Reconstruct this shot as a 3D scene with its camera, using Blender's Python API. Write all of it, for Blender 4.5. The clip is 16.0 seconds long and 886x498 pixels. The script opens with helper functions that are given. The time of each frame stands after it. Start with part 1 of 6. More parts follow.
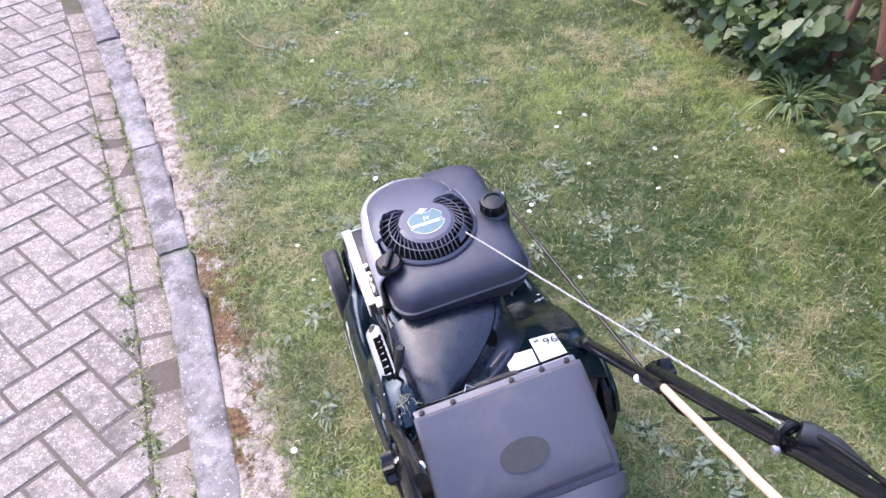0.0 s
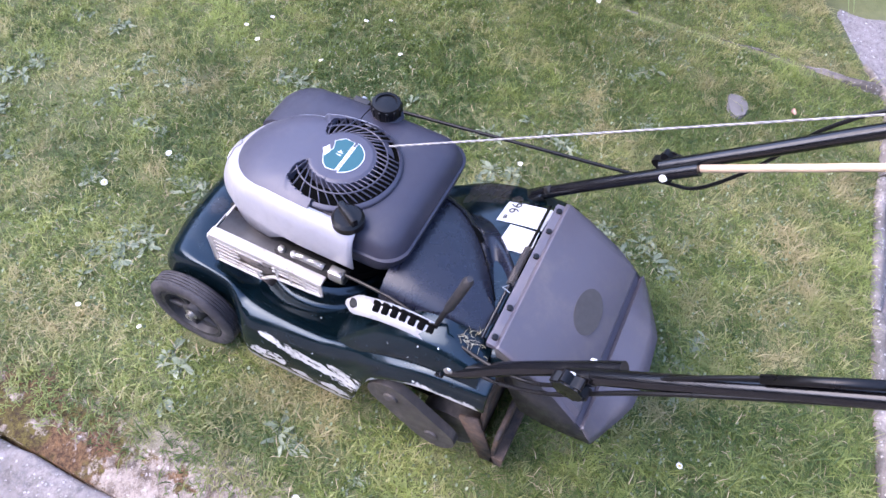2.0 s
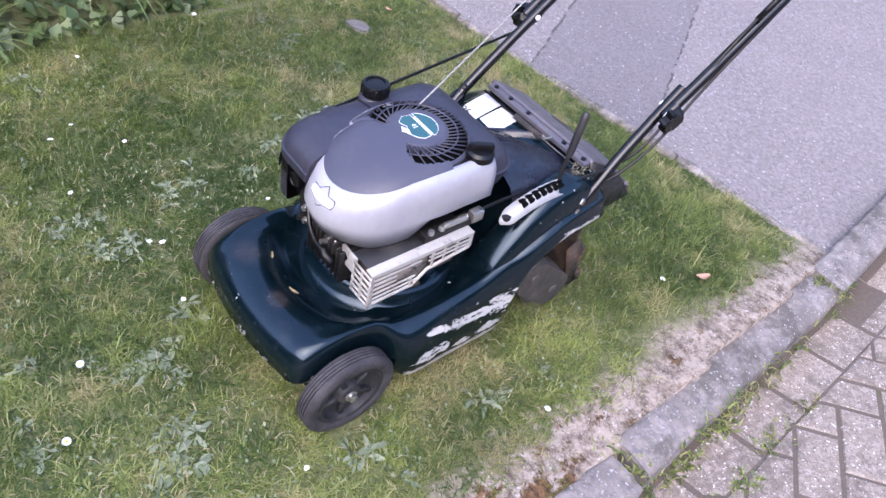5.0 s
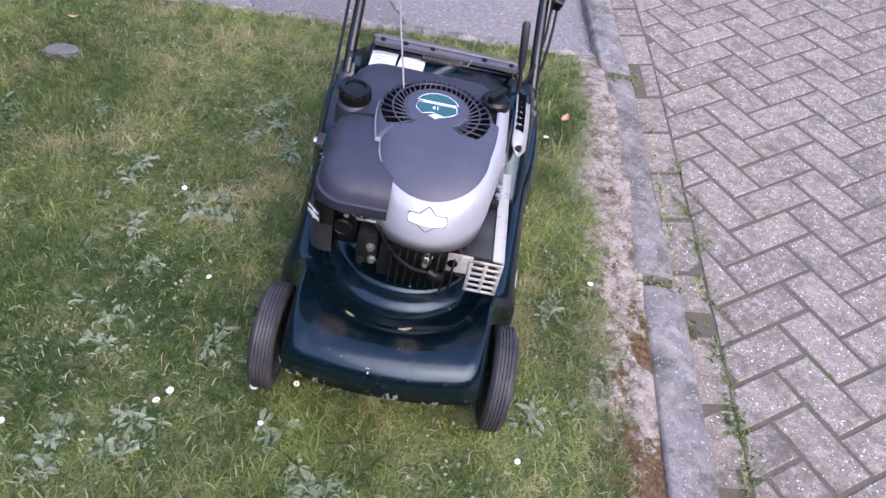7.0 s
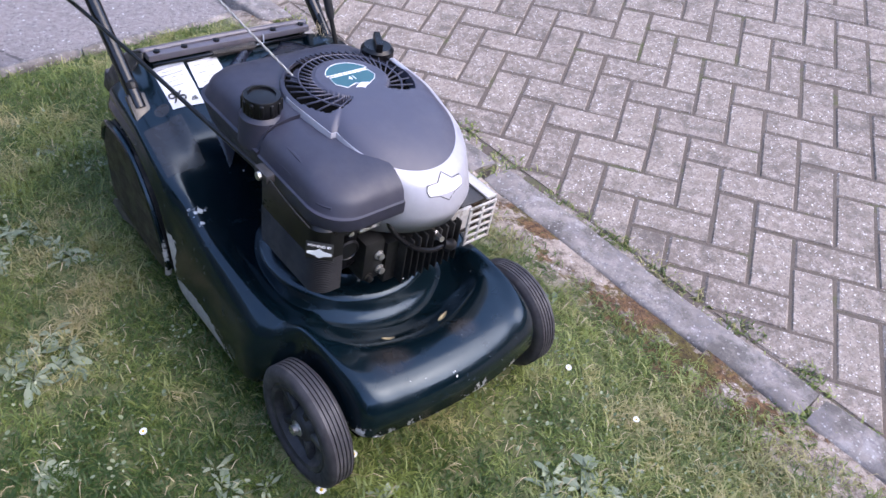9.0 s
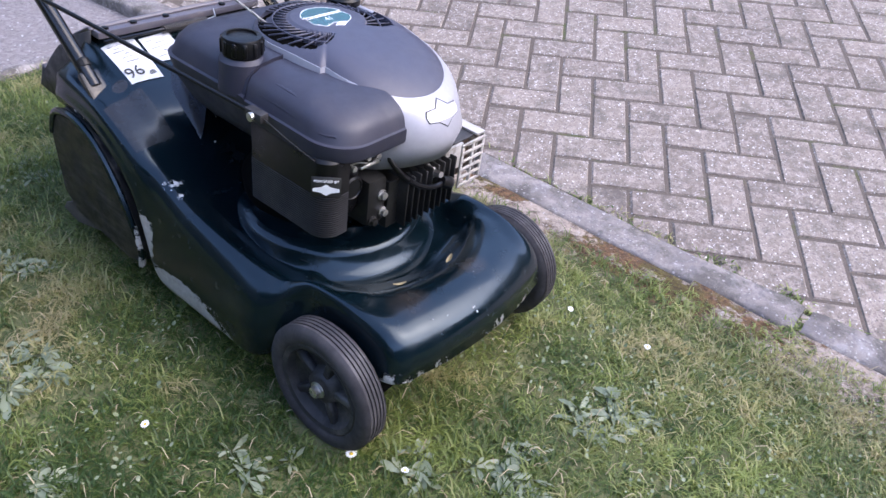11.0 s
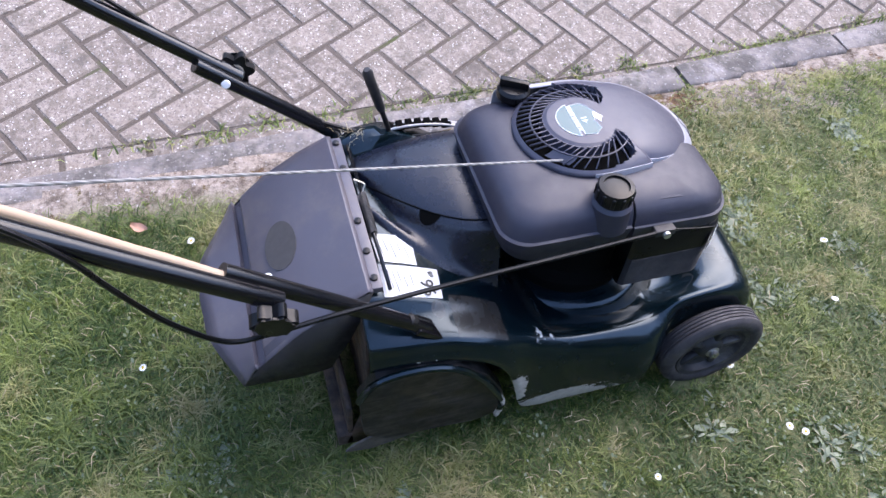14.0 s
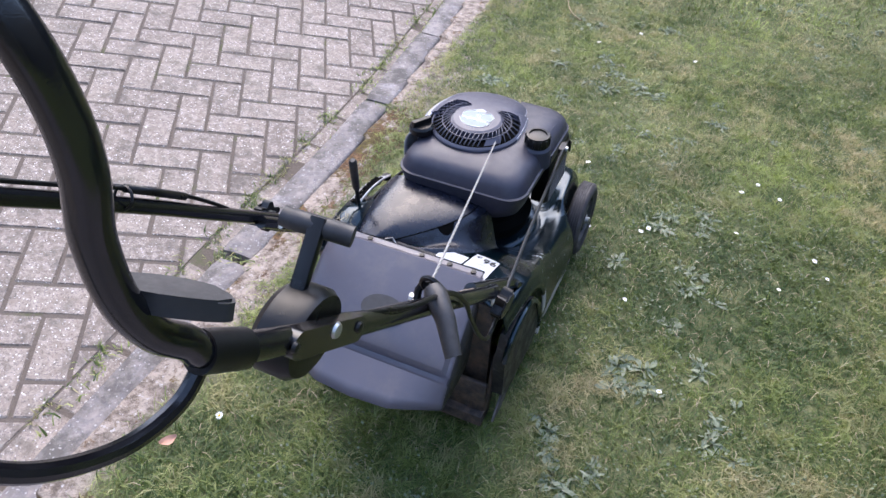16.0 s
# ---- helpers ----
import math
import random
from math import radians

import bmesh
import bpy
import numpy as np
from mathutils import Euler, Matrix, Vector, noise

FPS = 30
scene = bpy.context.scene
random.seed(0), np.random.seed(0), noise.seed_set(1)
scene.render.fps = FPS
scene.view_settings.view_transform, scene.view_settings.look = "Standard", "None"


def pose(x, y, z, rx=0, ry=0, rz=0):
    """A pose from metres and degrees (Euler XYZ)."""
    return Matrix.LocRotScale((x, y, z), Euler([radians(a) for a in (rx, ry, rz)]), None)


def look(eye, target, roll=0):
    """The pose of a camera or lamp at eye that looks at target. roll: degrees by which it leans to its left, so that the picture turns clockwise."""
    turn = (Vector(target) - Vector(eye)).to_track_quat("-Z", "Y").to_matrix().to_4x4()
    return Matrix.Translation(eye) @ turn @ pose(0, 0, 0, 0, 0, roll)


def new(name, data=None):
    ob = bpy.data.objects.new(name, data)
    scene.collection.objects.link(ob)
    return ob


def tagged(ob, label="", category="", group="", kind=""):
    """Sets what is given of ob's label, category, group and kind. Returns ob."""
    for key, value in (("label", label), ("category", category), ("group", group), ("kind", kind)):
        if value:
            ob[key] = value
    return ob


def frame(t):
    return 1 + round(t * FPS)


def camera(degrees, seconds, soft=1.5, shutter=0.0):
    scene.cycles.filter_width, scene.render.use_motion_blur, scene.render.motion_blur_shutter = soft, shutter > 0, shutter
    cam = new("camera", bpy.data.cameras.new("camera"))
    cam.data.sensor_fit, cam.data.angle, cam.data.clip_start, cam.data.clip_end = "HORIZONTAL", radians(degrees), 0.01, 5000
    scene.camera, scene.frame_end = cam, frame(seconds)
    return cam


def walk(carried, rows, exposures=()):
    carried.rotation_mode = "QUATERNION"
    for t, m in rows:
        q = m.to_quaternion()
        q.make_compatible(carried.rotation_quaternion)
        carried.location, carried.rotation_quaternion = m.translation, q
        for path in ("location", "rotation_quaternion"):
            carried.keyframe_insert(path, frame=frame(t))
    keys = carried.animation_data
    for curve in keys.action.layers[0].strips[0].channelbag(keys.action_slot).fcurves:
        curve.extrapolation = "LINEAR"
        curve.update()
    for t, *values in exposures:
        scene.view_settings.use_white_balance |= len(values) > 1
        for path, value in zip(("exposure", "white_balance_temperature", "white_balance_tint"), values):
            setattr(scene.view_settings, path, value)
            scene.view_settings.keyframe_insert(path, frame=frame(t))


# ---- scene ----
cam = camera(62.58, 16.0, soft=1.5, shutter=0.0)
# seconds, eye, target, lean
PATH = [
    (0, (-0.205, -0.885, 1.56), (0.082, 0.43, 0.081), -9.2),
    (0.5, (-0.309, -0.829, 1.534), (0.097, 0.413, 0.019), -4.0),
    (1, (-0.508, -0.684, 1.493), (0.33, 0.253, -0.063), 1.9),
    (1.5, (-0.627, -0.543, 1.48), (0.315, 0.218, -0.112), 1.8),
    (2, (-0.687, -0.334, 1.43), (0.359, 0.101, -0.218), 4.4),
    (2.5, (-0.843, -0.109, 1.414), (0.315, -0.065, -0.217), 9.8),
    (3, (-0.997, 0.094, 1.418), (0.149, -0.012, -0.218), 10.8),
    (3.5, (-0.984, 0.258, 1.336), (0.151, -0.103, -0.271), 17.4),
    (4, (-0.971, 0.418, 1.342), (0.274, -0.115, -0.13), 15.3),
    (4.2, (-0.969, 0.518, 1.336), (0.248, -0.119, -0.117), 15.2),
    (6.3, (-0.329, 1.25, 1.277), (0.028, -0.145, -0.112), 12.3),
    (6.5, (-0.261, 1.263, 1.277), (0.012, -0.154, -0.108), 13.1),
    (7, (-0.015, 1.203, 1.241), (-0.092, -0.192, -0.19), 13.5),
    (7.5, (0.161, 1.164, 1.233), (-0.192, -0.159, -0.224), 12.8),
    (8, (0.412, 1.141, 1.227), (-0.331, -0.063, -0.186), 11.8),
    (8.5, (0.541, 1.03, 1.184), (-0.388, -0.086, -0.192), 10.4),
    (9, (0.589, 0.926, 1.042), (-0.54, -0.078, -0.268), 12.2),
    (9.5, (0.673, 0.92, 0.891), (-0.635, -0.051, -0.27), 12.9),
    (10, (0.714, 0.911, 0.815), (-0.666, -0.085, -0.234), 9.3),
    (10.2, (0.724, 0.913, 0.81), (-0.651, -0.082, -0.248), 9.6),
    (12.3, (0.696, 0.677, 1.097), (-0.528, 0.072, -0.364), 5.1),
    (12.5, (0.697, 0.578, 1.12), (-0.538, 0.041, -0.359), 4.5),
    (13, (0.743, 0.299, 1.155), (-0.466, 0.072, -0.421), 6.8),
    (13.5, (0.749, -0.018, 1.182), (-0.501, 0.03, -0.378), 6.4),
    (14, (0.75, -0.341, 1.22), (-0.444, 0.109, -0.32), 5.8),
    (14.5, (0.768, -0.686, 1.28), (-0.322, 0.178, -0.158), 5.1),
    (15, (0.686, -0.867, 1.262), (-0.314, 0.17, -0.126), -0.1),
    (15.5, (0.609, -0.979, 1.309), (-0.19, 0.292, -0.012), -0.9),
    (16, (0.485, -1.16, 1.368), (-0.103, 0.201, 0.025), 1.6),
]
# seconds, stops, white balance
EXPOSURES = [(0.0, 2.74, 6440, 22), (0.5, 2.56, 6340, 24), (1.5, 2.71, 6240, 25), (2.5, 2.73, 6300, 24), (3.5, 2.53, 6340, 22), (4.0, 2.53, 6340, 22), (6.5, 2.15, 6360, 21), (10.0, 2.25, 6370, 19), (12.5, 2.33, 6380, 19), (14.0, 2.38, 6500, 18), (15.0, 2.37, 6540, 15), (16.0, 2.32, 6600, 15)]
walk(cam, [(t, look(eye, target, roll)) for t, eye, target, roll in PATH], EXPOSURES)

# ---- light ----
world = bpy.data.worlds.new("sky")
scene.world = world
world.use_nodes = True
wn = world.node_tree
sky = wn.nodes.new("ShaderNodeTexSky")
sky.sky_type = "NISHITA"
sky.sun_disc = False
sky.sun_elevation, sky.sun_rotation = radians(50), radians(330)
sky.air_density, sky.dust_density = 1.0, 1.2
wn.links.new(sky.outputs[0], wn.nodes["Background"].inputs[0])
wn.nodes["Background"].inputs[1].default_value = 0.15
sun = new("sun", bpy.data.lights.new("sun", "SUN"))
sun.data.energy, sun.data.angle, sun.data.color = 0.65, radians(60), (1.0, 0.91, 0.79)
sun.matrix_world = look((0, 0, 0), (0.5, -0.87, -1.2))

# ---- materials ----
class Mat:
    """A node material under construction: a principled surface with helpers for masks."""

    def __init__(self, name, rgb=(0.5, 0.5, 0.5), rough=0.5, metal=0.0, coat=0.0, spec=0.5):
        self.m = bpy.data.materials.new(name)
        self.m.use_nodes = True
        self.t = self.m.node_tree
        self.b = self.t.nodes["Principled BSDF"]
        self.b.inputs["Base Color"].default_value = (*rgb, 1)
        self.b.inputs["Roughness"].default_value = rough
        self.b.inputs["Metallic"].default_value = metal
        self.b.inputs["Coat Weight"].default_value = coat
        self.b.inputs["Coat Roughness"].default_value = 0.08
        self.b.inputs["Specular IOR Level"].default_value = spec
        self.co = self.node("ShaderNodeTexCoord").outputs["Object"]

    def node(self, kind, **kw):
        n = self.t.nodes.new(kind)
        for k, v in kw.items():
            n.inputs[k].default_value = v
        return n

    def link(self, a, b):
        self.t.links.new(a, b)

    def noise(self, scale, detail=4.0, rough=0.6, co=None, stretch=None):
        n = self.node("ShaderNodeTexNoise", Scale=scale, Detail=detail, Roughness=rough)
        src = co or self.co
        if stretch:
            mp = self.node("ShaderNodeMapping")
            mp.inputs["Scale"].default_value = stretch
            self.link(src, mp.inputs["Vector"])
            src = mp.outputs[0]
        self.link(src, n.inputs["Vector"])
        return n.outputs[0]

    def ramp(self, fac, lo, hi, a=0.0, b=1.0):
        n = self.node("ShaderNodeMapRange")
        n.interpolation_type = "SMOOTHSTEP"
        for k, v in (("From Min", lo), ("From Max", hi), ("To Min", a), ("To Max", b)):
            n.inputs[k].default_value = v
        self.link(fac, n.inputs["Value"])
        return n.outputs[0]

    def math(self, op, a, b=0.0):
        n = self.node("ShaderNodeMath")
        n.operation = op
        for i, v in enumerate((a, b)):
            if isinstance(v, (int, float)):
                n.inputs[i].default_value = v
            else:
                self.link(v, n.inputs[i])
        return n.outputs[0]

    def axis(self, k, co=None):
        n = self.node("ShaderNodeSeparateXYZ")
        self.link(co or self.co, n.inputs[0])
        return n.outputs[k]

    def mix(self, fac, a, b):
        n = self.node("ShaderNodeMix")
        n.data_type = "RGBA"
        for key, v in ((6, a), (7, b)):
            if isinstance(v, tuple):
                n.inputs[key].default_value = (*v, 1)
            else:
                self.link(v, n.inputs[key])
        if isinstance(fac, (int, float)):
            n.inputs[0].default_value = fac
        else:
            self.link(fac, n.inputs[0])
        return n.outputs[2]

    def color(self, c):
        self.link(c, self.b.inputs["Base Color"])
        return self

    def rough(self, r):
        self.link(r, self.b.inputs["Roughness"])
        return self

    def bump(self, h, strength=0.3, dist=0.002):
        n = self.node("ShaderNodeBump", Strength=strength, Distance=dist)
        self.link(h, n.inputs["Height"])
        self.link(n.outputs[0], self.b.inputs["Normal"])
        return self


def m_paint():
    """Dark green gloss paint on aluminium, chipped to white primer low on the sides, scuffed brown in places."""
    k = Mat("green_paint", rough=0.2, coat=0.12, spec=0.45)
    # bluish gloss tint imitates the reflection of a bluer sky
    k.m.node_tree.nodes["Principled BSDF"].inputs["Specular Tint"].default_value = (0.66, 0.84, 1.0, 1.0)
    x, y, z = (k.axis(i) for i in range(3))
    ragged = k.noise(15, 7, 0.68, stretch=(1, 0.55, 1.5))
    torn = k.math("ADD", k.math("MULTIPLY", k.noise(34, 9, 0.72, stretch=(1, 0.55, 1.3)), 0.72), k.math("MULTIPLY", k.noise(95, 6, 0.75), 0.28))
    fine = k.noise(120, 4, 0.6)
    side_l = k.ramp(x, -0.205, -0.222)
    side_r = k.ramp(x, 0.226, 0.233)

    def blob(u, uc, ru, v, vc, rv):
        a, b = k.math("DIVIDE", k.math("SUBTRACT", u, uc), ru), k.math("DIVIDE", k.math("SUBTRACT", v, vc), rv)
        return k.math("SUBTRACT", 1.0, k.math("SQRT", k.math("ADD", k.math("MULTIPLY", a, a), k.math("MULTIPLY", b, b))))

    def most(*parts):
        top = parts[0]
        for p in parts[1:]:
            top = k.math("MAXIMUM", top, p)
        return top

    # left flank: two long flakes between the wheels, patches below them, the bare rim of the rear arch
    flakes = most(*(blob(y, a, ra, z, b, rb) for a, ra, b, rb in ((0.105, 0.100, 0.163, 0.019), (0.030, 0.055, 0.166, 0.032), (0.205, 0.030, 0.172, 0.012), (0.215, 0.050, 0.112, 0.022), (0.055, 0.055, 0.105, 0.018), (0.13, 0.030, 0.100, 0.012))))
    flakes = k.ramp(k.math("ADD", flakes, k.math("MULTIPLY", k.math("SUBTRACT", torn, 0.5), 3.6)), 0.22, 0.30)
    flakes = k.math("MULTIPLY", flakes, k.ramp(k.noise(62, 6, 0.7, stretch=(1, 0.6, 1.3)), 0.40, 0.46, 0.12, 1.0))
    rim = k.math("ADD", k.ramp(y, -0.035, 0.026, 0.225, 0.078), k.ramp(y, -0.13, -0.03, 0.055, 0.0))
    over = k.math("ADD", k.math("SUBTRACT", z, rim), k.math("MULTIPLY", k.math("SUBTRACT", k.noise(38, 5, 0.75), 0.5), 0.030))
    arch = k.math("MULTIPLY", k.ramp(over, 0.021, 0.016), k.math("MULTIPLY", k.ramp(y, 0.03, 0.01), k.ramp(k.noise(16, 3), 0.36, 0.43)))
    skirt = k.math("MULTIPLY", k.ramp(k.math("ADD", z, k.math("MULTIPLY", k.math("SUBTRACT", torn, 0.5), 0.06)), 0.088, 0.082), k.ramp(y, 0.275, 0.265))
    tag = k.math("MULTIPLY", k.ramp(k.math("ADD", k.math("ABSOLUTE", k.math("SUBTRACT", y, 0.058)), k.math("MULTIPLY", k.noise(90, 4), 0.012)), 0.0125, 0.0105), k.ramp(k.math("ABSOLUTE", k.math("SUBTRACT", z, 0.296)), 0.0155, 0.0135))
    tag = k.math("MULTIPLY", tag, k.ramp(x, -0.11, -0.12))
    chip_l = k.math("MULTIPLY", side_l, most(flakes, arch, skirt))
    # right flank: a bare strip along the lower edge and a torn tongue behind the drive cover
    edge_r = blob(y, 0.088, 0.135, z, 0.072, 0.046)
    tongue = blob(y, 0.006, 0.028, z, 0.150, 0.054)
    spots_r = most(blob(y, 0.045, 0.014, z, 0.250, 0.010), blob(y, 0.066, 0.012, z, 0.244, 0.007))
    chip_r = k.math("MULTIPLY", side_r, k.ramp(k.math("ADD", most(edge_r, tongue), k.math("MULTIPLY", k.math("SUBTRACT", torn, 0.5), 2.4)), 0.15, 0.22))
    chip_r = k.math("MAXIMUM", chip_r, k.math("MULTIPLY", k.ramp(x, 0.18, 0.19), k.ramp(k.math("ADD", spots_r, k.math("MULTIPLY", k.math("SUBTRACT", k.noise(95, 6, 0.75), 0.5), 4.5)), 0.75, 0.82)))
    specks = k.math("MULTIPLY", k.ramp(k.noise(75, 3, 0.5), 0.725, 0.735), k.ramp(k.noise(7, 2), 0.48, 0.56))
    # chipped lower rim of the nose
    nose_rim = k.math("MULTIPLY", k.ramp(k.math("ADD", z, k.math("MULTIPLY", k.math("SUBTRACT", k.noise(55, 5, 0.7), 0.5), 0.09)), 0.148, 0.142), k.math("MULTIPLY", k.ramp(y, 0.45, 0.47), k.ramp(k.noise(20, 3), 0.46, 0.54)))
    chip = most(chip_l, chip_r, tag, specks, nose_rim)
    # rubbed brown patches on the nose and by the right handle foot, fine scratches over the front
    rubbed = most(blob(x, 0.103, 0.046, y, 0.440, 0.036), blob(x, -0.034, 0.034, y, 0.447, 0.026))
    scuff = k.math("MULTIPLY", k.ramp(rubbed, 0.0, 0.7), k.ramp(ragged, 0.36, 0.56, 0.25, 0.8))
    worn = k.math("MULTIPLY", k.ramp(k.math("ABSOLUTE", k.math("SUBTRACT", x, 0.186)), 0.036, 0.030), k.ramp(k.math("ABSOLUTE", k.math("ADD", y, 0.060)), 0.045, 0.038))
    worn = k.math("MAXIMUM", worn, k.ramp(blob(x, 0.176, 0.014, y, -0.122, 0.012), 0.0, 0.2))
    scuff = k.math("MAXIMUM", scuff, k.math("MULTIPLY", worn, k.ramp(ragged, 0.34, 0.46, 0.25, 0.8)))
    scratch = k.math("MULTIPLY", k.ramp(k.noise(60, 8, 0.8, stretch=(1.0, 0.25, 1.6)), 0.60, 0.72), k.ramp(k.math("ADD", k.noise(6, 3), k.ramp(y, 0.42, 0.50, 0.0, 0.16)), 0.50, 0.68))
    green = k.mix(k.noise(9, 3), (0.0010, 0.0040, 0.0060), (0.0020, 0.0070, 0.0102))
    base = k.mix(scuff, green, (0.028, 0.024, 0.021))
    base = k.mix(k.math("MULTIPLY", k.ramp(k.noise(18, 5), 0.5, 0.8), 0.05), base, (0.10, 0.10, 0.095))
    base = k.mix(k.math("MULTIPLY", scratch, 0.30), base, (0.22, 0.23, 0.24))
    base = k.mix(chip, base, k.mix(side_r, k.mix(k.ramp(z, 0.12, 0.08, 0.0, 0.6), k.mix(fine, (0.38, 0.37, 0.36), (0.60, 0.60, 0.59)), (0.30, 0.26, 0.22)), k.mix(fine, (0.22, 0.20, 0.175), (0.50, 0.48, 0.45))))
    k.color(base)
    k.rough(k.math("ADD", k.ramp(k.noise(34, 5), 0.3, 0.8, 0.12, 0.32), k.math("MULTIPLY", most(chip, k.math("MULTIPLY", scuff, 0.35), scratch), 0.3)))
    k.bump(k.math("SUBTRACT", k.math("MULTIPLY", k.noise(14, 3), 0.5), k.math("MULTIPLY", chip, 0.5)), 0.35, 0.002)
    return k.m


def m_plastic(name, rgb=(0.028, 0.028, 0.03), dust=(0.13, 0.12, 0.11), amount=0.35, rough=(0.32, 0.55), grain=900):
    """Moulded plastic, a little dusty and rubbed."""
    k = Mat(name)
    d = k.math("MULTIPLY", k.ramp(k.noise(11, 6, 0.7), 0.45, 0.8), amount)
    k.color(k.mix(d, k.mix(k.noise(4, 2), rgb, tuple(c * 1.35 for c in rgb)), dust))
    k.rough(k.ramp(k.noise(40, 5, 0.65), 0.3, 0.75, *rough))
    k.bump(k.noise(grain, 2), 0.12, 0.0006)
    return k.m


def m_metal(name, rgb, stain=(0.16, 0.12, 0.08), amount=0.5, metal=0.75, rough=(0.35, 0.6)):
    k = Mat(name, metal=metal)
    s = k.math("MULTIPLY", k.ramp(k.noise(22, 6, 0.7), 0.5, 0.75), amount)
    k.color(k.mix(s, k.mix(k.noise(70, 3), tuple(c * 0.8 for c in rgb), rgb), stain))
    k.rough(k.ramp(k.noise(60, 4), 0.3, 0.7, *rough))
    k.bump(k.noise(150, 4), 0.15, 0.0008)
    return k.m


def m_rubber():
    k = Mat("rubber")
    k.color(k.mix(k.math("MULTIPLY", k.ramp(k.noise(14, 6, 0.7), 0.35, 0.8), 0.8), (0.024, 0.022, 0.026), (0.085, 0.078, 0.080)))
    k.rough(k.ramp(k.noise(50, 4), 0.3, 0.7, 0.55, 0.85))
    k.bump(k.noise(260, 3), 0.25, 0.001)
    return k.m


def m_rust():
    k = Mat("rusty_steel", metal=0.2)
    k.color(k.mix(k.ramp(k.noise(30, 6, 0.7), 0.35, 0.7), (0.035, 0.028, 0.026), k.mix(k.noise(90, 4), (0.105, 0.060, 0.034), (0.14, 0.10, 0.075))))
    k.rough(k.ramp(k.noise(45, 4), 0.3, 0.7, 0.6, 0.95))
    k.bump(k.noise(120, 5), 0.5, 0.0015)
    return k.m


def m_scuffed():
    """Black plastic rubbed in long level streaks."""
    k = Mat("scuffed_plastic")
    streak = k.math("MULTIPLY", k.ramp(k.noise(34, 7, 0.75, stretch=(1, 0.16, 1.6)), 0.46, 0.68), k.ramp(k.noise(7, 4), 0.36, 0.58))
    k.color(k.mix(streak, (0.0055, 0.005, 0.0055), (0.060, 0.052, 0.048)))
    k.rough(k.ramp(k.noise(30, 4), 0.3, 0.7, 0.38, 0.65))
    k.bump(k.noise(120, 5, 0.7), 0.4, 0.0012)
    return k.m


def m_scorched():
    """Alloy burnt brown and black by the exhaust."""
    k = Mat("scorched_alloy", rough=0.8)
    c = k.mix(k.noise(30, 6, 0.7, stretch=(1, 0.5, 2)), (0.13, 0.105, 0.085), (0.42, 0.36, 0.31))
    c = k.mix(k.ramp(k.noise(22, 7, 0.75, stretch=(1, 0.8, 1.4)), 0.52, 0.62), c, (0.012, 0.010, 0.009))
    k.color(c)
    return k.m


def m_rope():
    k = Mat("cord", rough=0.85)
    n = k.node("ShaderNodeTexWave", Scale=90.0, Distortion=1.5)
    k.link(k.co, n.inputs["Vector"])
    k.color(k.mix(n.outputs["Fac"], (0.19, 0.18, 0.165), (0.37, 0.355, 0.33)))
    k.bump(n.outputs["Fac"], 0.6, 0.001)
    return k.m


def m_wood():
    k = Mat("pale_wood", rough=0.6)
    g = k.noise(30, 5, 0.6, stretch=(6, 0.4, 0.4))
    k.color(k.mix(g, (0.38, 0.26, 0.16), (0.56, 0.43, 0.31)))
    k.bump(g, 0.2, 0.001)
    return k.m


def m_block():
    """Grey-lilac concrete paving block with pale exposed grit, stained."""
    k = Mat("paving_block", rough=0.85)
    info = k.node("ShaderNodeObjectInfo").outputs["Random"]
    geo = k.node("ShaderNodeNewGeometry")
    pos = geo.outputs["Position"]
    island = geo.outputs["Random Per Island"]
    rnd = k.math("FRACT", k.math("ADD", k.math("MULTIPLY", info, 3.7), k.math("MULTIPLY", island, 5.3)))
    c = k.mix(rnd, (0.152, 0.119, 0.096), (0.248, 0.198, 0.160))
    c = k.mix(k.ramp(k.noise(2.2, 4, co=pos), 0.4, 0.7, 0.0, 0.6), c, (0.243, 0.200, 0.160))
    c = k.mix(k.ramp(k.noise(45, 7, 0.8, co=pos), 0.42, 0.64, 0.0, 0.9), c, (0.375, 0.316, 0.268))
    c = k.mix(k.ramp(k.noise(170, 3, 0.7, co=pos), 0.52, 0.64, 0.0, 0.8), c, (0.105, 0.088, 0.082))
    v = k.node("ShaderNodeTexVoronoi", Scale=120.0)
    k.link(pos, v.inputs["Vector"])
    grit = k.math("MULTIPLY", k.ramp(v.outputs["Distance"], 0.36, 0.22), k.ramp(k.noise(110, 2, co=pos), 0.53, 0.59))
    c = k.mix(grit, c, (0.70, 0.66, 0.63))
    stain = k.ramp(k.noise(11, 6, 0.75, co=pos), 0.48, 0.66, 0.0, 0.7)
    c = k.mix(stain, c, (0.10, 0.082, 0.066))
    k.color(c)
    k.bump(k.math("ADD", k.noise(190, 4, 0.7, co=pos), k.math("MULTIPLY", grit, 0.6)), 0.7, 0.002)
    k.rough(k.ramp(k.noise(80, 3, co=pos), 0.3, 0.7, 0.65, 0.95))
    return k.m


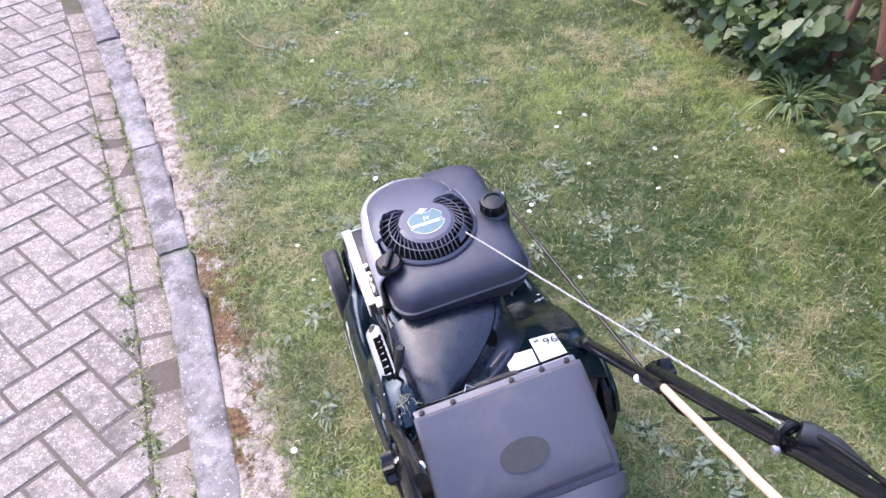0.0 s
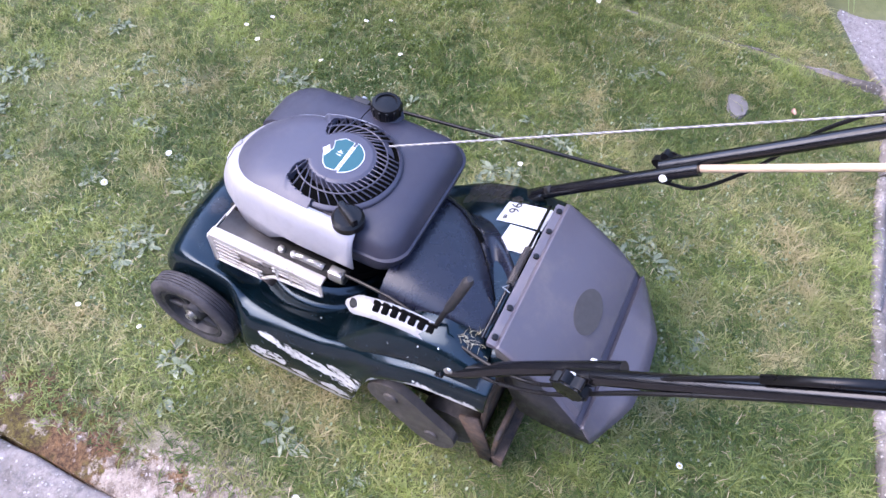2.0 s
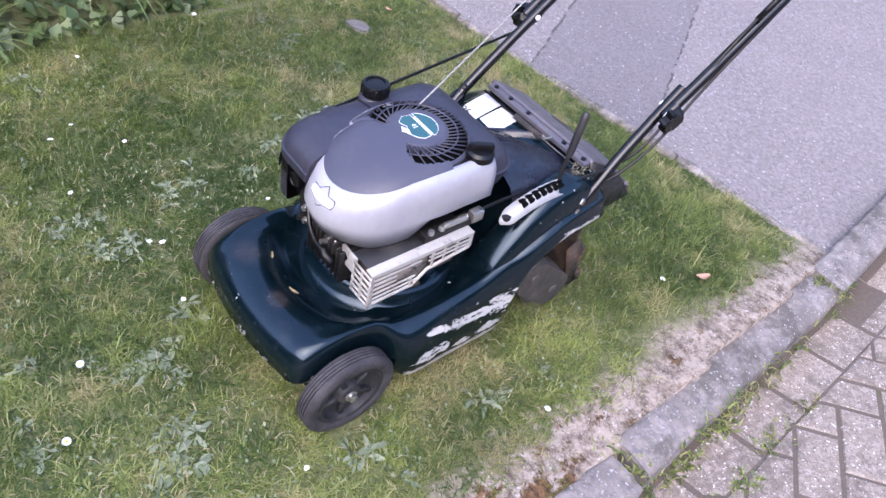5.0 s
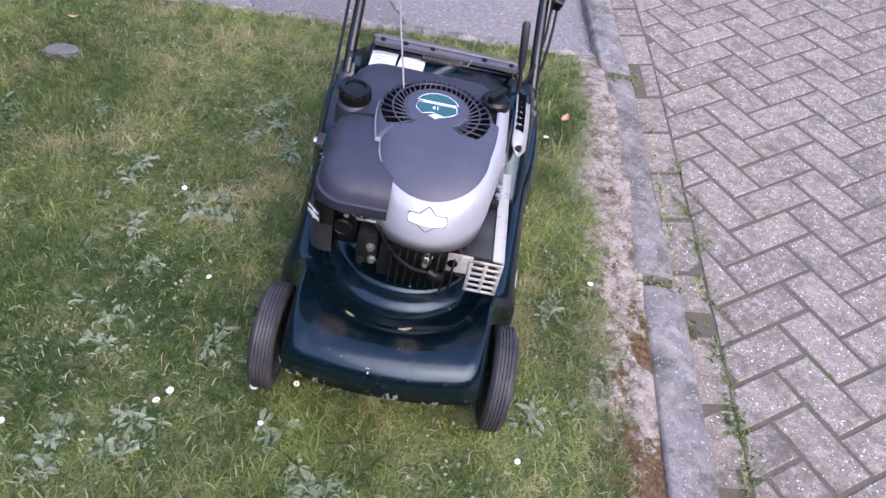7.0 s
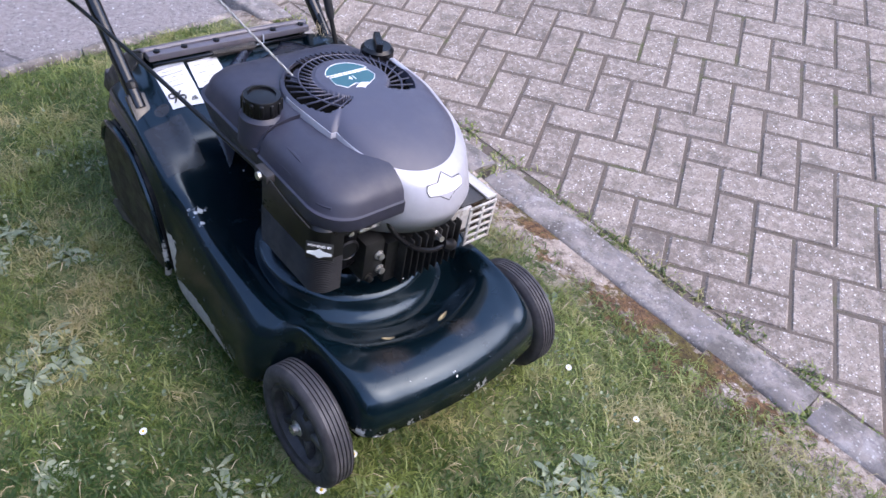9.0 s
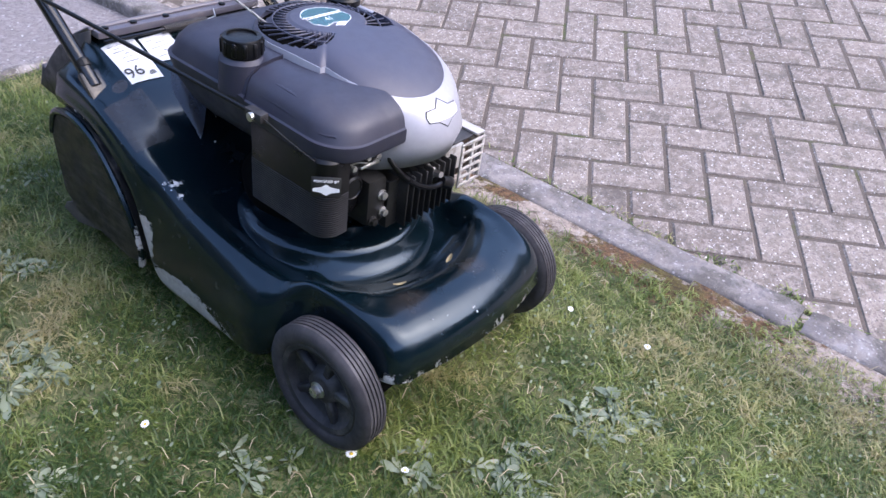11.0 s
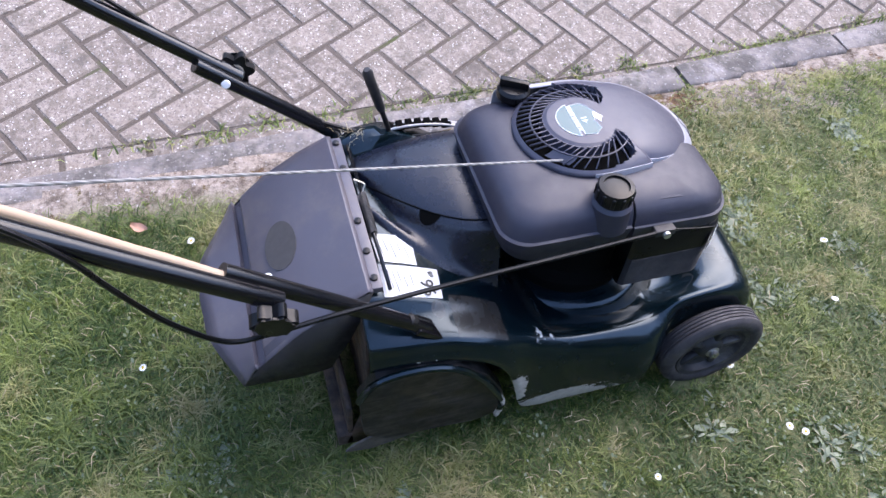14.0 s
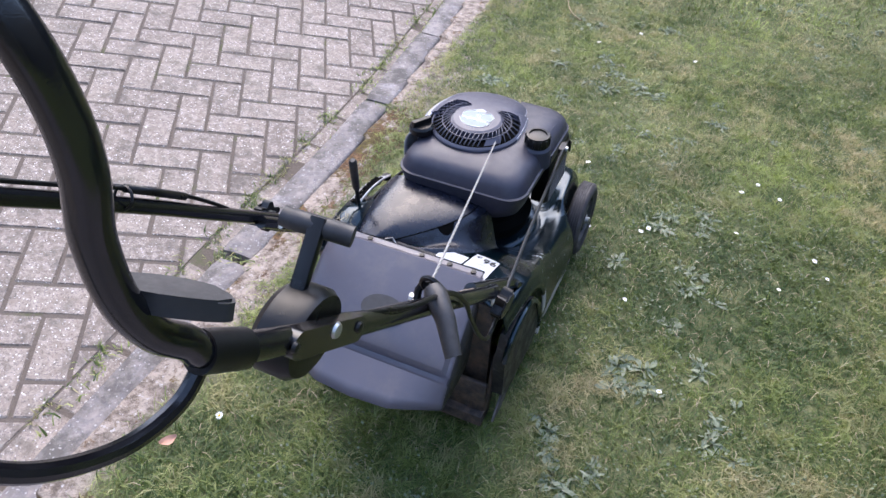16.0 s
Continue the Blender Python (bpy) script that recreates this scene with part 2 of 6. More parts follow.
def m_kerb():
    k = Mat("kerb_concrete", rough=0.9)
    pos = k.node("ShaderNodeNewGeometry").outputs["Position"]
    c = k.mix(k.ramp(k.noise(7, 6, 0.7, co=pos), 0.36, 0.64), (0.148, 0.128, 0.117), (0.300, 0.262, 0.238))
    c = k.mix(k.ramp(k.noise(45, 6, 0.75, co=pos), 0.42, 0.66), c, (0.155, 0.14, 0.14))
    c = k.mix(k.ramp(k.noise(16, 6, 0.7, co=pos), 0.54, 0.68, 0.0, 0.6), c, (0.36, 0.335, 0.325))
    c = k.mix(k.ramp(k.noise(9, 6, 0.75, co=pos), 0.46, 0.62, 0.0, 0.75), c, (0.070, 0.063, 0.052))
    k.color(c)
    v = k.node("ShaderNodeTexVoronoi", Scale=110.0)
    k.link(pos, v.inputs["Vector"])
    grit = k.math("MULTIPLY", k.ramp(v.outputs["Distance"], 0.38, 0.24), k.ramp(k.noise(90, 2, co=pos), 0.52, 0.60))
    c = k.mix(k.math("MULTIPLY", grit, 0.45), c, (0.60, 0.57, 0.54))
    k.color(c)
    k.bump(k.noise(140, 6, 0.75, co=pos), 0.8, 0.003)
    return k.m


def m_asphalt():
    k = Mat("asphalt", rough=0.9)
    pos = k.node("ShaderNodeNewGeometry").outputs["Position"]
    c = k.mix(k.noise(3, 4, co=pos), (0.155, 0.134, 0.134), (0.255, 0.222, 0.212))
    c = k.mix(k.ramp(k.noise(75, 7, 0.85, co=pos), 0.42, 0.62), c, (0.33, 0.30, 0.295))
    c = k.mix(k.ramp(k.noise(150, 5, 0.85, co=pos), 0.5, 0.62, 0.0, 0.9), c, (0.055, 0.05, 0.053))
    # an older, darker repair with a straight edge
    x, y = k.axis(0, pos), k.axis(1, pos)
    line = k.math("ADD", k.math("ADD", k.math("MULTIPLY", x, 0.875), k.math("MULTIPLY", y, 0.485)), k.math("MULTIPLY", k.noise(14, 4, co=pos), 0.03))
    patch = k.math("MULTIPLY", k.ramp(line, 0.125, 0.118), k.ramp(line, -0.360, -0.352))
    c = k.mix(k.math("MULTIPLY", patch, 0.3), c, (0.085, 0.078, 0.088))
    seam = k.math("MAXIMUM", k.ramp(k.math("ABSOLUTE", k.math("SUBTRACT", line, 0.121)), 0.007, 0.003), k.ramp(k.math("ABSOLUTE", k.math("ADD", line, 0.356)), 0.007, 0.003))
    c = k.mix(k.math("MULTIPLY", seam, k.ramp(k.noise(22, 4, co=pos), 0.42, 0.52, 0.0, 0.75)), c, (0.035, 0.033, 0.032))
    v = k.node("ShaderNodeTexVoronoi", Scale=70.0)
    k.link(pos, v.inputs["Vector"])
    c = k.mix(k.math("MULTIPLY", k.ramp(v.outputs["Distance"], 0.28, 0.18), k.ramp(k.noise(60, 2, co=pos), 0.56, 0.62)), c, (0.55, 0.54, 0.53))
    k.color(c)
    k.bump(k.noise(170, 5, 0.8, co=pos), 0.9, 0.004)
    return k.m


def m_soil():
    """Lawn soil: dark and mossy under the grass, sandy and pale where it lies bare along the kerb."""
    k = Mat("soil", rough=0.95)
    pos = k.node("ShaderNodeNewGeometry").outputs["Position"]
    x, y = k.axis(0, pos), k.axis(1, pos)
    under = k.mix(k.noise(30, 6, 0.7, co=pos), (0.072, 0.090, 0.030), (0.20, 0.195, 0.085))
    # unmown lawn further off
    under = k.mix(k.math("MAXIMUM", k.ramp(x, 1.7, 2.0), k.ramp(y, 3.8, 4.4)), under, k.mix(k.noise(14, 8, 0.8, co=pos), (0.045, 0.075, 0.015), (0.19, 0.23, 0.07)))
    sand = k.mix(k.ramp(k.noise(30, 8, 0.8, co=pos), 0.36, 0.62), (0.105, 0.078, 0.058), (0.395, 0.325, 0.268))
    sand = k.mix(k.ramp(k.noise(90, 4, 0.7, co=pos), 0.58, 0.68), sand, (0.50, 0.45, 0.42))
    band = k.math("MULTIPLY", k.ramp(y, 0.36, 0.44), k.ramp(y, 0.90, 0.78))
    rim = k.math("MULTIPLY", k.math("MULTIPLY", k.ramp(y, 0.02, 0.08), k.ramp(y, 0.27, 0.21)), k.ramp(x, -0.520, -0.550))
    wet = k.math("SUBTRACT", k.math("MULTIPLY", k.math("MAXIMUM", band, rim), 0.155), 0.06)
    moss = k.ramp(k.math("ADD", k.noise(17, 7, 0.75, co=pos), wet), 0.50, 0.57)
    sand = k.mix(moss, sand, k.mix(k.ramp(k.noise(85, 7, 0.8, co=pos), 0.35, 0.65), (0.030, 0.013, 0.006), k.mix(k.ramp(k.noise(12, 4, 0.6, co=pos), 0.46, 0.56), (0.19, 0.105, 0.045), (0.13, 0.105, 0.022))))
    bare = k.ramp(k.math("ADD", x, k.math("MULTIPLY", k.noise(9, 5, 0.7, co=pos), 0.22)), -0.28, -0.38)
    k.color(k.mix(k.math("MULTIPLY", bare, k.ramp(x, -1.9, -1.6)), under, sand))
    k.bump(k.noise(90, 6, 0.75, co=pos), 1.0, 0.006)
    return k.m


def m_bedding():
    """Dirt and moss in the joints of the paving."""
    k = Mat("joint_dirt", rough=1.0)
    pos = k.node("ShaderNodeNewGeometry").outputs["Position"]
    c = k.mix(k.noise(120, 5, 0.7, co=pos), (0.060, 0.047, 0.036), (0.165, 0.132, 0.106))
    c = k.mix(k.ramp(k.noise(6, 5, 0.7, co=pos), 0.55, 0.68), c, (0.075, 0.085, 0.03))
    k.color(c)
    k.bump(k.noise(150, 4, co=pos), 0.8, 0.004)
    return k.m


def m_leaf(name, dark, light, dry=None, dry_amount=0.0, rough=0.5, patch=2.2, trans=0.25):
    """Leaf surface: each leaf its own shade through the attribute "tint", with broad patches over the ground."""
    k = Mat(name, rough=rough, spec=0.5)
    pos = k.node("ShaderNodeNewGeometry").outputs["Position"]
    a = k.node("ShaderNodeAttribute")
    a.attribute_name = "tint"
    tint = a.outputs["Fac"]
    c = k.mix(tint, dark, light)
    if dry:
        w = k.math("ADD", k.math("MULTIPLY", k.noise(patch, 5, 0.65, co=pos), 1.0), k.math("MULTIPLY", tint, 0.22))
        c = k.mix(k.ramp(w, 0.60 - dry_amount, 0.84 - dry_amount), c, dry)
    c = k.mix(k.ramp(k.noise(1.3, 3, co=pos), 0.42, 0.62, 0.0, 0.4), c, tuple(0.8 * v for v in dark))
    k.color(c)
    tr = k.node("ShaderNodeBsdfTranslucent")
    k.link(c, tr.inputs["Color"])
    add = k.node("ShaderNodeMixShader", Fac=trans)
    k.link(k.b.outputs[0], add.inputs[1])
    k.link(tr.outputs[0], add.inputs[2])
    k.link(add.outputs[0], k.t.nodes["Material Output"].inputs[0])
    return k.m


def m_bark():
    k = Mat("red_bark", rough=0.9)
    g = k.noise(14, 6, 0.7, stretch=(1, 1, 0.25))
    k.color(k.mix(g, (0.10, 0.045, 0.03), (0.42, 0.20, 0.13)))
    k.bump(g, 1.0, 0.02)
    return k.m


def m_plain(name, rgb, rough=0.5, metal=0.0, vary=0.25, scale=30, bump=0.1):
    k = Mat(name, rough=rough, metal=metal)
    n = k.noise(scale, 5, 0.65)
    k.color(k.mix(n, tuple(c * (1 - vary) for c in rgb), tuple(min(1, c * (1 + vary)) for c in rgb)))
    k.bump(n, bump, 0.001)
    return k.m


PAINT = m_paint()
COWL = m_plastic("cowl_plastic", (0.044, 0.044, 0.064), (0.13, 0.12, 0.125), 0.26, (0.38, 0.52))
TANK = m_plastic("tank_plastic", (0.021, 0.021, 0.034), (0.09, 0.082, 0.085), 0.30, (0.44, 0.60))
BLACK = m_plastic("black_plastic", (0.003, 0.003, 0.0036), (0.035, 0.031, 0.029), 0.15, (0.26, 0.46))
FLAP = m_plastic("flap_plastic", (0.072, 0.067, 0.082), (0.17, 0.145, 0.13), 0.5, (0.32, 0.48))
DOME = m_plastic("dome_paint", (0.006, 0.0075, 0.015), (0.06, 0.056, 0.062), 0.15, (0.22, 0.38))
# flat glossless black that stands in for deep shade in openings and insides
DEEP_SHADE = m_plain("deep_shade", (0.003, 0.003, 0.003), 1.0)
DEEP_SHADE.node_tree.nodes["Principled BSDF"].inputs["Specular IOR Level"].default_value = 0.05
for m, v in ((BLACK, 0.3),):
    m.node_tree.nodes["Principled BSDF"].inputs["Specular IOR Level"].default_value = v
TUBE = m_plastic("tube_enamel", (0.004, 0.004, 0.005), (0.05, 0.043, 0.04), 0.10, (0.10, 0.24))
SILVER = m_metal("silver_paint", (0.40, 0.395, 0.43), (0.28, 0.275, 0.29), 0.3, 0.2, (0.36, 0.5))
GUARD = m_metal("dull_alloy", (0.54, 0.51, 0.475), (0.11, 0.085, 0.065), 0.9, 0.35, (0.45, 0.7))
STEEL = m_metal("steel", (0.55, 0.54, 0.52), (0.2, 0.15, 0.10), 0.4, 0.9, (0.25, 0.5))
CASTING = m_metal("dark_casting", (0.005, 0.0048, 0.0046), (0.030, 0.025, 0.020), 0.4, 0.1, (0.45, 0.7))
RUBBER, RUST, ROPE, WOOD, SCUFFED, SCORCHED = m_rubber(), m_rust(), m_rope(), m_wood(), m_scuffed(), m_scorched()
WHEEL = m_plastic("wheel_plastic", (0.014, 0.014, 0.016), (0.17, 0.155, 0.14), 0.85, (0.5, 0.8))
HUB = m_plastic("hub_plastic", (0.012, 0.012, 0.014), (0.09, 0.08, 0.072), 0.45, (0.4, 0.7))
CLADDING = m_plastic("roller_cover", (0.040, 0.036, 0.034), (0.17, 0.145, 0.125), 0.8, (0.5, 0.8))
PLATE = m_metal("zinc_plate", (0.45, 0.445, 0.45), (0.17, 0.15, 0.13), 0.6, 0.3, (0.4, 0.6))
WHITE = m_plain("white_sticker", (0.55, 0.55, 0.55), 0.5, vary=0.35, scale=55)
INK = m_plain("black_ink", (0.02, 0.02, 0.02), 0.5)
FADED = m_plain("faded_ink", (0.42, 0.42, 0.43), 0.5)
TEAL = m_plain("teal_print", (0.02, 0.085, 0.095), 0.2, vary=0.15)
PALE = m_plain("pale_print", (0.75, 0.76, 0.75), 0.4, vary=0.08)
OVALM = m_plain("faded_emblem", (0.050, 0.047, 0.046), 0.75, vary=0.4, scale=80)
WALL = m_plain("plain_wall", (0.105, 0.11, 0.105), 0.9, vary=0.3, scale=3)
BLOCK, KERB, ASPHALT, SOIL, BEDDING = m_block(), m_kerb(), m_asphalt(), m_soil(), m_bedding()
GRASS = m_leaf("grass_blade", (0.055, 0.103, 0.022), (0.342, 0.405, 0.114), (0.49, 0.42, 0.22), 0.0, 0.4, patch=3.6, trans=0.5)
CLOVER = m_leaf("broad_leaf", (0.12, 0.165, 0.08), (0.29, 0.33, 0.20), rough=0.5)
ROSETTE = m_leaf("weed_leaf", (0.155, 0.198, 0.122), (0.33, 0.368, 0.24), rough=0.45, trans=0.3)
STRAW = m_leaf("straw", (0.30, 0.24, 0.13), (0.55, 0.47, 0.30), rough=0.7)
SHRUB = m_leaf("shrub_leaf", (0.05, 0.09, 0.03), (0.18, 0.24, 0.09), rough=0.4)
STRAP = m_leaf("strap_leaf", (0.09, 0.15, 0.04), (0.30, 0.37, 0.13), rough=0.4)
BARK = m_bark()
DEADLEAF = m_plain("dead_leaf", (0.42, 0.24, 0.17), 0.8)
PETAL = m_plain("petal", (0.80, 0.80, 0.78), 0.6, vary=0.05)
YOLK = m_plain("flower_centre", (0.65, 0.45, 0.05), 0.7)
STONE = m_plain("grey_stone", (0.12, 0.112, 0.108), 0.9, vary=0.5, scale=22, bump=0.8)

# ---- shaping helpers ----
def link_mesh(name, me, material, parent=None, label="", smooth=True):
    if material:
        me.materials.append(material)
    if smooth:
        me.polygons.foreach_set("use_smooth", [True] * len(me.polygons))
    ob = new(name, me)
    ob.parent = parent
    if label:
        ob["label"] = label
    return ob


def part(name, bm, material, parent=None, label="", smooth=True, sharp=35):
    """One mesh object out of a bmesh, under a thing or a part."""
    bmesh.ops.recalc_face_normals(bm, faces=bm.faces)
    me = bpy.data.meshes.new(name)
    if smooth:
        for e in bm.edges:
            if len(e.link_faces) == 2 and e.calc_face_angle(0) > radians(sharp):
                e.smooth = False
    bm.to_mesh(me)
    bm.free()
    return link_mesh(name, me, material, parent, label, smooth)


def thing(name, label, category, group="", kind="", at=(0, 0, 0)):
    ob = new(name)
    ob.empty_display_size = 0.05
    ob.location = at
    return tagged(ob, label, category, group, kind)


def loft(rings, closed=True, cap=True, bm=None):
    """A skin over rings of equally many points."""
    bm = bm or bmesh.new()
    vs = [[bm.verts.new(p) for p in r] for r in rings]
    n = len(rings[0])
    for a, b in zip(vs, vs[1:]):
        for i in range(n if closed else n - 1):
            j = (i + 1) % n
            bm.faces.new((a[i], a[j], b[j], b[i]))
    if cap and closed:
        bm.faces.new(vs[0][::-1])
        bm.faces.new(vs[-1])
    return bm


def rbox(lo, hi, r=0.004, seg=2, m=None, bm=None):
    """A box with rounded edges; joins bm where one is given."""
    b = bmesh.new()
    bmesh.ops.create_cube(b, size=1)
    for v in b.verts:
        v.co = Vector([(p + q) / 2 + c * (q - p) for p, q, c in zip(lo, hi, v.co)])
    if r:
        bmesh.ops.bevel(b, geom=b.edges[:], offset=r, segments=seg, affect="EDGES", profile=0.6)
    if m:
        bmesh.ops.transform(b, matrix=m, verts=b.verts)
    return join(bm, b)


def join(bm, b):
    if bm is None:
        return b
    me = bpy.data.meshes.new("tmp")
    b.to_mesh(me)
    b.free()
    bm.from_mesh(me)
    bpy.data.meshes.remove(me)
    return bm


def turned(profile, m=None, seg=32, bm=None):
    """A body of revolution about z out of (radius, height) pairs."""
    m = m or Matrix()
    rings = []
    for r, z in profile:
        rings.append([m @ Vector((max(r, 1e-4) * math.cos(a), max(r, 1e-4) * math.sin(a), z)) for a in (2 * math.pi * i / seg for i in range(seg))])
    return join(bm, loft(rings))


def catmull(pts, n=8):
    """A smooth curve through points, n steps to each stretch."""
    pts = [Vector(p) for p in pts]
    out = []
    for i in range(len(pts) - 1):
        a, b, c, d = pts[max(i - 1, 0)], pts[i], pts[i + 1], pts[min(i + 2, len(pts) - 1)]
        for k in range(n):
            t = k / n
            out.append(0.5 * ((2 * b) + (c - a) * t + (2 * a - 5 * b + 4 * c - d) * t * t + (3 * b - a - 3 * c + d) * t**3))
    return out + [pts[-1]]


def sweep(pts, r, seg=10, bm=None, taper=None):
    """A round tube along points."""
    pts = [Vector(p) for p in pts]
    side = None
    rings = []
    for i, p in enumerate(pts):
        d = (pts[min(i + 1, len(pts) - 1)] - pts[max(i - 1, 0)]).normalized()
        if side is None:
            side = d.orthogonal().normalized()
        side = (side - d * side.dot(d)).normalized()
        up = d.cross(side)
        rr = r if taper is None else r * taper(i / (len(pts) - 1))
        rings.append([p + rr * (math.cos(a) * side + math.sin(a) * up) for a in (2 * math.pi * k / seg for k in range(seg))])
    return join(bm, loft(rings))


def prism(outline, lo, hi, m=None, bm=None, bevel=0.0):
    """A flat outline (x, y) raised from lo to hi."""
    b = loft([[Vector((x, y, z)) for x, y in outline] for z in (lo, hi)])
    if bevel:
        top = [e for e in b.edges if all(abs(v.co.z - hi) < 1e-6 for v in e.verts)]
        bmesh.ops.bevel(b, geom=top, offset=bevel, segments=2, affect="EDGES")
    if m:
        bmesh.ops.transform(b, matrix=m, verts=b.verts)
    return join(bm, b)


def between(a, b):
    """A frame whose z runs from a to b, with its origin at a."""
    a, b = Vector(a), Vector(b)
    m = (b - a).to_track_quat("Z", "Y").to_matrix().to_4x4()
    m.translation = a
    return m


def lerp(x, xs, ys):
    return float(np.interp(x, xs, ys))


def smooth_table(rows, x):
    """Row values at x out of rows (x, a, b, ...) in rising x, by monotone-like cubic steps."""
    xs = [r[0] for r in rows]
    i = min(max(int(np.searchsorted(xs, x)) - 1, 0), len(rows) - 2)
    t = min(max((x - xs[i]) / (xs[i + 1] - xs[i]), 0), 1)
    out = []
    for k in range(1, len(rows[0])):
        y0, y1 = rows[i][k], rows[i + 1][k]
        h = xs[i + 1] - xs[i]
        m0 = (y1 - rows[i - 1][k]) / (xs[i + 1] - xs[i - 1]) if i > 0 else (y1 - y0) / h
        m1 = (rows[i + 2][k] - y0) / (xs[i + 2] - xs[i]) if i + 2 < len(rows) else (y1 - y0) / h
        out.append((2 * t**3 - 3 * t**2 + 1) * y0 + (t**3 - 2 * t**2 + t) * h * m0 + (-2 * t**3 + 3 * t**2) * y1 + (t**3 - t**2) * h * m1)
    return out


def lettering(text, size, m, material, parent, name="lettering", depth=0.0004):
    """Letters in the built-in font as a mesh, lying in the xy plane of m."""
    cu = bpy.data.curves.new(name, "FONT")
    cu.body, cu.size, cu.align_x, cu.align_y, cu.extrude = text, size, "CENTER", "CENTER", depth
    ob = bpy.data.objects.new(name, cu)
    scene.collection.objects.link(ob)
    bpy.context.view_layer.update()
    me = bpy.data.meshes.new_from_object(ob.evaluated_get(bpy.context.evaluated_depsgraph_get()))
    bpy.data.objects.remove(ob)
    me.materials.clear()
    me.transform(m)
    me.name = name
    return link_mesh(name, me, material, parent, smooth=False)

# ---- the lie of the land ----
# The driveway's blocks lie on a plane of their own that falls towards the kerb.
D0 = Vector((-1.2199, 0.0326, -0.0052))
DU = Vector((-0.5091, 0.8573, 0.0762)).normalized()
DV = Vector((-0.8394, -0.5141, 0.1765)).normalized()
DN = DU.cross(DV).normalized()
DRIVE = Matrix((DU, DV, DN)).transposed().to_4x4()
DRIVE.translation = D0
KY = [-4.0, -2.02, -1.5, -0.95, -0.50, -0.05, 0.32, 0.60, 0.80, 1.44, 2.24, 3.2, 6.0]
KIN = [-0.10, -0.40, -0.470, -0.522, -0.542, -0.570, -0.578, -0.586, -0.604, -0.668, -0.775, -0.93, -1.6]
EX = [-2.0, -0.5, -0.35, -0.06, 0.22, 0.57, 0.9, 1.32, 1.40, 1.64, 3.0]
EY = [-1.2, -1.075, -1.045, -1.02, -0.975, -0.915, -0.885, -0.862, -0.80, -0.62, 0.3]
SY = [-4.0, -2.22, -1.18, -0.46, 0.15, 0.5, 1.06, 1.63, 2.24, 3.2, 6.0]
SX = [-0.40, -0.64, -0.735, -0.772, -0.802, -0.815, -0.842, -0.908, -0.98, -1.12, -1.8]
KERB_WIDE = 0.105


def kerb_in(y):
    return lerp(y, KY, KIN)


def path_edge(x):
    """Where the lawn ends at the asphalt path."""
    return lerp(x, EX, EY)


def course_out(y):
    """Outer edge of the straight course of blocks beside the kerb."""
    return lerp(y, SY, SX)


def drive_z(x, y):
    return min(D0.z - (DN.x * (x - D0.x) + DN.y * (y - D0.y)) / DN.z, 0.75)


def lawn_z(x, y):
    z = 0.010 * noise.noise((x * 1.7, y * 1.7, 0.3)) + 0.004 * noise.noise((x * 9, y * 9, 1.3))
    d = x - kerb_in(y)
    if d < 0.15:
        z -= (0.014 if y > 0 else 0.014 + 0.026 * max(y / 0.35, -1)) * (1 - max(d, 0) / 0.15)
    if x > 1.36:
        z += 0.05 * min((x - 1.36) / 0.5, 1)
    d = y - path_edge(x)
    if d < 0.3:
        z -= 0.03 * (1 - max(d, 0) / 0.3)
    if d < 0:
        z -= min(-d * 0.5, 0.04)
    return z


def steps(lo, a, b, hi, fine):
    """Grid lines: fine ones from a to b, then ever wider ones out to lo and hi."""
    mid = list(np.arange(a, b, fine))
    up, down = [b], [a]
    d = fine
    while up[-1] < hi:
        d *= 1.35
        up.append(up[-1] + d)
    d = fine
    while down[-1] > lo:
        d *= 1.35
        down.append(down[-1] - d)
    return down[:0:-1] + mid + up


def ground_sheet():
    xs, ys = steps(-300, -1.2, 2.2, 300, 0.02), steps(-300, -1.6, 2.8, 300, 0.04)
    verts, faces = [], []
    for y in ys:
        for x in xs:
            k = kerb_in(y)
            z = lawn_z(x, y) if x > k - 0.012 else -0.16 if x > k - 0.12 else drive_z(x, y) - 0.075
            verts.append((x, y, z))
    nx = len(xs)
    for j in range(len(ys) - 1):
        for i in range(nx - 1):
            k = j * nx + i
            faces.append((k, k + 1, k + nx + 1, k + nx))
    me = bpy.data.meshes.new("ground")
    me.from_pydata(verts, [], faces)
    return tagged(link_mesh("ground", me, SOIL), "mossy lawn soil, bare and sandy along the kerb", "ground", kind="structure")


ground = ground_sheet()


def strip_stone(name, line, y0, y1, wide, top, bottom, material, parent, seed, n=26):
    """A long concrete stone that follows line(y), with rounded and worn edges."""
    prof = [(0.0, bottom), (0.0, top - 0.012), (0.003, top - 0.005), (0.010, top), (wide * 0.35, top + 0.002), (wide * 0.65, top + 0.002), (wide - 0.010, top), (wide - 0.003, top - 0.005), (wide, top - 0.012), (wide, bottom)]
    rings = []
    for i in range(n + 1):
        y = y0 + (y1 - y0) * i / n
        end = 0.004 if i in (0, n) else 0.0
        ring = []
        for k, (u, z) in enumerate(prof):
            w = 0.004 * noise.noise((u * 40 + seed, y * 14, z * 30)) + 0.003 * noise.noise((u * 9, y * 50, seed))
            ring.append(Vector((line(y) - u + (end if u < 0.01 else -end if u > wide - 0.01 else 0) * -1 + w, y + 0.003 * noise.noise((u * 60, seed, z * 20)), z - end + (w if k not in (0, 9) else 0))))
        rings.append(ring)
    return part(name, loft(rings), material, parent, sharp=50)


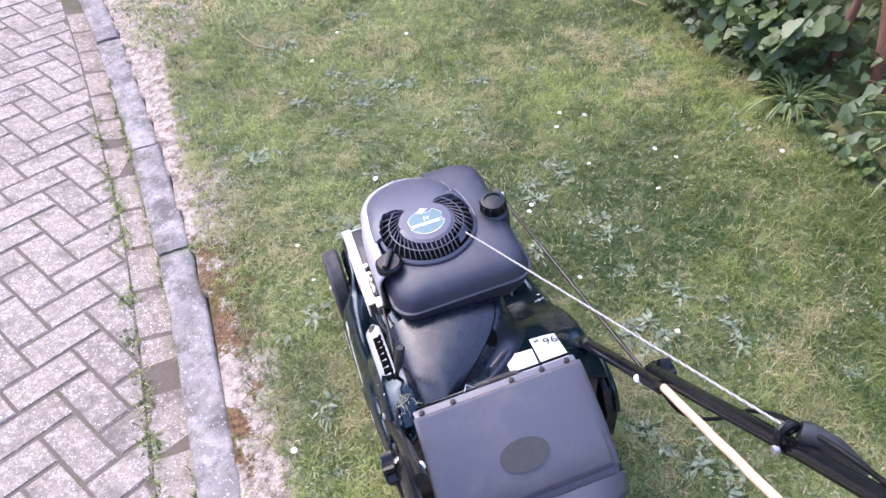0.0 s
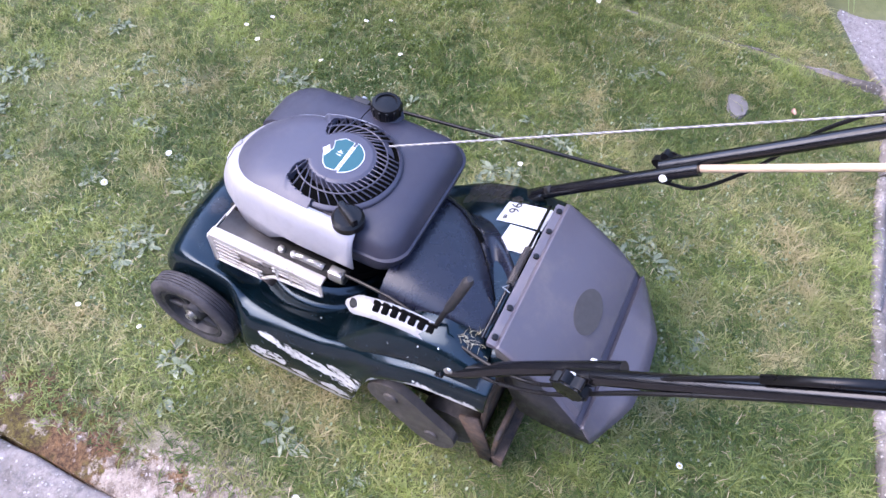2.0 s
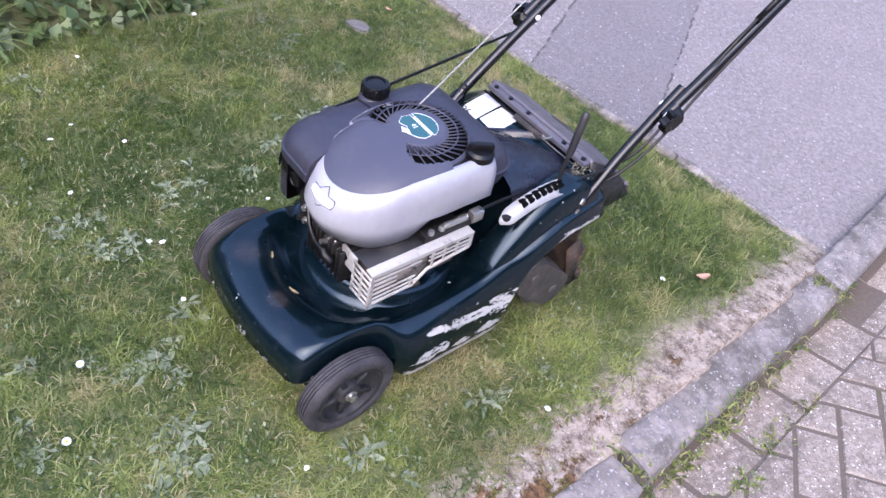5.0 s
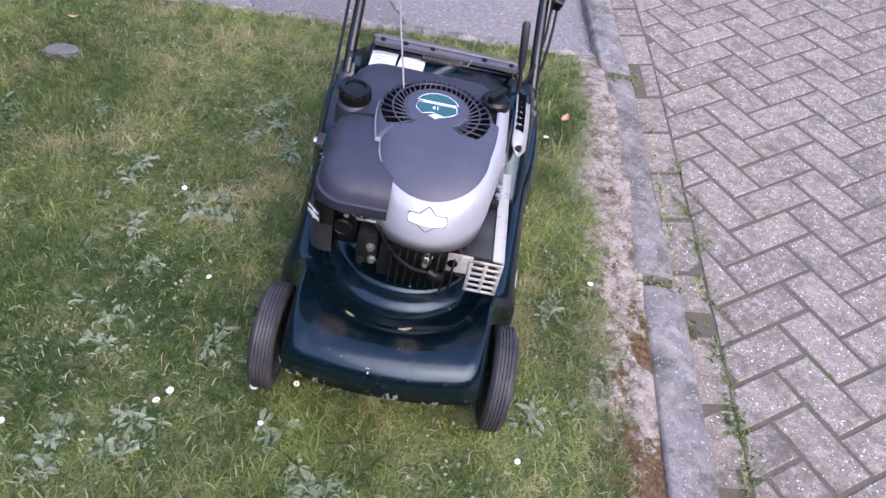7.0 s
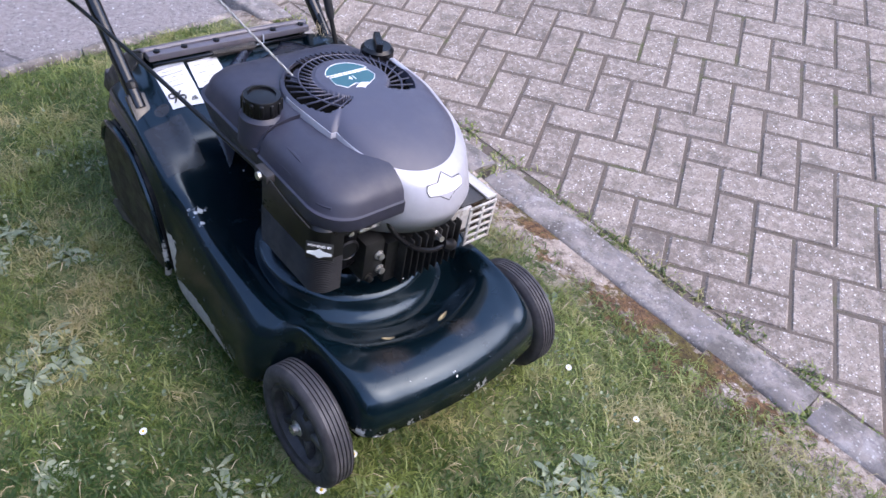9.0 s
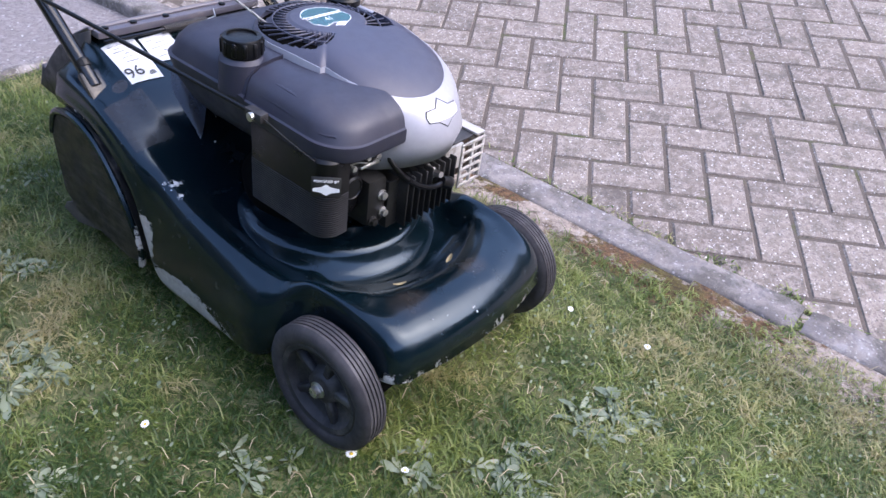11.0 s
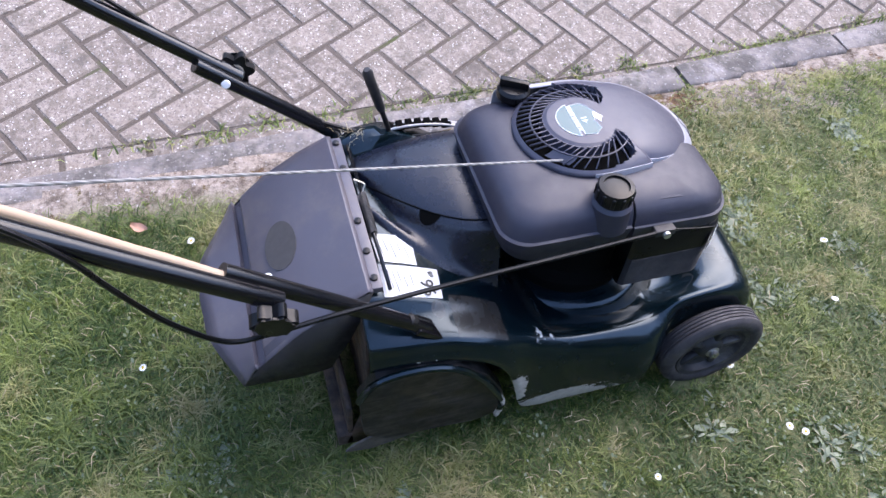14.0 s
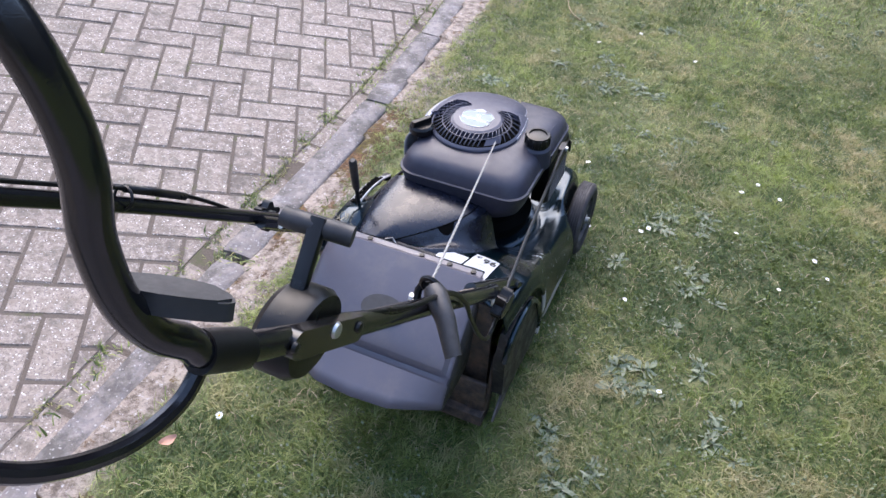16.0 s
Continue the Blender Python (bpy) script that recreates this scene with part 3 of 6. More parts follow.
kerb = thing("kerb", "weathered grey concrete kerb stones edging the driveway", "kerb", kind="structure")
for n, (a, b, dx, dz) in enumerate([(-3.9, -2.92, 0.0, 0.0), (-2.9, -1.93, 0.0, 0.004), (-1.915, -0.965, 0.012, 0.006), (-0.945, -0.065, 0.010, 0.0), (-0.03, 0.845, -0.004, -0.004), (0.86, 1.425, -0.002, -0.006), (1.44, 2.27, 0.0, -0.012), (2.30, 3.2, 0.0, -0.012), (3.22, 4.2, 0.0, -0.012)]):
    strip_stone("kerb_stone", lambda y, dx=dx: kerb_in(y) + dx, a, b, KERB_WIDE, -0.004 + dz, -0.24, KERB, kerb, n * 3.7)

# asphalt path behind the lawn, with a thin concrete edging
def road_sheet():
    bm = bmesh.new()
    xs, ys = steps(-0.75, -0.70, 2.2, 9, 0.1), steps(-9, -3.2, -0.8, -0.8, 0.1)
    ys = [y for y in ys if y <= -0.95] + [1.0]
    rows = []
    for y in ys:
        row = []
        for x in xs:
            xx = max(x, kerb_in(y) - 0.02)
            yy = min(y, path_edge(xx) - 0.028)
            row.append(Vector((xx, yy, -0.036 + 0.006 * noise.noise((x * 1.5, y * 1.5, 4)))))
        rows.append(row)
    loft(rows, closed=False, bm=bm)
    return tagged(part("road", bm, ASPHALT, sharp=80), "worn grey asphalt path with a darker patched strip", "path", kind="structure")


road_sheet()
edging = thing("edging", "thin concrete edging strip between lawn and asphalt", "edging", kind="structure")
for n, (a, b) in enumerate([(-0.50, 0.02), (0.03, 0.55), (0.56, 1.0), (1.01, 1.44)]):
    ob = strip_stone("edging_stone", lambda x, n=n: -path_edge(x) + 0.036 + 0.003 * (n % 2), a, b, 0.036, -0.018 + 0.003 * (n % 2), -0.12, KERB, edging, 50 + n, 14)
    ob.matrix_basis = pose(0, 0, 0, 0, 0, -90)

# flat grey cover set in the lawn
bm = prism([(0.046 * math.cos(a) * (1 + 0.15 * math.sin(3 * a)), 0.032 * math.sin(a) * (1 + 0.2 * math.cos(2 * a + 1))) for a in (math.tau * i / 22 for i in range(22))], -0.03, 0.003, pose(1.05, -0.475, 0, 0, 0, 25), bevel=0.004)
tagged(part("stone_slab", bm, STONE), "small flat grey stone slab sunk in the lawn", "slab")

# concrete edging that parts the lawn from the grass before the flower bed
lawn_edging = thing("lawn_edging", "narrow weathered concrete edging strip sunk in the grass", "edging", kind="structure")
for n, (a, b) in enumerate([(-0.84, -0.60), (-0.59, -0.36), (-0.35, -0.12), (-0.11, 0.02)]):
    strip_stone("edging_stone", lambda y, n=n: lerp(y, [-0.84, -0.55, -0.2, 0.05], [1.352, 1.322, 1.31, 1.30]) + 0.003 * (n % 2), a, b, 0.018, -0.002 + 0.003 * (n % 2), -0.08, KERB, lawn_edging, 80 + n, 10)

# plain unseen walls, added to close the place on all sides and darken reflections
for name, lo, hi in (("wall_north", (-11, 11.0, -0.6), (11, 11.3, 5.2)), ("wall_south", (-11, -11.3, -0.6), (11, -11.0, 6.0)), ("wall_east", (10.0, -11, -0.6), (10.3, 11, 6.0)), ("wall_west", (-11.3, -11, -0.6), (-11.0, 11, 6.0))):
    tagged(part(name, rbox(lo, hi, 0.02, 1), WALL), "plain brown-grey wall added out of view", "wall", kind="structure")
# ---- the lawn mower ----
mower = thing("lawn_mower", "old dark green petrol lawn mower with chipped paint on grass", "lawn mower")

# deck: curves from the tail to the nose
# y, lower edge, half width
DECK_EDGE = [
    (-0.236, 0.282, 0.224),
    (-0.2, 0.286, 0.228),
    (-0.12, 0.282, 0.232),
    (-0.06, 0.258, 0.235),
    (-0.02, 0.216, 0.236),
    (0.0, 0.165, 0.237),
    (0.02, 0.090, 0.237),
    (0.05, 0.072, 0.237),
    (0.1, 0.072, 0.237),
    (0.2, 0.072, 0.237),
    (0.258, 0.073, 0.236),
    (0.28, 0.078, 0.224),
    (0.3, 0.104, 0.204),
    (0.32, 0.128, 0.190),
    (0.36, 0.137, 0.186),
    (0.41, 0.138, 0.186),
    (0.445, 0.138, 0.185),
    (0.475, 0.138, 0.182),
    (0.494, 0.139, 0.176),
    (0.504, 0.14, 0.166),
    (0.507, 0.141, 0.155),
]
# y, ridge x, ridge z
DECK_RIDGE = [
    (-0.236, 0.206, 0.338),
    (-0.2, 0.209, 0.338),
    (-0.12, 0.212, 0.328),
    (-0.06, 0.212, 0.306),
    (-0.02, 0.212, 0.285),
    (0.015, 0.211, 0.264),
    (0.05, 0.21, 0.247),
    (0.1, 0.208, 0.228),
    (0.2, 0.2, 0.207),
    (0.258, 0.192, 0.199),
    (0.28, 0.186, 0.199),
    (0.3, 0.180, 0.208),
    (0.32, 0.175, 0.216),
    (0.36, 0.171, 0.220),
    (0.41, 0.166, 0.219),
    (0.445, 0.160, 0.214),
    (0.475, 0.154, 0.203),
    (0.494, 0.147, 0.185),
    (0.504, 0.140, 0.165),
    (0.507, 0.134, 0.146),
]
# y, inner x, inner z, middle z
DECK_TRAY = [
    (-0.236, 0.15, 0.380, 0.384),
    (-0.2, 0.15, 0.372, 0.376),
    (-0.16, 0.15, 0.361, 0.364),
    (-0.12, 0.15, 0.347, 0.350),
    (-0.06, 0.15, 0.320, 0.326),
    (-0.02, 0.15, 0.292, 0.305),
    (0.015, 0.15, 0.262, 0.262),
    (0.05, 0.15, 0.236, 0.225),
    (0.1, 0.15, 0.208, 0.2),
    (0.2, 0.15, 0.188, 0.185),
    (0.258, 0.14, 0.184, 0.18),
    (0.28, 0.13, 0.184, 0.18),
    (0.3, 0.130, 0.178, 0.166),
    (0.32, 0.125, 0.176, 0.160),
    (0.36, 0.120, 0.178, 0.158),
    (0.385, 0.115, 0.186, 0.170),
    (0.41, 0.11, 0.206, 0.200),
    (0.445, 0.1, 0.214, 0.214),
    (0.475, 0.1, 0.206, 0.208),
    (0.494, 0.09, 0.189, 0.191),
    (0.504, 0.08, 0.168, 0.17),
    (0.507, 0.07, 0.146, 0.147),
]


def deck_section(y):
    zb, w = smooth_table(DECK_EDGE, y)
    xr, zr = smooth_table(DECK_RIDGE, y)
    xi, zi, zc = smooth_table(DECK_TRAY, y)
    h = zr - zb
    pts = [(w, zb), (w + 0.002, zb + 0.25 * h), (w - 0.003, zb + 0.55 * h), (xr + 0.62 * (w - xr), zb + 0.84 * h), (xr, zr), (xr - 0.5 * (xr - xi), 0.5 * (zr + zi) + 0.1 * (zr - zi)), (xi, zi), (xi * 0.5, 0.3 * zi + 0.7 * zc), (0, zc)]
    return [(p.x, p.y) for p in catmull([(a, b, 0) for a, b in pts], 5)]


def deck_half(y):
    """Half section of the deck; the front hollow curves round the engine."""
    h = deck_section(y)
    k = max(0.0, 1 - abs(y - 0.385) / 0.085)
    if k == 0:
        return h
    k = k * k * (3 - 2 * k)
    out = h[:21]
    for i in range(21, len(h)):
        x, z = h[i]
        ahead = deck_section(y + 1.7 * k * x * x)[::-1]
        zz = lerp(x, [p[0] for p in ahead[:26]], [p[1] for p in ahead[:26]])
        out.append((x, z + (zz - z) * min(1.0, (i - 20) / 5)))
    return out


def deck_top(x, y):
    """Height of the deck's upper skin."""
    h = deck_half(y)[::-1]
    return lerp(abs(x), [p[0] for p in h[:28]], [p[1] for p in h[:28]])


def make_deck():
    ys = [-0.236 + (0.507 + 0.236) * i / 110 for i in range(111)]
    rings = []
    for y in ys:
        h = deck_half(y)
        f = max(0.0, (y - 0.40) / 0.107) ** 1.5
        bow = lambda x: y + f * (0.012 - 0.022 * (x / 0.17) ** 2)
        ring = [Vector((-x, bow(x), z)) for x, z in h] + [Vector((x, bow(x), z)) for x, z in h[-2::-1]]
        rings.append(ring)
    bm = loft(rings, closed=False)
    # nose lip
    ob = part("deck", bm, PAINT, mower, "dark green glossy deck, paint flaked to white on the flanks", sharp=60)
    s = ob.modifiers.new("thickness", "SOLIDIFY")
    s.thickness, s.offset = 0.004, -1
    return ob


deck = make_deck()
# stepped collar under the engine
part("collar", turned([(0.178, 0.160), (0.174, 0.174), (0.166, 0.181), (0.157, 0.190), (0.152, 0.202), (0.148, 0.2085), (0.141, 0.2125), (0.130, 0.2145), (0.120, 0.2175), (0.112, 0.226), (0.0, 0.228)], Matrix.Translation((0.0, 0.175, 0.0)), 64), PAINT, deck)
# raised fairing that carries the height adjuster on the left flank
rings = []
for i in range(15):
    y = 0.072 - 0.285 * i / 14
    k = math.sin(math.pi * min(max((0.072 - y) / 0.33, 0), 1)) ** 0.75
    e = min(1.0, i / 3.0)
    b = deck_half(max(y, -0.23))
    zr = deck_top(0.2, y)
    rings.append([Vector(p) for p in ((-0.212 - 0.006 * e, y, zr - 0.030), (-0.208 - 0.006 * e, y, zr - 0.014 + 0.012 * k), (-0.200 - 0.006 * e, y, zr - 0.008 + 0.045 * k), (-0.190, y, zr - 0.006 + 0.066 * k), (-0.150, y, zr - 0.008 + 0.074 * k), (-0.132, y, zr - 0.012 + 0.05 * k), (-0.125, y, zr - 0.04))])
part("fairing", loft(rings), PAINT, deck, sharp=60)
# pan and skirt inside the shell, flat black in place of the shade there
part("underpan", rbox((-0.160, -0.20, 0.075), (0.160, 0.455, 0.150), 0.012), DEEP_SHADE, deck)
# tail plate below the flap
part("tail_plate", rbox((-0.195, -0.236, 0.075), (0.195, -0.226, 0.345), 0.003), RUST, deck, "rusty brown tail plate")
# front axle
part("axle", sweep([(-0.23, 0.40, 0.103), (0.23, 0.40, 0.103)], 0.008), STEEL, mower)


def make_wheel(sx):
    m = pose(sx * 0.2145, 0.40, 0.103, 0, 90 * sx, 0)
    tyre = []
    w, r = 0.0215, 0.100
    tread = [(r - 0.022, -w), (r - 0.010, -w), (r - 0.003, -w + 0.004), (r, -w + 0.008)]
    for i in range(5):
        u = -w + 0.009 + i * (2 * w - 0.018) / 4
        tread += [(r, u - 0.0028), (r, u + 0.0012), (r - 0.0026, u + 0.0016), (r - 0.0026, u + 0.0032)]
    tread += [(r, w - 0.008), (r - 0.003, w - 0.004), (r - 0.010, w), (r - 0.022, w), (r - 0.027, w - 0.004), (r - 0.027, -w + 0.004), (r - 0.022, -w)]
    rings = [[m @ Vector((q * math.cos(a), q * math.sin(a), z)) for q, z in tread[:-1]] for a in (math.tau * i / 56 for i in range(57))]
    tyre = part("tyre", loft(rings, cap=False), RUBBER, None, "ribbed grey-black rubber tyre", sharp=50)
    root = part("wheel", turned([(0.0, -0.018), (0.074, -0.018), (0.0745, 0.016), (0.071, 0.019), (0.064, 0.017), (0.060, 0.004), (0.050, -0.002), (0.030, -0.002), (0.024, 0.012), (0.018, 0.016), (0.0, 0.017)], m, 40), WHEEL, mower, "black plastic wheel with a dusty tyre")
    tyre.parent = root
    for k in range(5):
        a = math.tau * k / 5 + 0.4
        part("spoke", rbox((0.020, -0.006, -0.003), (0.064, 0.006, 0.010), 0.002, 1, m @ Matrix.Rotation(a, 4, "Z")), WHEEL, root)
    part("hub_bolt", turned([(0.0, 0.012), (0.013, 0.012), (0.013, 0.018), (0.0085, 0.019), (0.0085, 0.026), (0.004, 0.028), (0.0, 0.028)], m, 12), STEEL, root, "bright steel hub bolt")


make_wheel(-1)
make_wheel(1)


def stadium(a, b, r, n=10):
    """Outline round two points (y, z) at radius r."""
    a, b = Vector(a), Vector(b)
    t = math.atan2((b - a).y, (b - a).x)
    out = []
    for c, s in ((b, -math.pi / 2), (a, math.pi / 2)):
        out += [(c.x + r * math.cos(t + s + math.pi * i / n), c.y + r * math.sin(t + s + math.pi * i / n)) for i in range(n + 1)]
    return out


SIDE = Matrix(((0, 0, 1, 0), (1, 0, 0, 0), (0, 1, 0, 0), (0, 0, 0, 1)))  # outline (y, z), raised along x
# rear roller and its drive covers
part("rear_roller", sweep([(-0.19, -0.165, 0.062), (0.19, -0.165, 0.062)], 0.060, 24), CLADDING, mower, "dirty dark rear roller")
cover = part("roller_cover", prism(stadium((-0.062, 0.176), (-0.150, 0.096), 0.047), -0.232, -0.214, SIDE, bevel=0.0), CLADDING, mower, "dark grey oblong roller cover with two bolts")
for y, z in ((-0.064, 0.178), (-0.149, 0.096)):
    part("bolt", turned([(0.0, 0.0), (0.015, 0.0), (0.014, 0.005), (0.009, 0.006), (0.0, 0.007)], pose(-0.231, y, z, 0, -90, 0), 14), CLADDING, cover)
cover = part("drive_cover", prism([(-0.250, 0.11), (-0.215, 0.080), (-0.06, 0.068), (-0.020, 0.080), (-0.008, 0.11), (-0.018, 0.155), (-0.050, 0.218), (-0.098, 0.268), (-0.160, 0.288), (-0.228, 0.272), (-0.255, 0.220)], 0.212, 0.236, SIDE), SCUFFED, mower, "scuffed black drive cover in the rear arch")
part("rim", sweep(catmull([(0.234, -0.256, 0.222), (0.236, -0.228, 0.270), (0.238, -0.168, 0.285), (0.238, -0.110, 0.266), (0.238, -0.062, 0.216), (0.238, -0.027, 0.152), (0.237, -0.014, 0.11), (0.236, -0.020, 0.074)], 5), 0.006, 8), PAINT, cover)
for sx in (-1, 1):
    part("side_bracket", prism([(-0.275, 0.035), (-0.245, 0.030), (-0.19, 0.18), (-0.225, 0.20)], -0.003, 0.003, Matrix.Translation((sx * 0.205, 0, 0)) @ SIDE), RUST, mower, "rusty steel side bracket")
part("guide_plate", prism([(-0.282, 0.052), (-0.268, 0.070), (-0.200, 0.108), (-0.150, 0.100), (-0.155, 0.068), (-0.235, 0.044)], 0.228, 0.232, SIDE), CLADDING, mower, "dark bent steel guide plate")
part("rear_bar", rbox((-0.208, -0.290, 0.030), (0.208, -0.262, 0.062), 0.003), RUST, mower, "rusty steel bar across the back")
part("scraper", rbox((-0.205, -0.272, 0.055), (0.205, -0.262, 0.15), 0.002, 1), RUST, mower)

# discharge tunnel: a hood from the tank back to the flap, flaring out onto the deck on one side
TUNNEL = [(-0.205, -0.105, -0.020, 0.372), (-0.17, -0.055, 0.030, 0.385), (-0.13, -0.004, 0.078, 0.396), (-0.09, 0.036, 0.112, 0.403), (-0.05, 0.062, 0.124, 0.408), (0.0, 0.074, 0.130, 0.410)]


def tunnel_rib(y):
    """Seam, foot and section of the hood at y."""
    seam, foot, top = smooth_table(TUNNEL, y)
    pts = [(-0.160, 0.335), (-0.153, top - 0.034), (-0.132, top - 0.010), (-0.095, top), (0.5 * (seam - 0.095), top - 0.001), (seam, top - 0.014), (seam + 0.35 * (foot - seam), top - 0.034), (seam + 0.72 * (foot - seam), deck_top(foot, y) + 0.010), (foot, deck_top(foot, y) - 0.003)]
    return seam, [(q.x, q.y) for q in catmull([(a, b, 0) for a, b in pts], 4)]


rings, line = [], []
for i in range(23):
    y = -0.205 + 0.203 * i / 22
    seam, rib = tunnel_rib(y)
    rings.append([Vector((a, y, b)) for a, b in rib])
    if y < 0.01:
        line.append((seam, y, lerp(seam, [a for a, b in rib], [b for a, b in rib]) + 0.0003))
dome = part("discharge_tunnel", loft(rings, closed=False), DOME, mower, "smooth dark discharge tunnel cover with a finger notch", sharp=180)
part("seam", sweep([(-0.140, -0.200, 0.366)] + line[1:], 0.0014, 6), DEEP_SHADE, dome)


def tunnel_at(x, y, lift):
    rib = tunnel_rib(y)[1]
    return Vector((x, y, lerp(x, [a for a, b in rib], [b for a, b in rib]) + lift))


t, o = Vector((0.62, 0.78)), Vector((0.78, -0.62))
hole = [Vector((0.030, -0.096)) + 0.018 * (math.cos(a) * t + 0.85 * math.sin(a) * o) for a in (math.pi * i / 12 for i in range(13))]
# notch laid on as a black patch, coloured like the shade inside it
part("notch", loft([[tunnel_at(p.x, p.y, 0.0012) for p in hole], [tunnel_at(p.x, p.y, -0.008) for p in hole]]), DEEP_SHADE, dome)

# rear flap with its cheeks, folded lip and worn emblem
def make_flap():
    spine = [(-0.216, 0.396), (-0.223, 0.3985), (-0.27, 0.374), (-0.33, 0.3375), (-0.362, 0.310), (-0.377, 0.294), (-0.3785, 0.2915)]
    rows = []
    n = 40
    for y, z in spine:
        # a flat plate whose side borders sink away towards its lower edge
        w = lerp(y, [-0.437, -0.414, -0.218], [0.172, 0.170, 0.163])
        sunk = 0.011 * min(1.0, max(0.0, (-0.25 - y) / 0.11))
        rows.append([Vector((u * w, y, z + 0.002 * math.cos(u * 1.5) - (sunk if abs(u) > 0.91 else 0.0))) for u in (-1 + 2 * i / n for i in range(n + 1))])
    # a groove, then the lip that reaches out furthest in the middle
    rows += [[Vector((p.x, y, z)) for p in rows[-1]] for y, z in ((-0.3800, 0.2755), (-0.3895, 0.2655))]
    for f in (0.0, 0.08, 0.35, 0.7, 1.0):
        row = []
        for i in range(n + 1):
            u = -1 + 2 * i / n
            out = lerp(abs(u), [0.0, 0.45, 0.62, 1.0], [0.0725, 0.0665, 0.0545, 0.0225])
            drop = lerp(abs(u), [0.0, 0.5, 1.0], [0.037, 0.039, 0.047])
            row.append(Vector((u * 0.170, -0.3945 - f * out, 0.2755 - f * drop)))
        rows.append(row)
    bm = loft(rows, closed=False)
    cheeks = []
    for sx in (-1, 1):
        cheek = [(-0.216, 0.396, 0.163), (-0.27, 0.371, 0.165), (-0.33, 0.329, 0.167), (-0.377, 0.282, 0.169), (-0.394, 0.263, 0.170), (-0.417, 0.2315, 0.170)]
        low = [(-0.228, 0.352, 0.163), (-0.25, 0.295, 0.165), (-0.285, 0.225, 0.168), (-0.33, 0.221, 0.170), (-0.37, 0.224, 0.170), (-0.416, 0.228, 0.170)]
        cheeks.append(loft([[Vector((sx * w, y, z - 0.001)) for y, z, w in cheek], [Vector((sx * w, y, z)) for y, z, w in low]], closed=False))
    ob = part("rear_flap", bm, FLAP, mower, "dusty black plastic rear flap hanging closed", sharp=30)
    s = ob.modifiers.new("thickness", "SOLIDIFY")
    s.thickness, s.offset = 0.0035, -1
    # cheeks get a darker plastic than the flap, as they hang in shadow
    for cheek in cheeks:
        side = part("cheek", cheek, HUB, ob, "side cheek, coloured black for the shade under the flap")
        s = side.modifiers.new("thickness", "SOLIDIFY")
        s.thickness = 0.003
    m = pose(0.004, -0.327, 0.3405, 33.0, 0, 0)
    part("emblem", prism([(0.047 * math.cos(a), 0.029 * math.sin(a)) for a in (math.tau * i / 36 for i in range(36))], -0.001, 0.0012, m), OVALM, ob, "worn oval emblem, illegible")
    strip = part("hinge_strip", rbox((-0.160, -0.224, 0.383), (0.158, -0.200, 0.3955), 0.004), FLAP, mower, "dusty black hinge strip with bolts")
    for x in (-0.145, -0.085, 0.03, 0.09, 0.14):
        part("bolt", turned([(0.0, 0.0), (0.006, 0.0), (0.0055, 0.004), (0.0, 0.005)], pose(x, -0.210, 0.395), 8), BLACK, strip)
    pts = [(-0.035 + 0.085 * i / 160, -0.190 + 0.006 * math.cos(i * 0.9), 0.383 + 0.006 * math.sin(i * 0.9)) for i in range(161)]
    part("hinge_spring", sweep(pts, 0.0013, 5), CLADDING, mower, "dark coil spring on the hinge")
    part("hinge_rod", sweep([(-0.15, -0.190, 0.383), (0.155, -0.190, 0.383)], 0.003, 8), TUBE, mower)
    part("spring_leg", sweep([(-0.036, -0.19, 0.383), (-0.050, -0.182, 0.390), (-0.058, -0.198, 0.396)], 0.0013, 5), STEEL, mower)


make_flap()

# stickers on the rear of the deck
def sticker(corners, name, label):
    a, b, c, d = (Vector((*p, 0)) for p in corners)
    rows = []
    for i in range(7):
        u = i / 6
        rows.append([])
        for j in range(7):
            v = j / 6
            p = (a.lerp(b, u)).lerp(d.lerp(c, u), v)
            rows[-1].append(Vector((p.x, p.y, deck_top(p.x, p.y) + 0.0016)))
    return part(name, loft(rows, closed=False), WHITE, mower, label)


def on_deck(x, y, turn):
    e = 0.01
    n = Vector((deck_top(x - e, y) - deck_top(x + e, y), deck_top(x, y - e) - deck_top(x, y + e), 2 * e)).normalized()
    m = n.to_track_quat("Z", "Y").to_matrix().to_4x4()
    m = Matrix.Translation((x, y, deck_top(x, y) + 0.0024)) @ m
    xd = m.to_3x3() @ Vector((1, 0, 0))
    now = math.atan2(xd.y, xd.x)
    return m @ Matrix.Rotation(radians(turn) - now, 4, "Z")


s1 = sticker([(0.101, -0.196), (0.158, -0.199), (0.161, -0.111), (0.108, -0.106)], "noise_label", "white noise-level sticker, torn and dirty")
s2 = sticker([(0.040, -0.196), (0.095, -0.193), (0.102, -0.136), (0.044, -0.131)], "maker_label", "white sticker with faded illegible print")
lettering("96", 0.030, on_deck(0.144, -0.128, 184), INK, s1, "number")
lettering("dB", 0.011, on_deck(0.119, -0.119, 184), INK, s1, "unit")
for x, y, w in ((0.130, -0.190, 0.044), (0.128, -0.183, 0.036), (0.131, -0.176, 0.040), (0.124, -0.169, 0.022), (0.134, -0.161, 0.020), (0.128, -0.151, 0.014), (0.138, -0.151, 0.010)):
    part("print", rbox((-w / 2, -0.0006, -0.0003), (w / 2, 0.0006, 0.0002), 0, 1, on_deck(x, y, 184)), FADED, s1)
for x, y, w in ((0.068, -0.184, 0.040), (0.062, -0.176, 0.026), (0.072, -0.166, 0.034), (0.064, -0.156, 0.020), (0.076, -0.146, 0.026)):
    part("print", rbox((-w / 2, -0.0006, -0.0003), (w / 2, 0.0006, 0.0002), 0, 1, on_deck(x, y, 186)), FADED, s2)
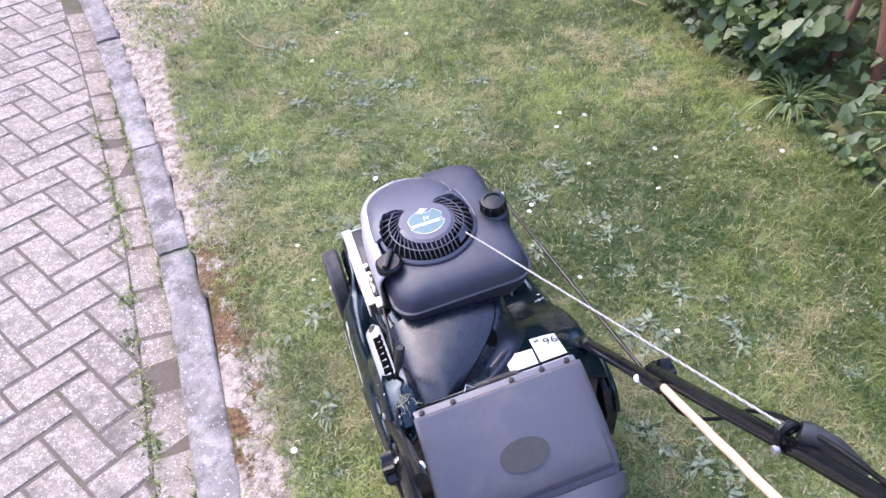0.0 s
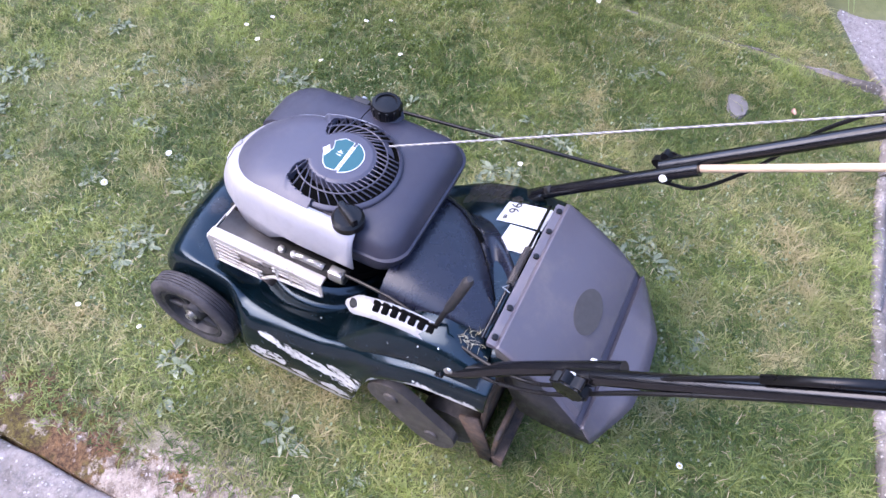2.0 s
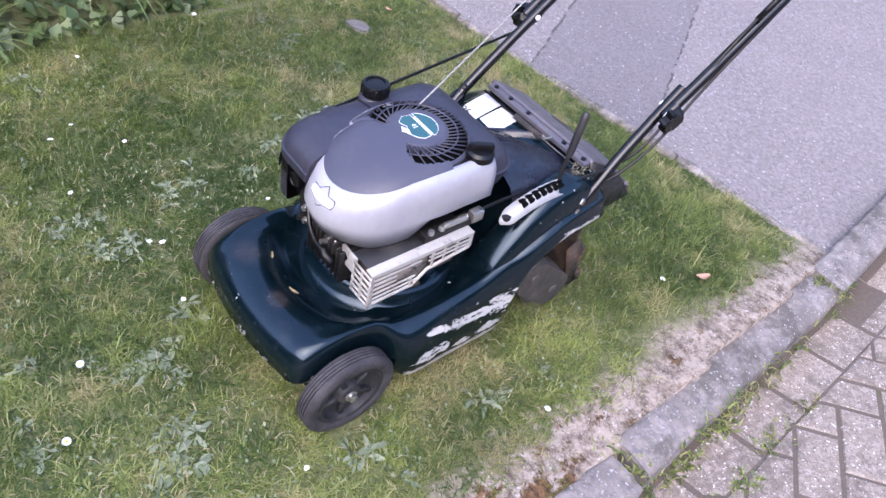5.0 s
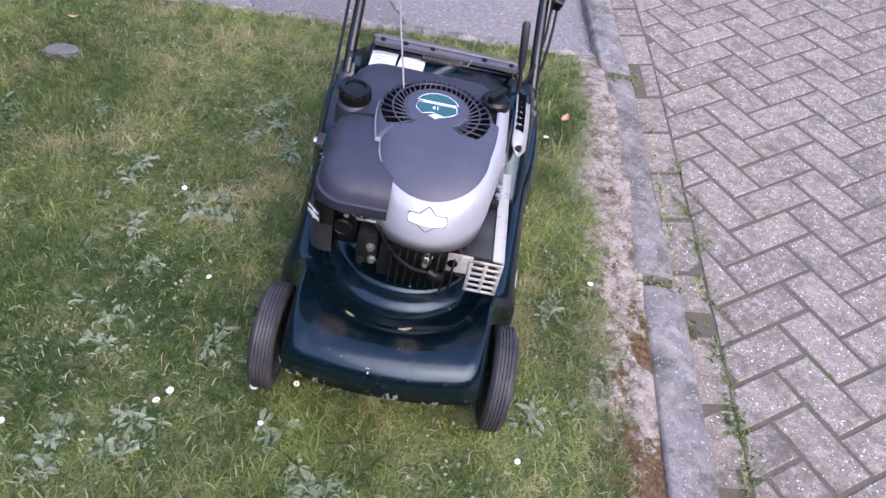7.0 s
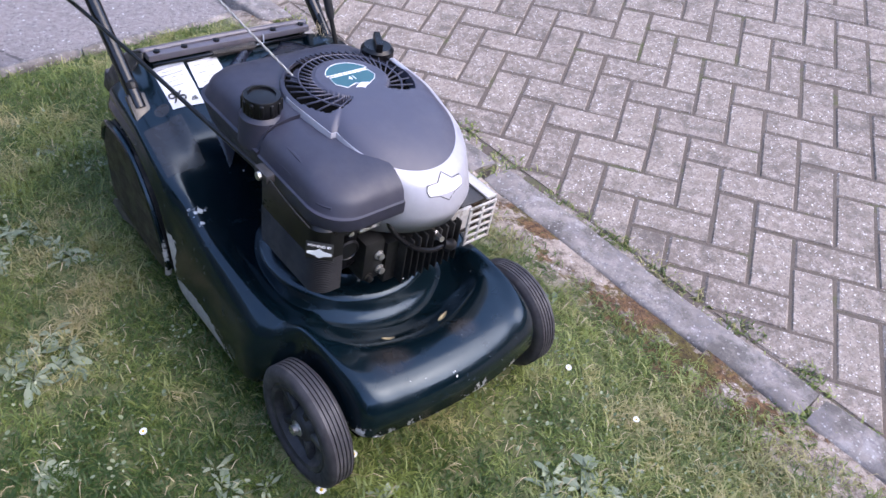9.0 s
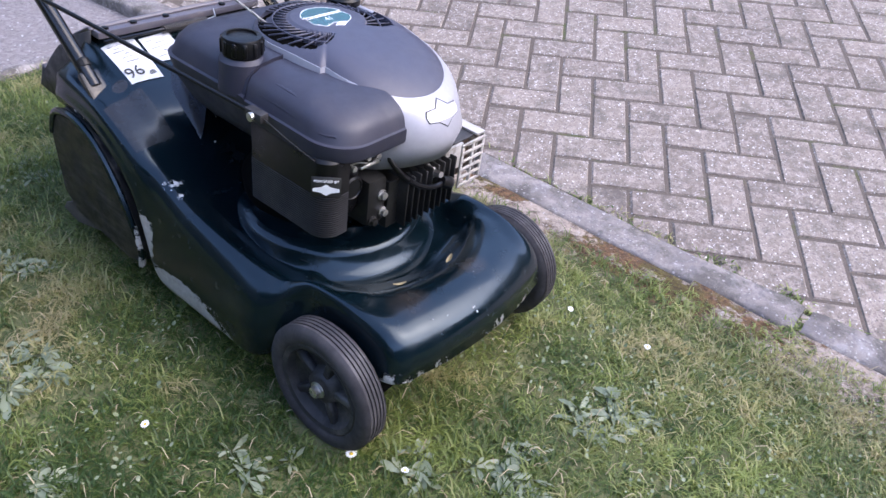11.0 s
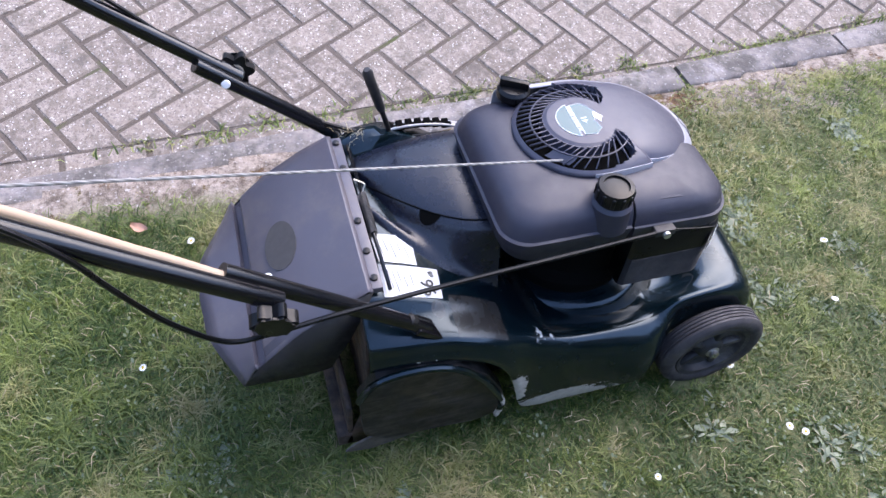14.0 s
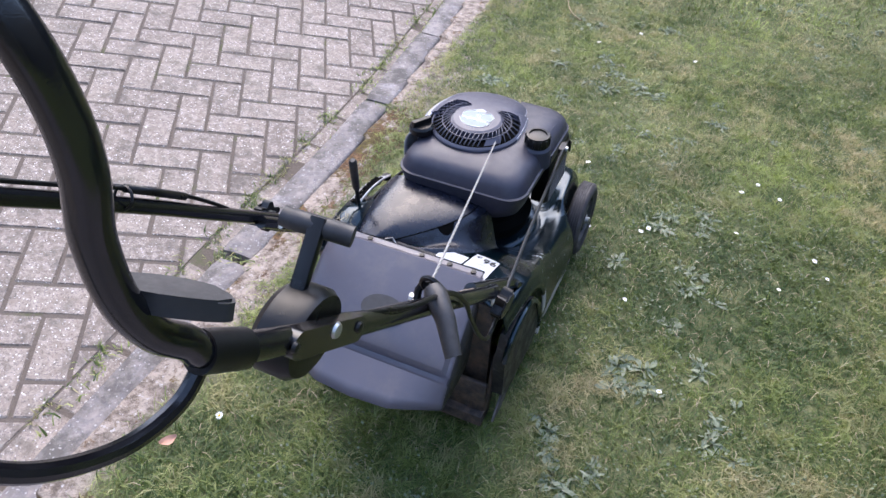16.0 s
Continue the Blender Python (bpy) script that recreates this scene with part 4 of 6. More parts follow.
# ---- engine ----
from mathutils.bvhtree import BVHTree

def outline_tank(inset):
    """Plan of tank and filter cover, counter-clockwise, rounded."""
    x0, x1, y0, y1, r = -0.128 + inset, 0.166 - inset, -0.026 + inset, 0.172, 0.045
    pts = []
    for cx, cy, a0 in ((x1 - r, y0 + r, -90), (x1, y1, 0), (x0, y1, 180), (x0 + r, y0 + r, 180)):
        if a0 in (0,):
            pts.append((x1, y1))
        elif cy == y1:
            pts.append((x0, y1))
        else:
            for k in range(9):
                a = radians(a0 + 90 * k / 8)
                pts.append((cx + r * math.cos(a), cy + r * math.sin(a)))
    return pts


TANK_LEVELS = [(0.340, 0.060), (0.352, 0.036), (0.372, 0.020), (0.400, 0.008), (0.428, 0.001), (0.4345, 0.0), (0.436, 0.004), (0.455, 0.010), (0.466, 0.018), (0.473, 0.032), (0.477, 0.052), (0.478, 0.075)]
# the block's black holds the shade beneath tank and cowl
engine = part("engine_block", turned([(0.0, 0.235), (0.112, 0.235), (0.116, 0.262), (0.100, 0.275), (0.095, 0.36), (0.0, 0.36)], Matrix.Translation((0.02, 0.16, 0)), 36), DEEP_SHADE, mower, "oily engine block, black as in deep shade")
tank = part("fuel_tank", loft([[Vector((x, y, z)) for x, y in outline_tank(i)] for z, i in TANK_LEVELS]), TANK, mower, "black plastic fuel tank and rear engine housing", sharp=40)

# filter cover at the right front
def outline_cover(inset):
    x0, x1, y0, y1 = 0.040, 0.167 - inset, 0.1755, 0.352 - inset
    arc = [(x1 - 0.055 + 0.055 * math.cos(a), y1 - 0.055 + 0.055 * math.sin(a)) for a in (radians(9 * i) for i in range(11))]
    return [(x0, y0), (x1, y0)] + arc + [(x0 + 0.012, y1), (x0, y1)]


lev = [(0.404, 0.002), (0.410, 0.0), (0.432, 0.0), (0.4335, 0.003), (0.436, 0.004), (0.452, 0.007), (0.463, 0.015), (0.471, 0.030), (0.474, 0.055)]
rings = []
for z, i in lev:
    rings.append([Vector((x, y, z - max(0, (y - 0.25)) * 0.14 * (z - 0.404) / 0.06)) for x, y in outline_cover(i)])
cover = part("filter_cover", loft(rings), TANK, mower, "black plastic air filter cover", sharp=32)
part("rib", sweep(catmull([(0.143, 0.19, 0.4625), (0.144, 0.25, 0.4615), (0.143, 0.30, 0.450)], 5), 0.0035, 8), TANK, cover)
part("ridge", sweep(catmull([(0.1585, 0.182, 0.4475), (0.1590, 0.25, 0.4455), (0.1575, 0.305, 0.4385), (0.146, 0.328, 0.4375)], 6), 0.0022, 8), TANK, cover)
part("screw", turned([(0, 0), (0.005, 0), (0.004, 0.003), (0, 0.003)], pose(0.108, 0.232, 0.466), 8), BLACK, cover)
def outline_box(grow=0.0):
    """Plan of the filter box with its broad rounded front corner."""
    x0, x1, y0, y1, r = 0.128, 0.169 + grow, 0.186, 0.337 + grow, 0.026
    return [(x0, y0), (x1 - 0.006, y0), (x1, y0 + 0.006)] + [(x1 - r + r * math.cos(a), y1 - r + r * math.sin(a)) for a in (radians(90 * i / 10) for i in range(11))] + [(x0, y1)]


box_ = part("filter_box", loft([[Vector((x, y, z)) for x, y in outline_box(g)] for z, g in ((0.288, -0.003), (0.291, 0.0), (0.404, 0.0), (0.408, -0.003))]), BLACK, mower, "ribbed black air filter box", sharp=40)
for k in range(19):
    z = 0.2920 + 0.0034 * k
    part("rib", loft([[Vector((x, y, zz)) for x, y in outline_box(g)] for zz, g in ((z, 0.0), (z + 0.0004, 0.0011), (z + 0.0014, 0.0011), (z + 0.0018, 0.0))]), HUB, box_)
CORNER = pose(0.1622, 0.3302, 0.3685, 90, 0, 135)
part("decal", rbox((-0.019, -0.011, 0.0002), (0.019, 0.019, 0.0008), 0.0002, 1, CORNER), INK, box_)
part("label", prism([(-0.017, 0.002), (-0.006, 0.0042), (0.0, 0.0085), (0.006, 0.0042), (0.017, 0.002), (0.017, -0.002), (0.006, -0.0042), (0.0, -0.0085), (-0.006, -0.0042), (-0.017, -0.002)][::-1], 0.0010, 0.0016, CORNER), PALE, box_, "small pale shield print")
lettering("POWERED BY", 0.0052, CORNER @ Matrix.Translation((0, 0.013, 0.0018)), PALE, box_)

# blower housing: silver shroud below, dark domed panel above
HX, HY = -0.006, 0.146  # middle of the starter


def housing_radius(a, grow=0.0):
    """Distance from the starter's middle to the panel's edge in the direction a."""
    c, s = math.cos(a), math.sin(a)
    # round at the back, drawn out to an oval at the front
    r0 = 0.102
    if s <= 0:
        return r0 + grow
    ax, ay, oy = 0.094, 0.106, 0.086
    lo, hi = 0.05, 0.30
    for _ in range(30):
        m = (lo + hi) / 2
        x, y = m * c + 0.012, m * s
        if y < oy:
            ok = abs(x) <= r0 - (r0 - ax) * (y / oy) ** 2 + (0.012 * c if c > 0 else 0)
        else:
            ok = (x / ax) ** 2 + ((y - oy) / ay) ** 2 <= 1
        lo, hi = (m, hi) if ok else (lo, m)
    return lo + grow


def panel_z(r, rim):
    t = min(r / rim, 1.0)
    return 0.4985 - 0.003 * t**2 - 0.012 * t**7


A0, A1 = radians(124), radians(416)  # slots run from here round the back to here


def sweep_back(a, r):
    """The slots lean back on both sides: how far their direction turns at radius r."""
    return -0.42 * math.cos(a) * (r - 0.060) / 0.036


def slot_point(a, r, z):
    b = a + sweep_back(a, r)
    return Vector((HX + r * math.cos(b), HY + r * math.sin(b), z))


n_a, n_r = 240, 40
rings = []
for k in range(n_r + 1):
    ring = []
    for i in range(n_a):
        a = math.tau * i / n_a
        rim = housing_radius(a)
        r = rim * k / n_r if k else 0.0005
        z = panel_z(r, rim)
        b = a if a > radians(90) else a + math.tau
        y = HY + r * math.sin(a)
        z -= 0.032 * max(0.0, (y - 0.17) / 0.17) ** 1.6
        slotted_way = A0 < b - sweep_back(b, r) < A1
        if 0.0595 < r < 0.0955 and slotted_way:
            z -= 0.022
        # the middle stands a little proud and runs out over the front
        if r < 0.056 or not slotted_way:
            z += 0.003 * max(0.0, 1 - (r / rim) ** 3)
        ring.append(Vector((HX + r * math.cos(a), HY + r * math.sin(a), z)))
    rings.append(ring)
panel = part("starter_cowl", loft(rings, cap=False), COWL, mower, "dark grey domed starter cowl with a ring of cooling slots", sharp=45)
n = 60
bed = [[slot_point(A0 + (A1 - A0) * i / n, r, z) for i in range(n + 1)] for r, z in ((0.0575, 0.4935), (0.0592, 0.4815), (0.078, 0.4805), (0.0955, 0.4790), (0.0972, 0.4865))]
# black sheet under the slots, the shade within them put into its colour
part("slot_bed", loft(bed, closed=False), DEEP_SHADE, panel)
for i in range(31):
    a = A0 + (A1 - A0) * (i + 0.2) / 30.4
    rows = ((0.058, 0.4980), (0.0965, 0.4905))
    if 318 < math.degrees(a) < 345:
        rows = ((0.058, 0.4980), (0.077, 0.4950))  # the cord leaves here
    p, q = (slot_point(a, r, z) for r, z in rows)
    d = q - p
    m = Matrix.Translation(p) @ d.to_track_quat("X", "Z").to_matrix().to_4x4()
    part("fin", rbox((0, -0.0009, -0.0016), (d.length, 0.0009, 0.0006), 0), COWL, panel).matrix_basis = m
part("ring", sweep([slot_point(A0 + (A1 - A0) * i / n, 0.077, 0.4945) for i in range(n + 1)], 0.0014, 6), COWL, panel)
part("lip", sweep([(HX + 0.1005 * math.cos(a), HY + 0.1005 * math.sin(a), 0.480) for a in (radians(150 + 245 * i / 50) for i in range(51))], 0.0028, 8), COWL, panel)
part("cord_chute", loft([[slot_point(radians(g), r, z) for g in (316, 326, 336, 347)] for r, z in ((0.076, 0.4955), (0.083, 0.4890), (0.0885, 0.4850))], closed=False), COWL, panel)
# printed badge
bz = 0.4998
upper = [(0.038 * math.cos(a), 0.038 * math.sin(a)) for a in (radians(198 + 144 * i / 20) for i in range(21))]
lower = [(-0.034, -0.006), (0.034, -0.006), (0.036, 0.012), (0.024, 0.026), (0.006, 0.020), (-0.010, 0.030), (-0.028, 0.020), (-0.036, 0.010)]
B = Matrix.Translation((HX, HY, bz + 0.0014))
part("badge_print", prism(upper, 0, 0.0004, B), TEAL, panel, "teal badge print")
part("badge_print", prism(lower, 0, 0.0004, B), TEAL, panel, "teal badge print")
for shape in (upper, lower):
    part("badge_line", sweep([Vector((HX + x, HY + y, bz + 0.0018)) for x, y in shape + shape[:1]], 0.0007, 4), PALE, panel)
bars = None
for i in range(7):
    bars = rbox((-0.029 + 0.0085 * i - 0.003, -0.0125, 0), (-0.029 + 0.0085 * i + 0.003, -0.0058, 0.0007), 0, 1, B, bars)
part("badge_lettering", bars, PALE, panel)
part("badge_bird", prism([(-0.014, 0.026), (-0.002, 0.022), (0.012, 0.030), (0.004, 0.033), (0.0, 0.037), (-0.006, 0.032)], 0, 0.0008, B), PALE, panel)
lettering("41", 0.014, B @ pose(0.002, 0.006, 0.0006, 0, 0, 180), PALE, panel, "number", 0.0002)
rings = []
sil = [radians(-8 + (180 + 8) * i / 66) for i in range(67)] + [math.pi + 0.001 + 0.1 * i for i in range(1, 9)]
for k, (grow, z) in enumerate([(0.018, None), (0.0215, 0.40), (0.0215, 0.435), (0.020, 0.455), (0.016, 0.469), (0.009, 0.479), (0.001, 0.484), (-0.006, 0.484)]):
    ring = []
    for a in sil:
        thin = lerp(math.degrees(a), [-8, 45, 80, 100], [0.2, 0.2, 0.7, 1.0])
        r = housing_radius(a, grow * thin if grow > 0 else grow)
        x, y = HX + r * math.cos(a), HY + r * math.sin(a)
        if a > math.pi:  # straight on along the tank
            x, y = HX - housing_radius(math.pi, grow), HY - 0.116 * (a - math.pi)
        low = lerp(y, [0.05, 0.195, 0.232, 0.30, 0.39], [0.398, 0.392, 0.357, 0.351, 0.372])
        zz = low if z is None else max(z, low + 0.002 * k)
        # the lower rim bulges forward over the cylinder
        if math.sin(a) > 0 and k < 4:
            y += (0.010, 0.020, 0.008, 0.002)[k] * math.sin(a) ** 2
        # the front slopes forward and down
        f = max(0.0, (y - 0.17)) / 0.17
        if z is not None and k >= 2:
            zz -= 0.032 * f**1.6 * min(1.0, (k - 1) / 4)
        ring.append(Vector((x, y, zz)))
    rings.append(ring)
shroud = part("engine_shroud", loft(rings, closed=False), SILVER, mower, "silver-painted blower shroud with a small pale shield", sharp=60)
s = shroud.modifiers.new("thickness", "SOLIDIFY")
s.thickness, s.offset = 0.003, -1
shield = [(-0.031, 0.0), (-0.029, 0.0072), (-0.013, 0.0085), (0.0, 0.0165), (0.013, 0.0085), (0.029, 0.0072), (0.031, 0.0), (0.029, -0.0072), (0.013, -0.0085), (0.0, -0.0165), (-0.013, -0.0085), (-0.029, -0.0072)]
skin = BVHTree.FromPolygons([v.co for v in shroud.data.vertices], [tuple(q.vertices) for q in shroud.data.polygons])


def on_shroud(x, z, lift):
    hit = skin.ray_cast(Vector((-0.026 + x, 0.6, 0.432 + z)), Vector((0, -1, 0)))
    n = hit[1] if hit[1].y > 0 else -hit[1]
    return hit[0] + n * lift


def shield_skin(outline, scale, lift, material, name, label=""):
    """A thin printed shape that follows the shroud."""
    rings = [[on_shroud(x * scale * k, y * scale * k * 0.95, lift) for x, y in outline] for k in (0.999, 0.66, 0.33)]
    bm = loft(rings, cap=False)
    bm.faces.new([v for v in bm.verts][-len(outline):])
    part(name, bm, material, shroud, label)


BAND = [(-0.0325, 0.0), (-0.030, 0.0062), (-0.015, 0.0066), (0.0, 0.0068), (0.015, 0.0066), (0.030, 0.0062), (0.0325, 0.0), (0.030, -0.0062), (0.015, -0.0066), (0.0, -0.0068), (-0.015, -0.0066), (-0.030, -0.0062)]
shield_skin(shield, 1.06, 0.0008, INK, "shield_rim")
shield_skin(shield, 0.96, 0.0013, SILVER, "maker_shield", "plain maker's shield with a pale band")
shield_skin(BAND, 0.98, 0.0018, PALE, "maker_band")

# caps
def ribbed_cap(x, y, z, r, h, material, label):
    ob = None
    prof = [(0.0, 0.0), (r * 0.96, 0.0), (r, 0.004), (r, h - 0.004), (r * 0.94, h - 0.001), (r * 0.72, h), (r * 0.70, h - 0.003), (r * 0.5, h - 0.002), (0.0, h - 0.002)]
    ob = part("fuel_cap", turned(prof, Matrix.Translation((x, y, z)), 40), material, mower, label)
    for i in range(12):
        a = math.tau * i / 12
        part("grip_rib", rbox((r - 0.002, -0.003, 0.003), (r + 0.0018, 0.003, h - 0.004), 0.001, 1, Matrix.Translation((x, y, z)) @ Matrix.Rotation(a, 4, "Z")), material, ob)
    return ob


ribbed_cap(0.139, 0.140, 0.478, 0.027, 0.026, BLACK, "ribbed black fuel cap")
part("filler_neck", turned([(0, 0.43), (0.034, 0.43), (0.031, 0.472), (0.024, 0.479), (0, 0.479)], Matrix.Translation((0.139, 0.140, 0)), 32), TANK, mower)
cap = part("oil_cap", turned([(0, 0), (0.027, 0), (0.027, 0.012), (0.022, 0.017), (0, 0.018)], Matrix.Translation((-0.108, 0.075, 0.480)), 28), BLACK, mower, "black oil filler cap with a finger bar")
part("finger_bar", rbox((-0.024, -0.006, 0.012), (0.024, 0.006, 0.030), 0.004, 2, Matrix.Translation((-0.108, 0.075, 0.480)) @ Matrix.Rotation(radians(60), 4, "Z")), BLACK, cap)

# cylinder head with fins, plug and lead
head = part("cylinder_head", rbox((-0.085, 0.27, 0.255), (0.045, 0.335, 0.335), 0.004), CASTING, mower, "dark finned cylinder head")
for k in range(9):
    part("cooling_fin", rbox((-0.088 + 0.0135 * k, 0.26, 0.258), (-0.0845 + 0.0135 * k, 0.352, 0.338), 0.001, 1), CASTING, head)
rocker = part("rocker_cover", rbox((0.048, 0.285, 0.274), (0.086, 0.335, 0.350), 0.009), CASTING, mower, "dark oily rocker cover with bolts")
for x, z in ((0.060, 0.322), (0.056, 0.292), (0.076, 0.284)):
    part("bolt", turned([(0, 0), (0.008, 0), (0.008, 0.002), (0.0055, 0.003), (0.0055, 0.008), (0, 0.009)], pose(x, 0.335, z, -90, 0, 0), 10), STEEL if x < 0.07 else CASTING, rocker)
bracket = part("bracket", rbox((0.050, 0.314, 0.366), (0.092, 0.324, 0.372), 0.0015, 1), STEEL, mower, "greasy steel carburettor bracket")
part("upright", rbox((0.050, 0.316, 0.368), (0.056, 0.326, 0.390), 0.0015, 1), STEEL, bracket)
part("arm", rbox((0.070, 0.318, 0.372), (0.124, 0.324, 0.380), 0.0015, 1), CASTING, bracket)
for x, z in ((0.062, 0.380), (0.082, 0.384), (0.108, 0.376)):
    part("link", turned([(0, 0), (0.0045, 0), (0.0045, 0.010), (0, 0.011)], pose(x, 0.318, z, -90, 0, 0), 8), STEEL, bracket)
part("link_rod", sweep(catmull([(0.060, 0.326, 0.386), (0.080, 0.330, 0.378), (0.105, 0.328, 0.386), (0.126, 0.322, 0.382)], 5), 0.0012, 6), STEEL, bracket)
part("carburettor", turned([(0, -0.02), (0.018, -0.02), (0.018, 0.028), (0.015, 0.030), (0.014, 0.0285), (0, 0.0285)], pose(0.113, 0.302, 0.350, -90, 0, 0), 24), BLACK, mower, "round black carburettor cap")
part("intake", rbox((0.088, 0.25, 0.300), (0.130, 0.318, 0.396), 0.006), BLACK, mower, "black intake housing behind the filter box")
plug = part("spark_plug", turned([(0, -0.01), (0.011, -0.01), (0.011, 0.004), (0.0085, 0.006), (0.0085, 0.014), (0.0055, 0.016), (0.005, 0.030), (0, 0.030)], pose(-0.040, 0.334, 0.323, -75, 20, 0), 6), STEEL, mower, "bright spark plug")
part("plug_boot", sweep([(-0.044, 0.360, 0.316), (-0.054, 0.362, 0.310), (-0.066, 0.358, 0.304), (-0.070, 0.357, 0.302)], 0.0085, 12, taper=lambda t: 0.8 + 0.4 * math.sin(math.pi * min(1, t * 0.8 + 0.1))), BLACK, plug)
part("plug_lead", sweep(catmull([(-0.050, 0.361, 0.312), (-0.022, 0.362, 0.315), (0.004, 0.358, 0.325), (0.026, 0.350, 0.342), (0.042, 0.340, 0.362), (0.050, 0.325, 0.385)], 7), 0.0040, 8), BLACK, plug)

# exhaust guard: slotted alloy box on the left
guard = part("exhaust_guard", rbox((-0.1645, 0.107, 0.344), (-0.10, 0.334, 0.3475), 0.001, 1), HUB, mower, "stained slotted alloy exhaust guard")


def slotted(name, u0, u1, v0, v1, m, cols, rows, parent, bar=0.006, low=None):
    """A grid of bars in the plane of m."""
    for k in range(cols + 1):
        u = u0 + (u1 - u0) * k / cols
        lo = v0 if low is None else low(u)
        part(name, rbox((u - bar / 2, lo, -0.0015), (u + bar / 2, v1, 0.0015), 0.0008, 1, m), GUARD, parent)
    for k in range(rows + 1):
        v = v0 + (v1 - v0) * k / rows
        a, b = u0, u1
        if low is not None:
            b = max(u for u in np.linspace(u0, u1, 40) if low(u) <= v + 1e-6)
        part(name, rbox((a - bar / 2, v - bar / 2.4, -0.0018), (b + bar / 2, v + bar / 2.4, 0.0018), 0.0008, 1, m), GUARD, parent)


# left face: u runs backwards along y, v up
LF = Matrix(((0, 0, -1, -0.168), (-0.92, 0, 0, 0.337), (0, 1, 0, 0.010), (0, 0, 0, 1)))

def guard_low(u):
    """Lower edge of the guard's long face."""
    return lerp(u, [0.0, 0.105, 0.140, 0.25], [0.262, 0.262, 0.290, 0.301])


def guard_bar(u0, u1, v0, v1, out=0.0018):
    part("guard_bar", rbox((u0, v0, -0.0015), (u1, v1, out), 0.0008, 1, LF), GUARD, guard)


guard_bar(-0.004, 0.254, 0.331, 0.3415, 0.0024)
for u, w, top in ((0.0, 0.009, 0.332), (0.100, 0.006, 0.290), (0.150, 0.006, 0.332), (0.180, 0.005, 0.332), (0.214, 0.006, 0.332), (0.25, 0.009, 0.332)):
    guard_bar(u - w / 2, u + w / 2, guard_low(u), top)
for v in (0.274, 0.286, 0.298, 0.310, 0.322):
    guard_bar(0.0, 0.112 if v < 0.29 else 0.062 if v < 0.32 else 0.12, v - 0.0022, v + 0.0022)
for v in (0.311, 0.321):
    guard_bar(0.140, 0.25, v - 0.002, v + 0.002)
part("guard_edge", sweep([LF @ Vector((u, guard_low(u), 0.0)) for u in (0.0, 0.05, 0.105, 0.122, 0.140, 0.19, 0.25)], 0.0034, 8), GUARD, guard)
part("guard_plate", prism([(0.004, 0.266), (0.108, 0.266), (0.140, 0.292), (0.140, 0.334), (0.004, 0.334)], -0.0065, -0.0045, LF), SCORCHED, guard, "scorched plate round the exhaust outlet")
part("guard_rail", rbox((-0.1695, 0.104, 0.347), (-0.150, 0.340, 0.3515), 0.0015, 2), GUARD, guard)
FF = Matrix(((1, 0, 0, -0.168), (0, 0, -1, 0.341), (0, 1, 0, 0.006), (0, 0, 0, 1)))
slotted("guard_bar", 0.0, 0.052, 0.262, 0.335, FF, 2, 5, guard, 0.0065)
part("guard_lug", rbox((-0.118, 0.334, 0.304), (-0.074, 0.340, 0.346), 0.002), GUARD, guard)
# no real hole: a disc whose black stands for the shade in one
part("guard_hole", turned([(0, 0), (0.009, 0), (0.009, 0.002), (0, 0.002)], pose(-0.084, 0.3400, 0.325, -90, 0, 0), 16), DEEP_SHADE, guard)
part("silencer", rbox((-0.160, 0.13, 0.272), (-0.09, 0.325, 0.340), 0.012, 3), RUST, mower, "rusty silencer behind the guard")
part("exhaust_outlet", sweep([(-0.15, 0.23, 0.270), (-0.165, 0.235, 0.262)], 0.016, 16), RUST, mower)
# throttle linkage above it
link_ = part("throttle_bracket", rbox((-0.150, 0.068, 0.348), (-0.128, 0.21, 0.366), 0.003), CASTING, mower, "greasy throttle bracket with a spring")
pts = [(-0.146 + 0.006 * math.cos(i * 0.8), 0.11 + 0.055 * i / 130, 0.373 + 0.006 * math.sin(i * 0.8)) for i in range(131)]
part("spring", sweep(pts, 0.0011, 5), STEEL, link_)
part("clamp", rbox((-0.154, 0.070, 0.354), (-0.136, 0.098, 0.378), 0.003), STEEL, link_)
for y in (0.17, 0.195):
    part("bolt", turned([(0, 0), (0.006, 0), (0.006, 0.008), (0, 0.009)], pose(-0.146, y, 0.366), 8), STEEL, link_)

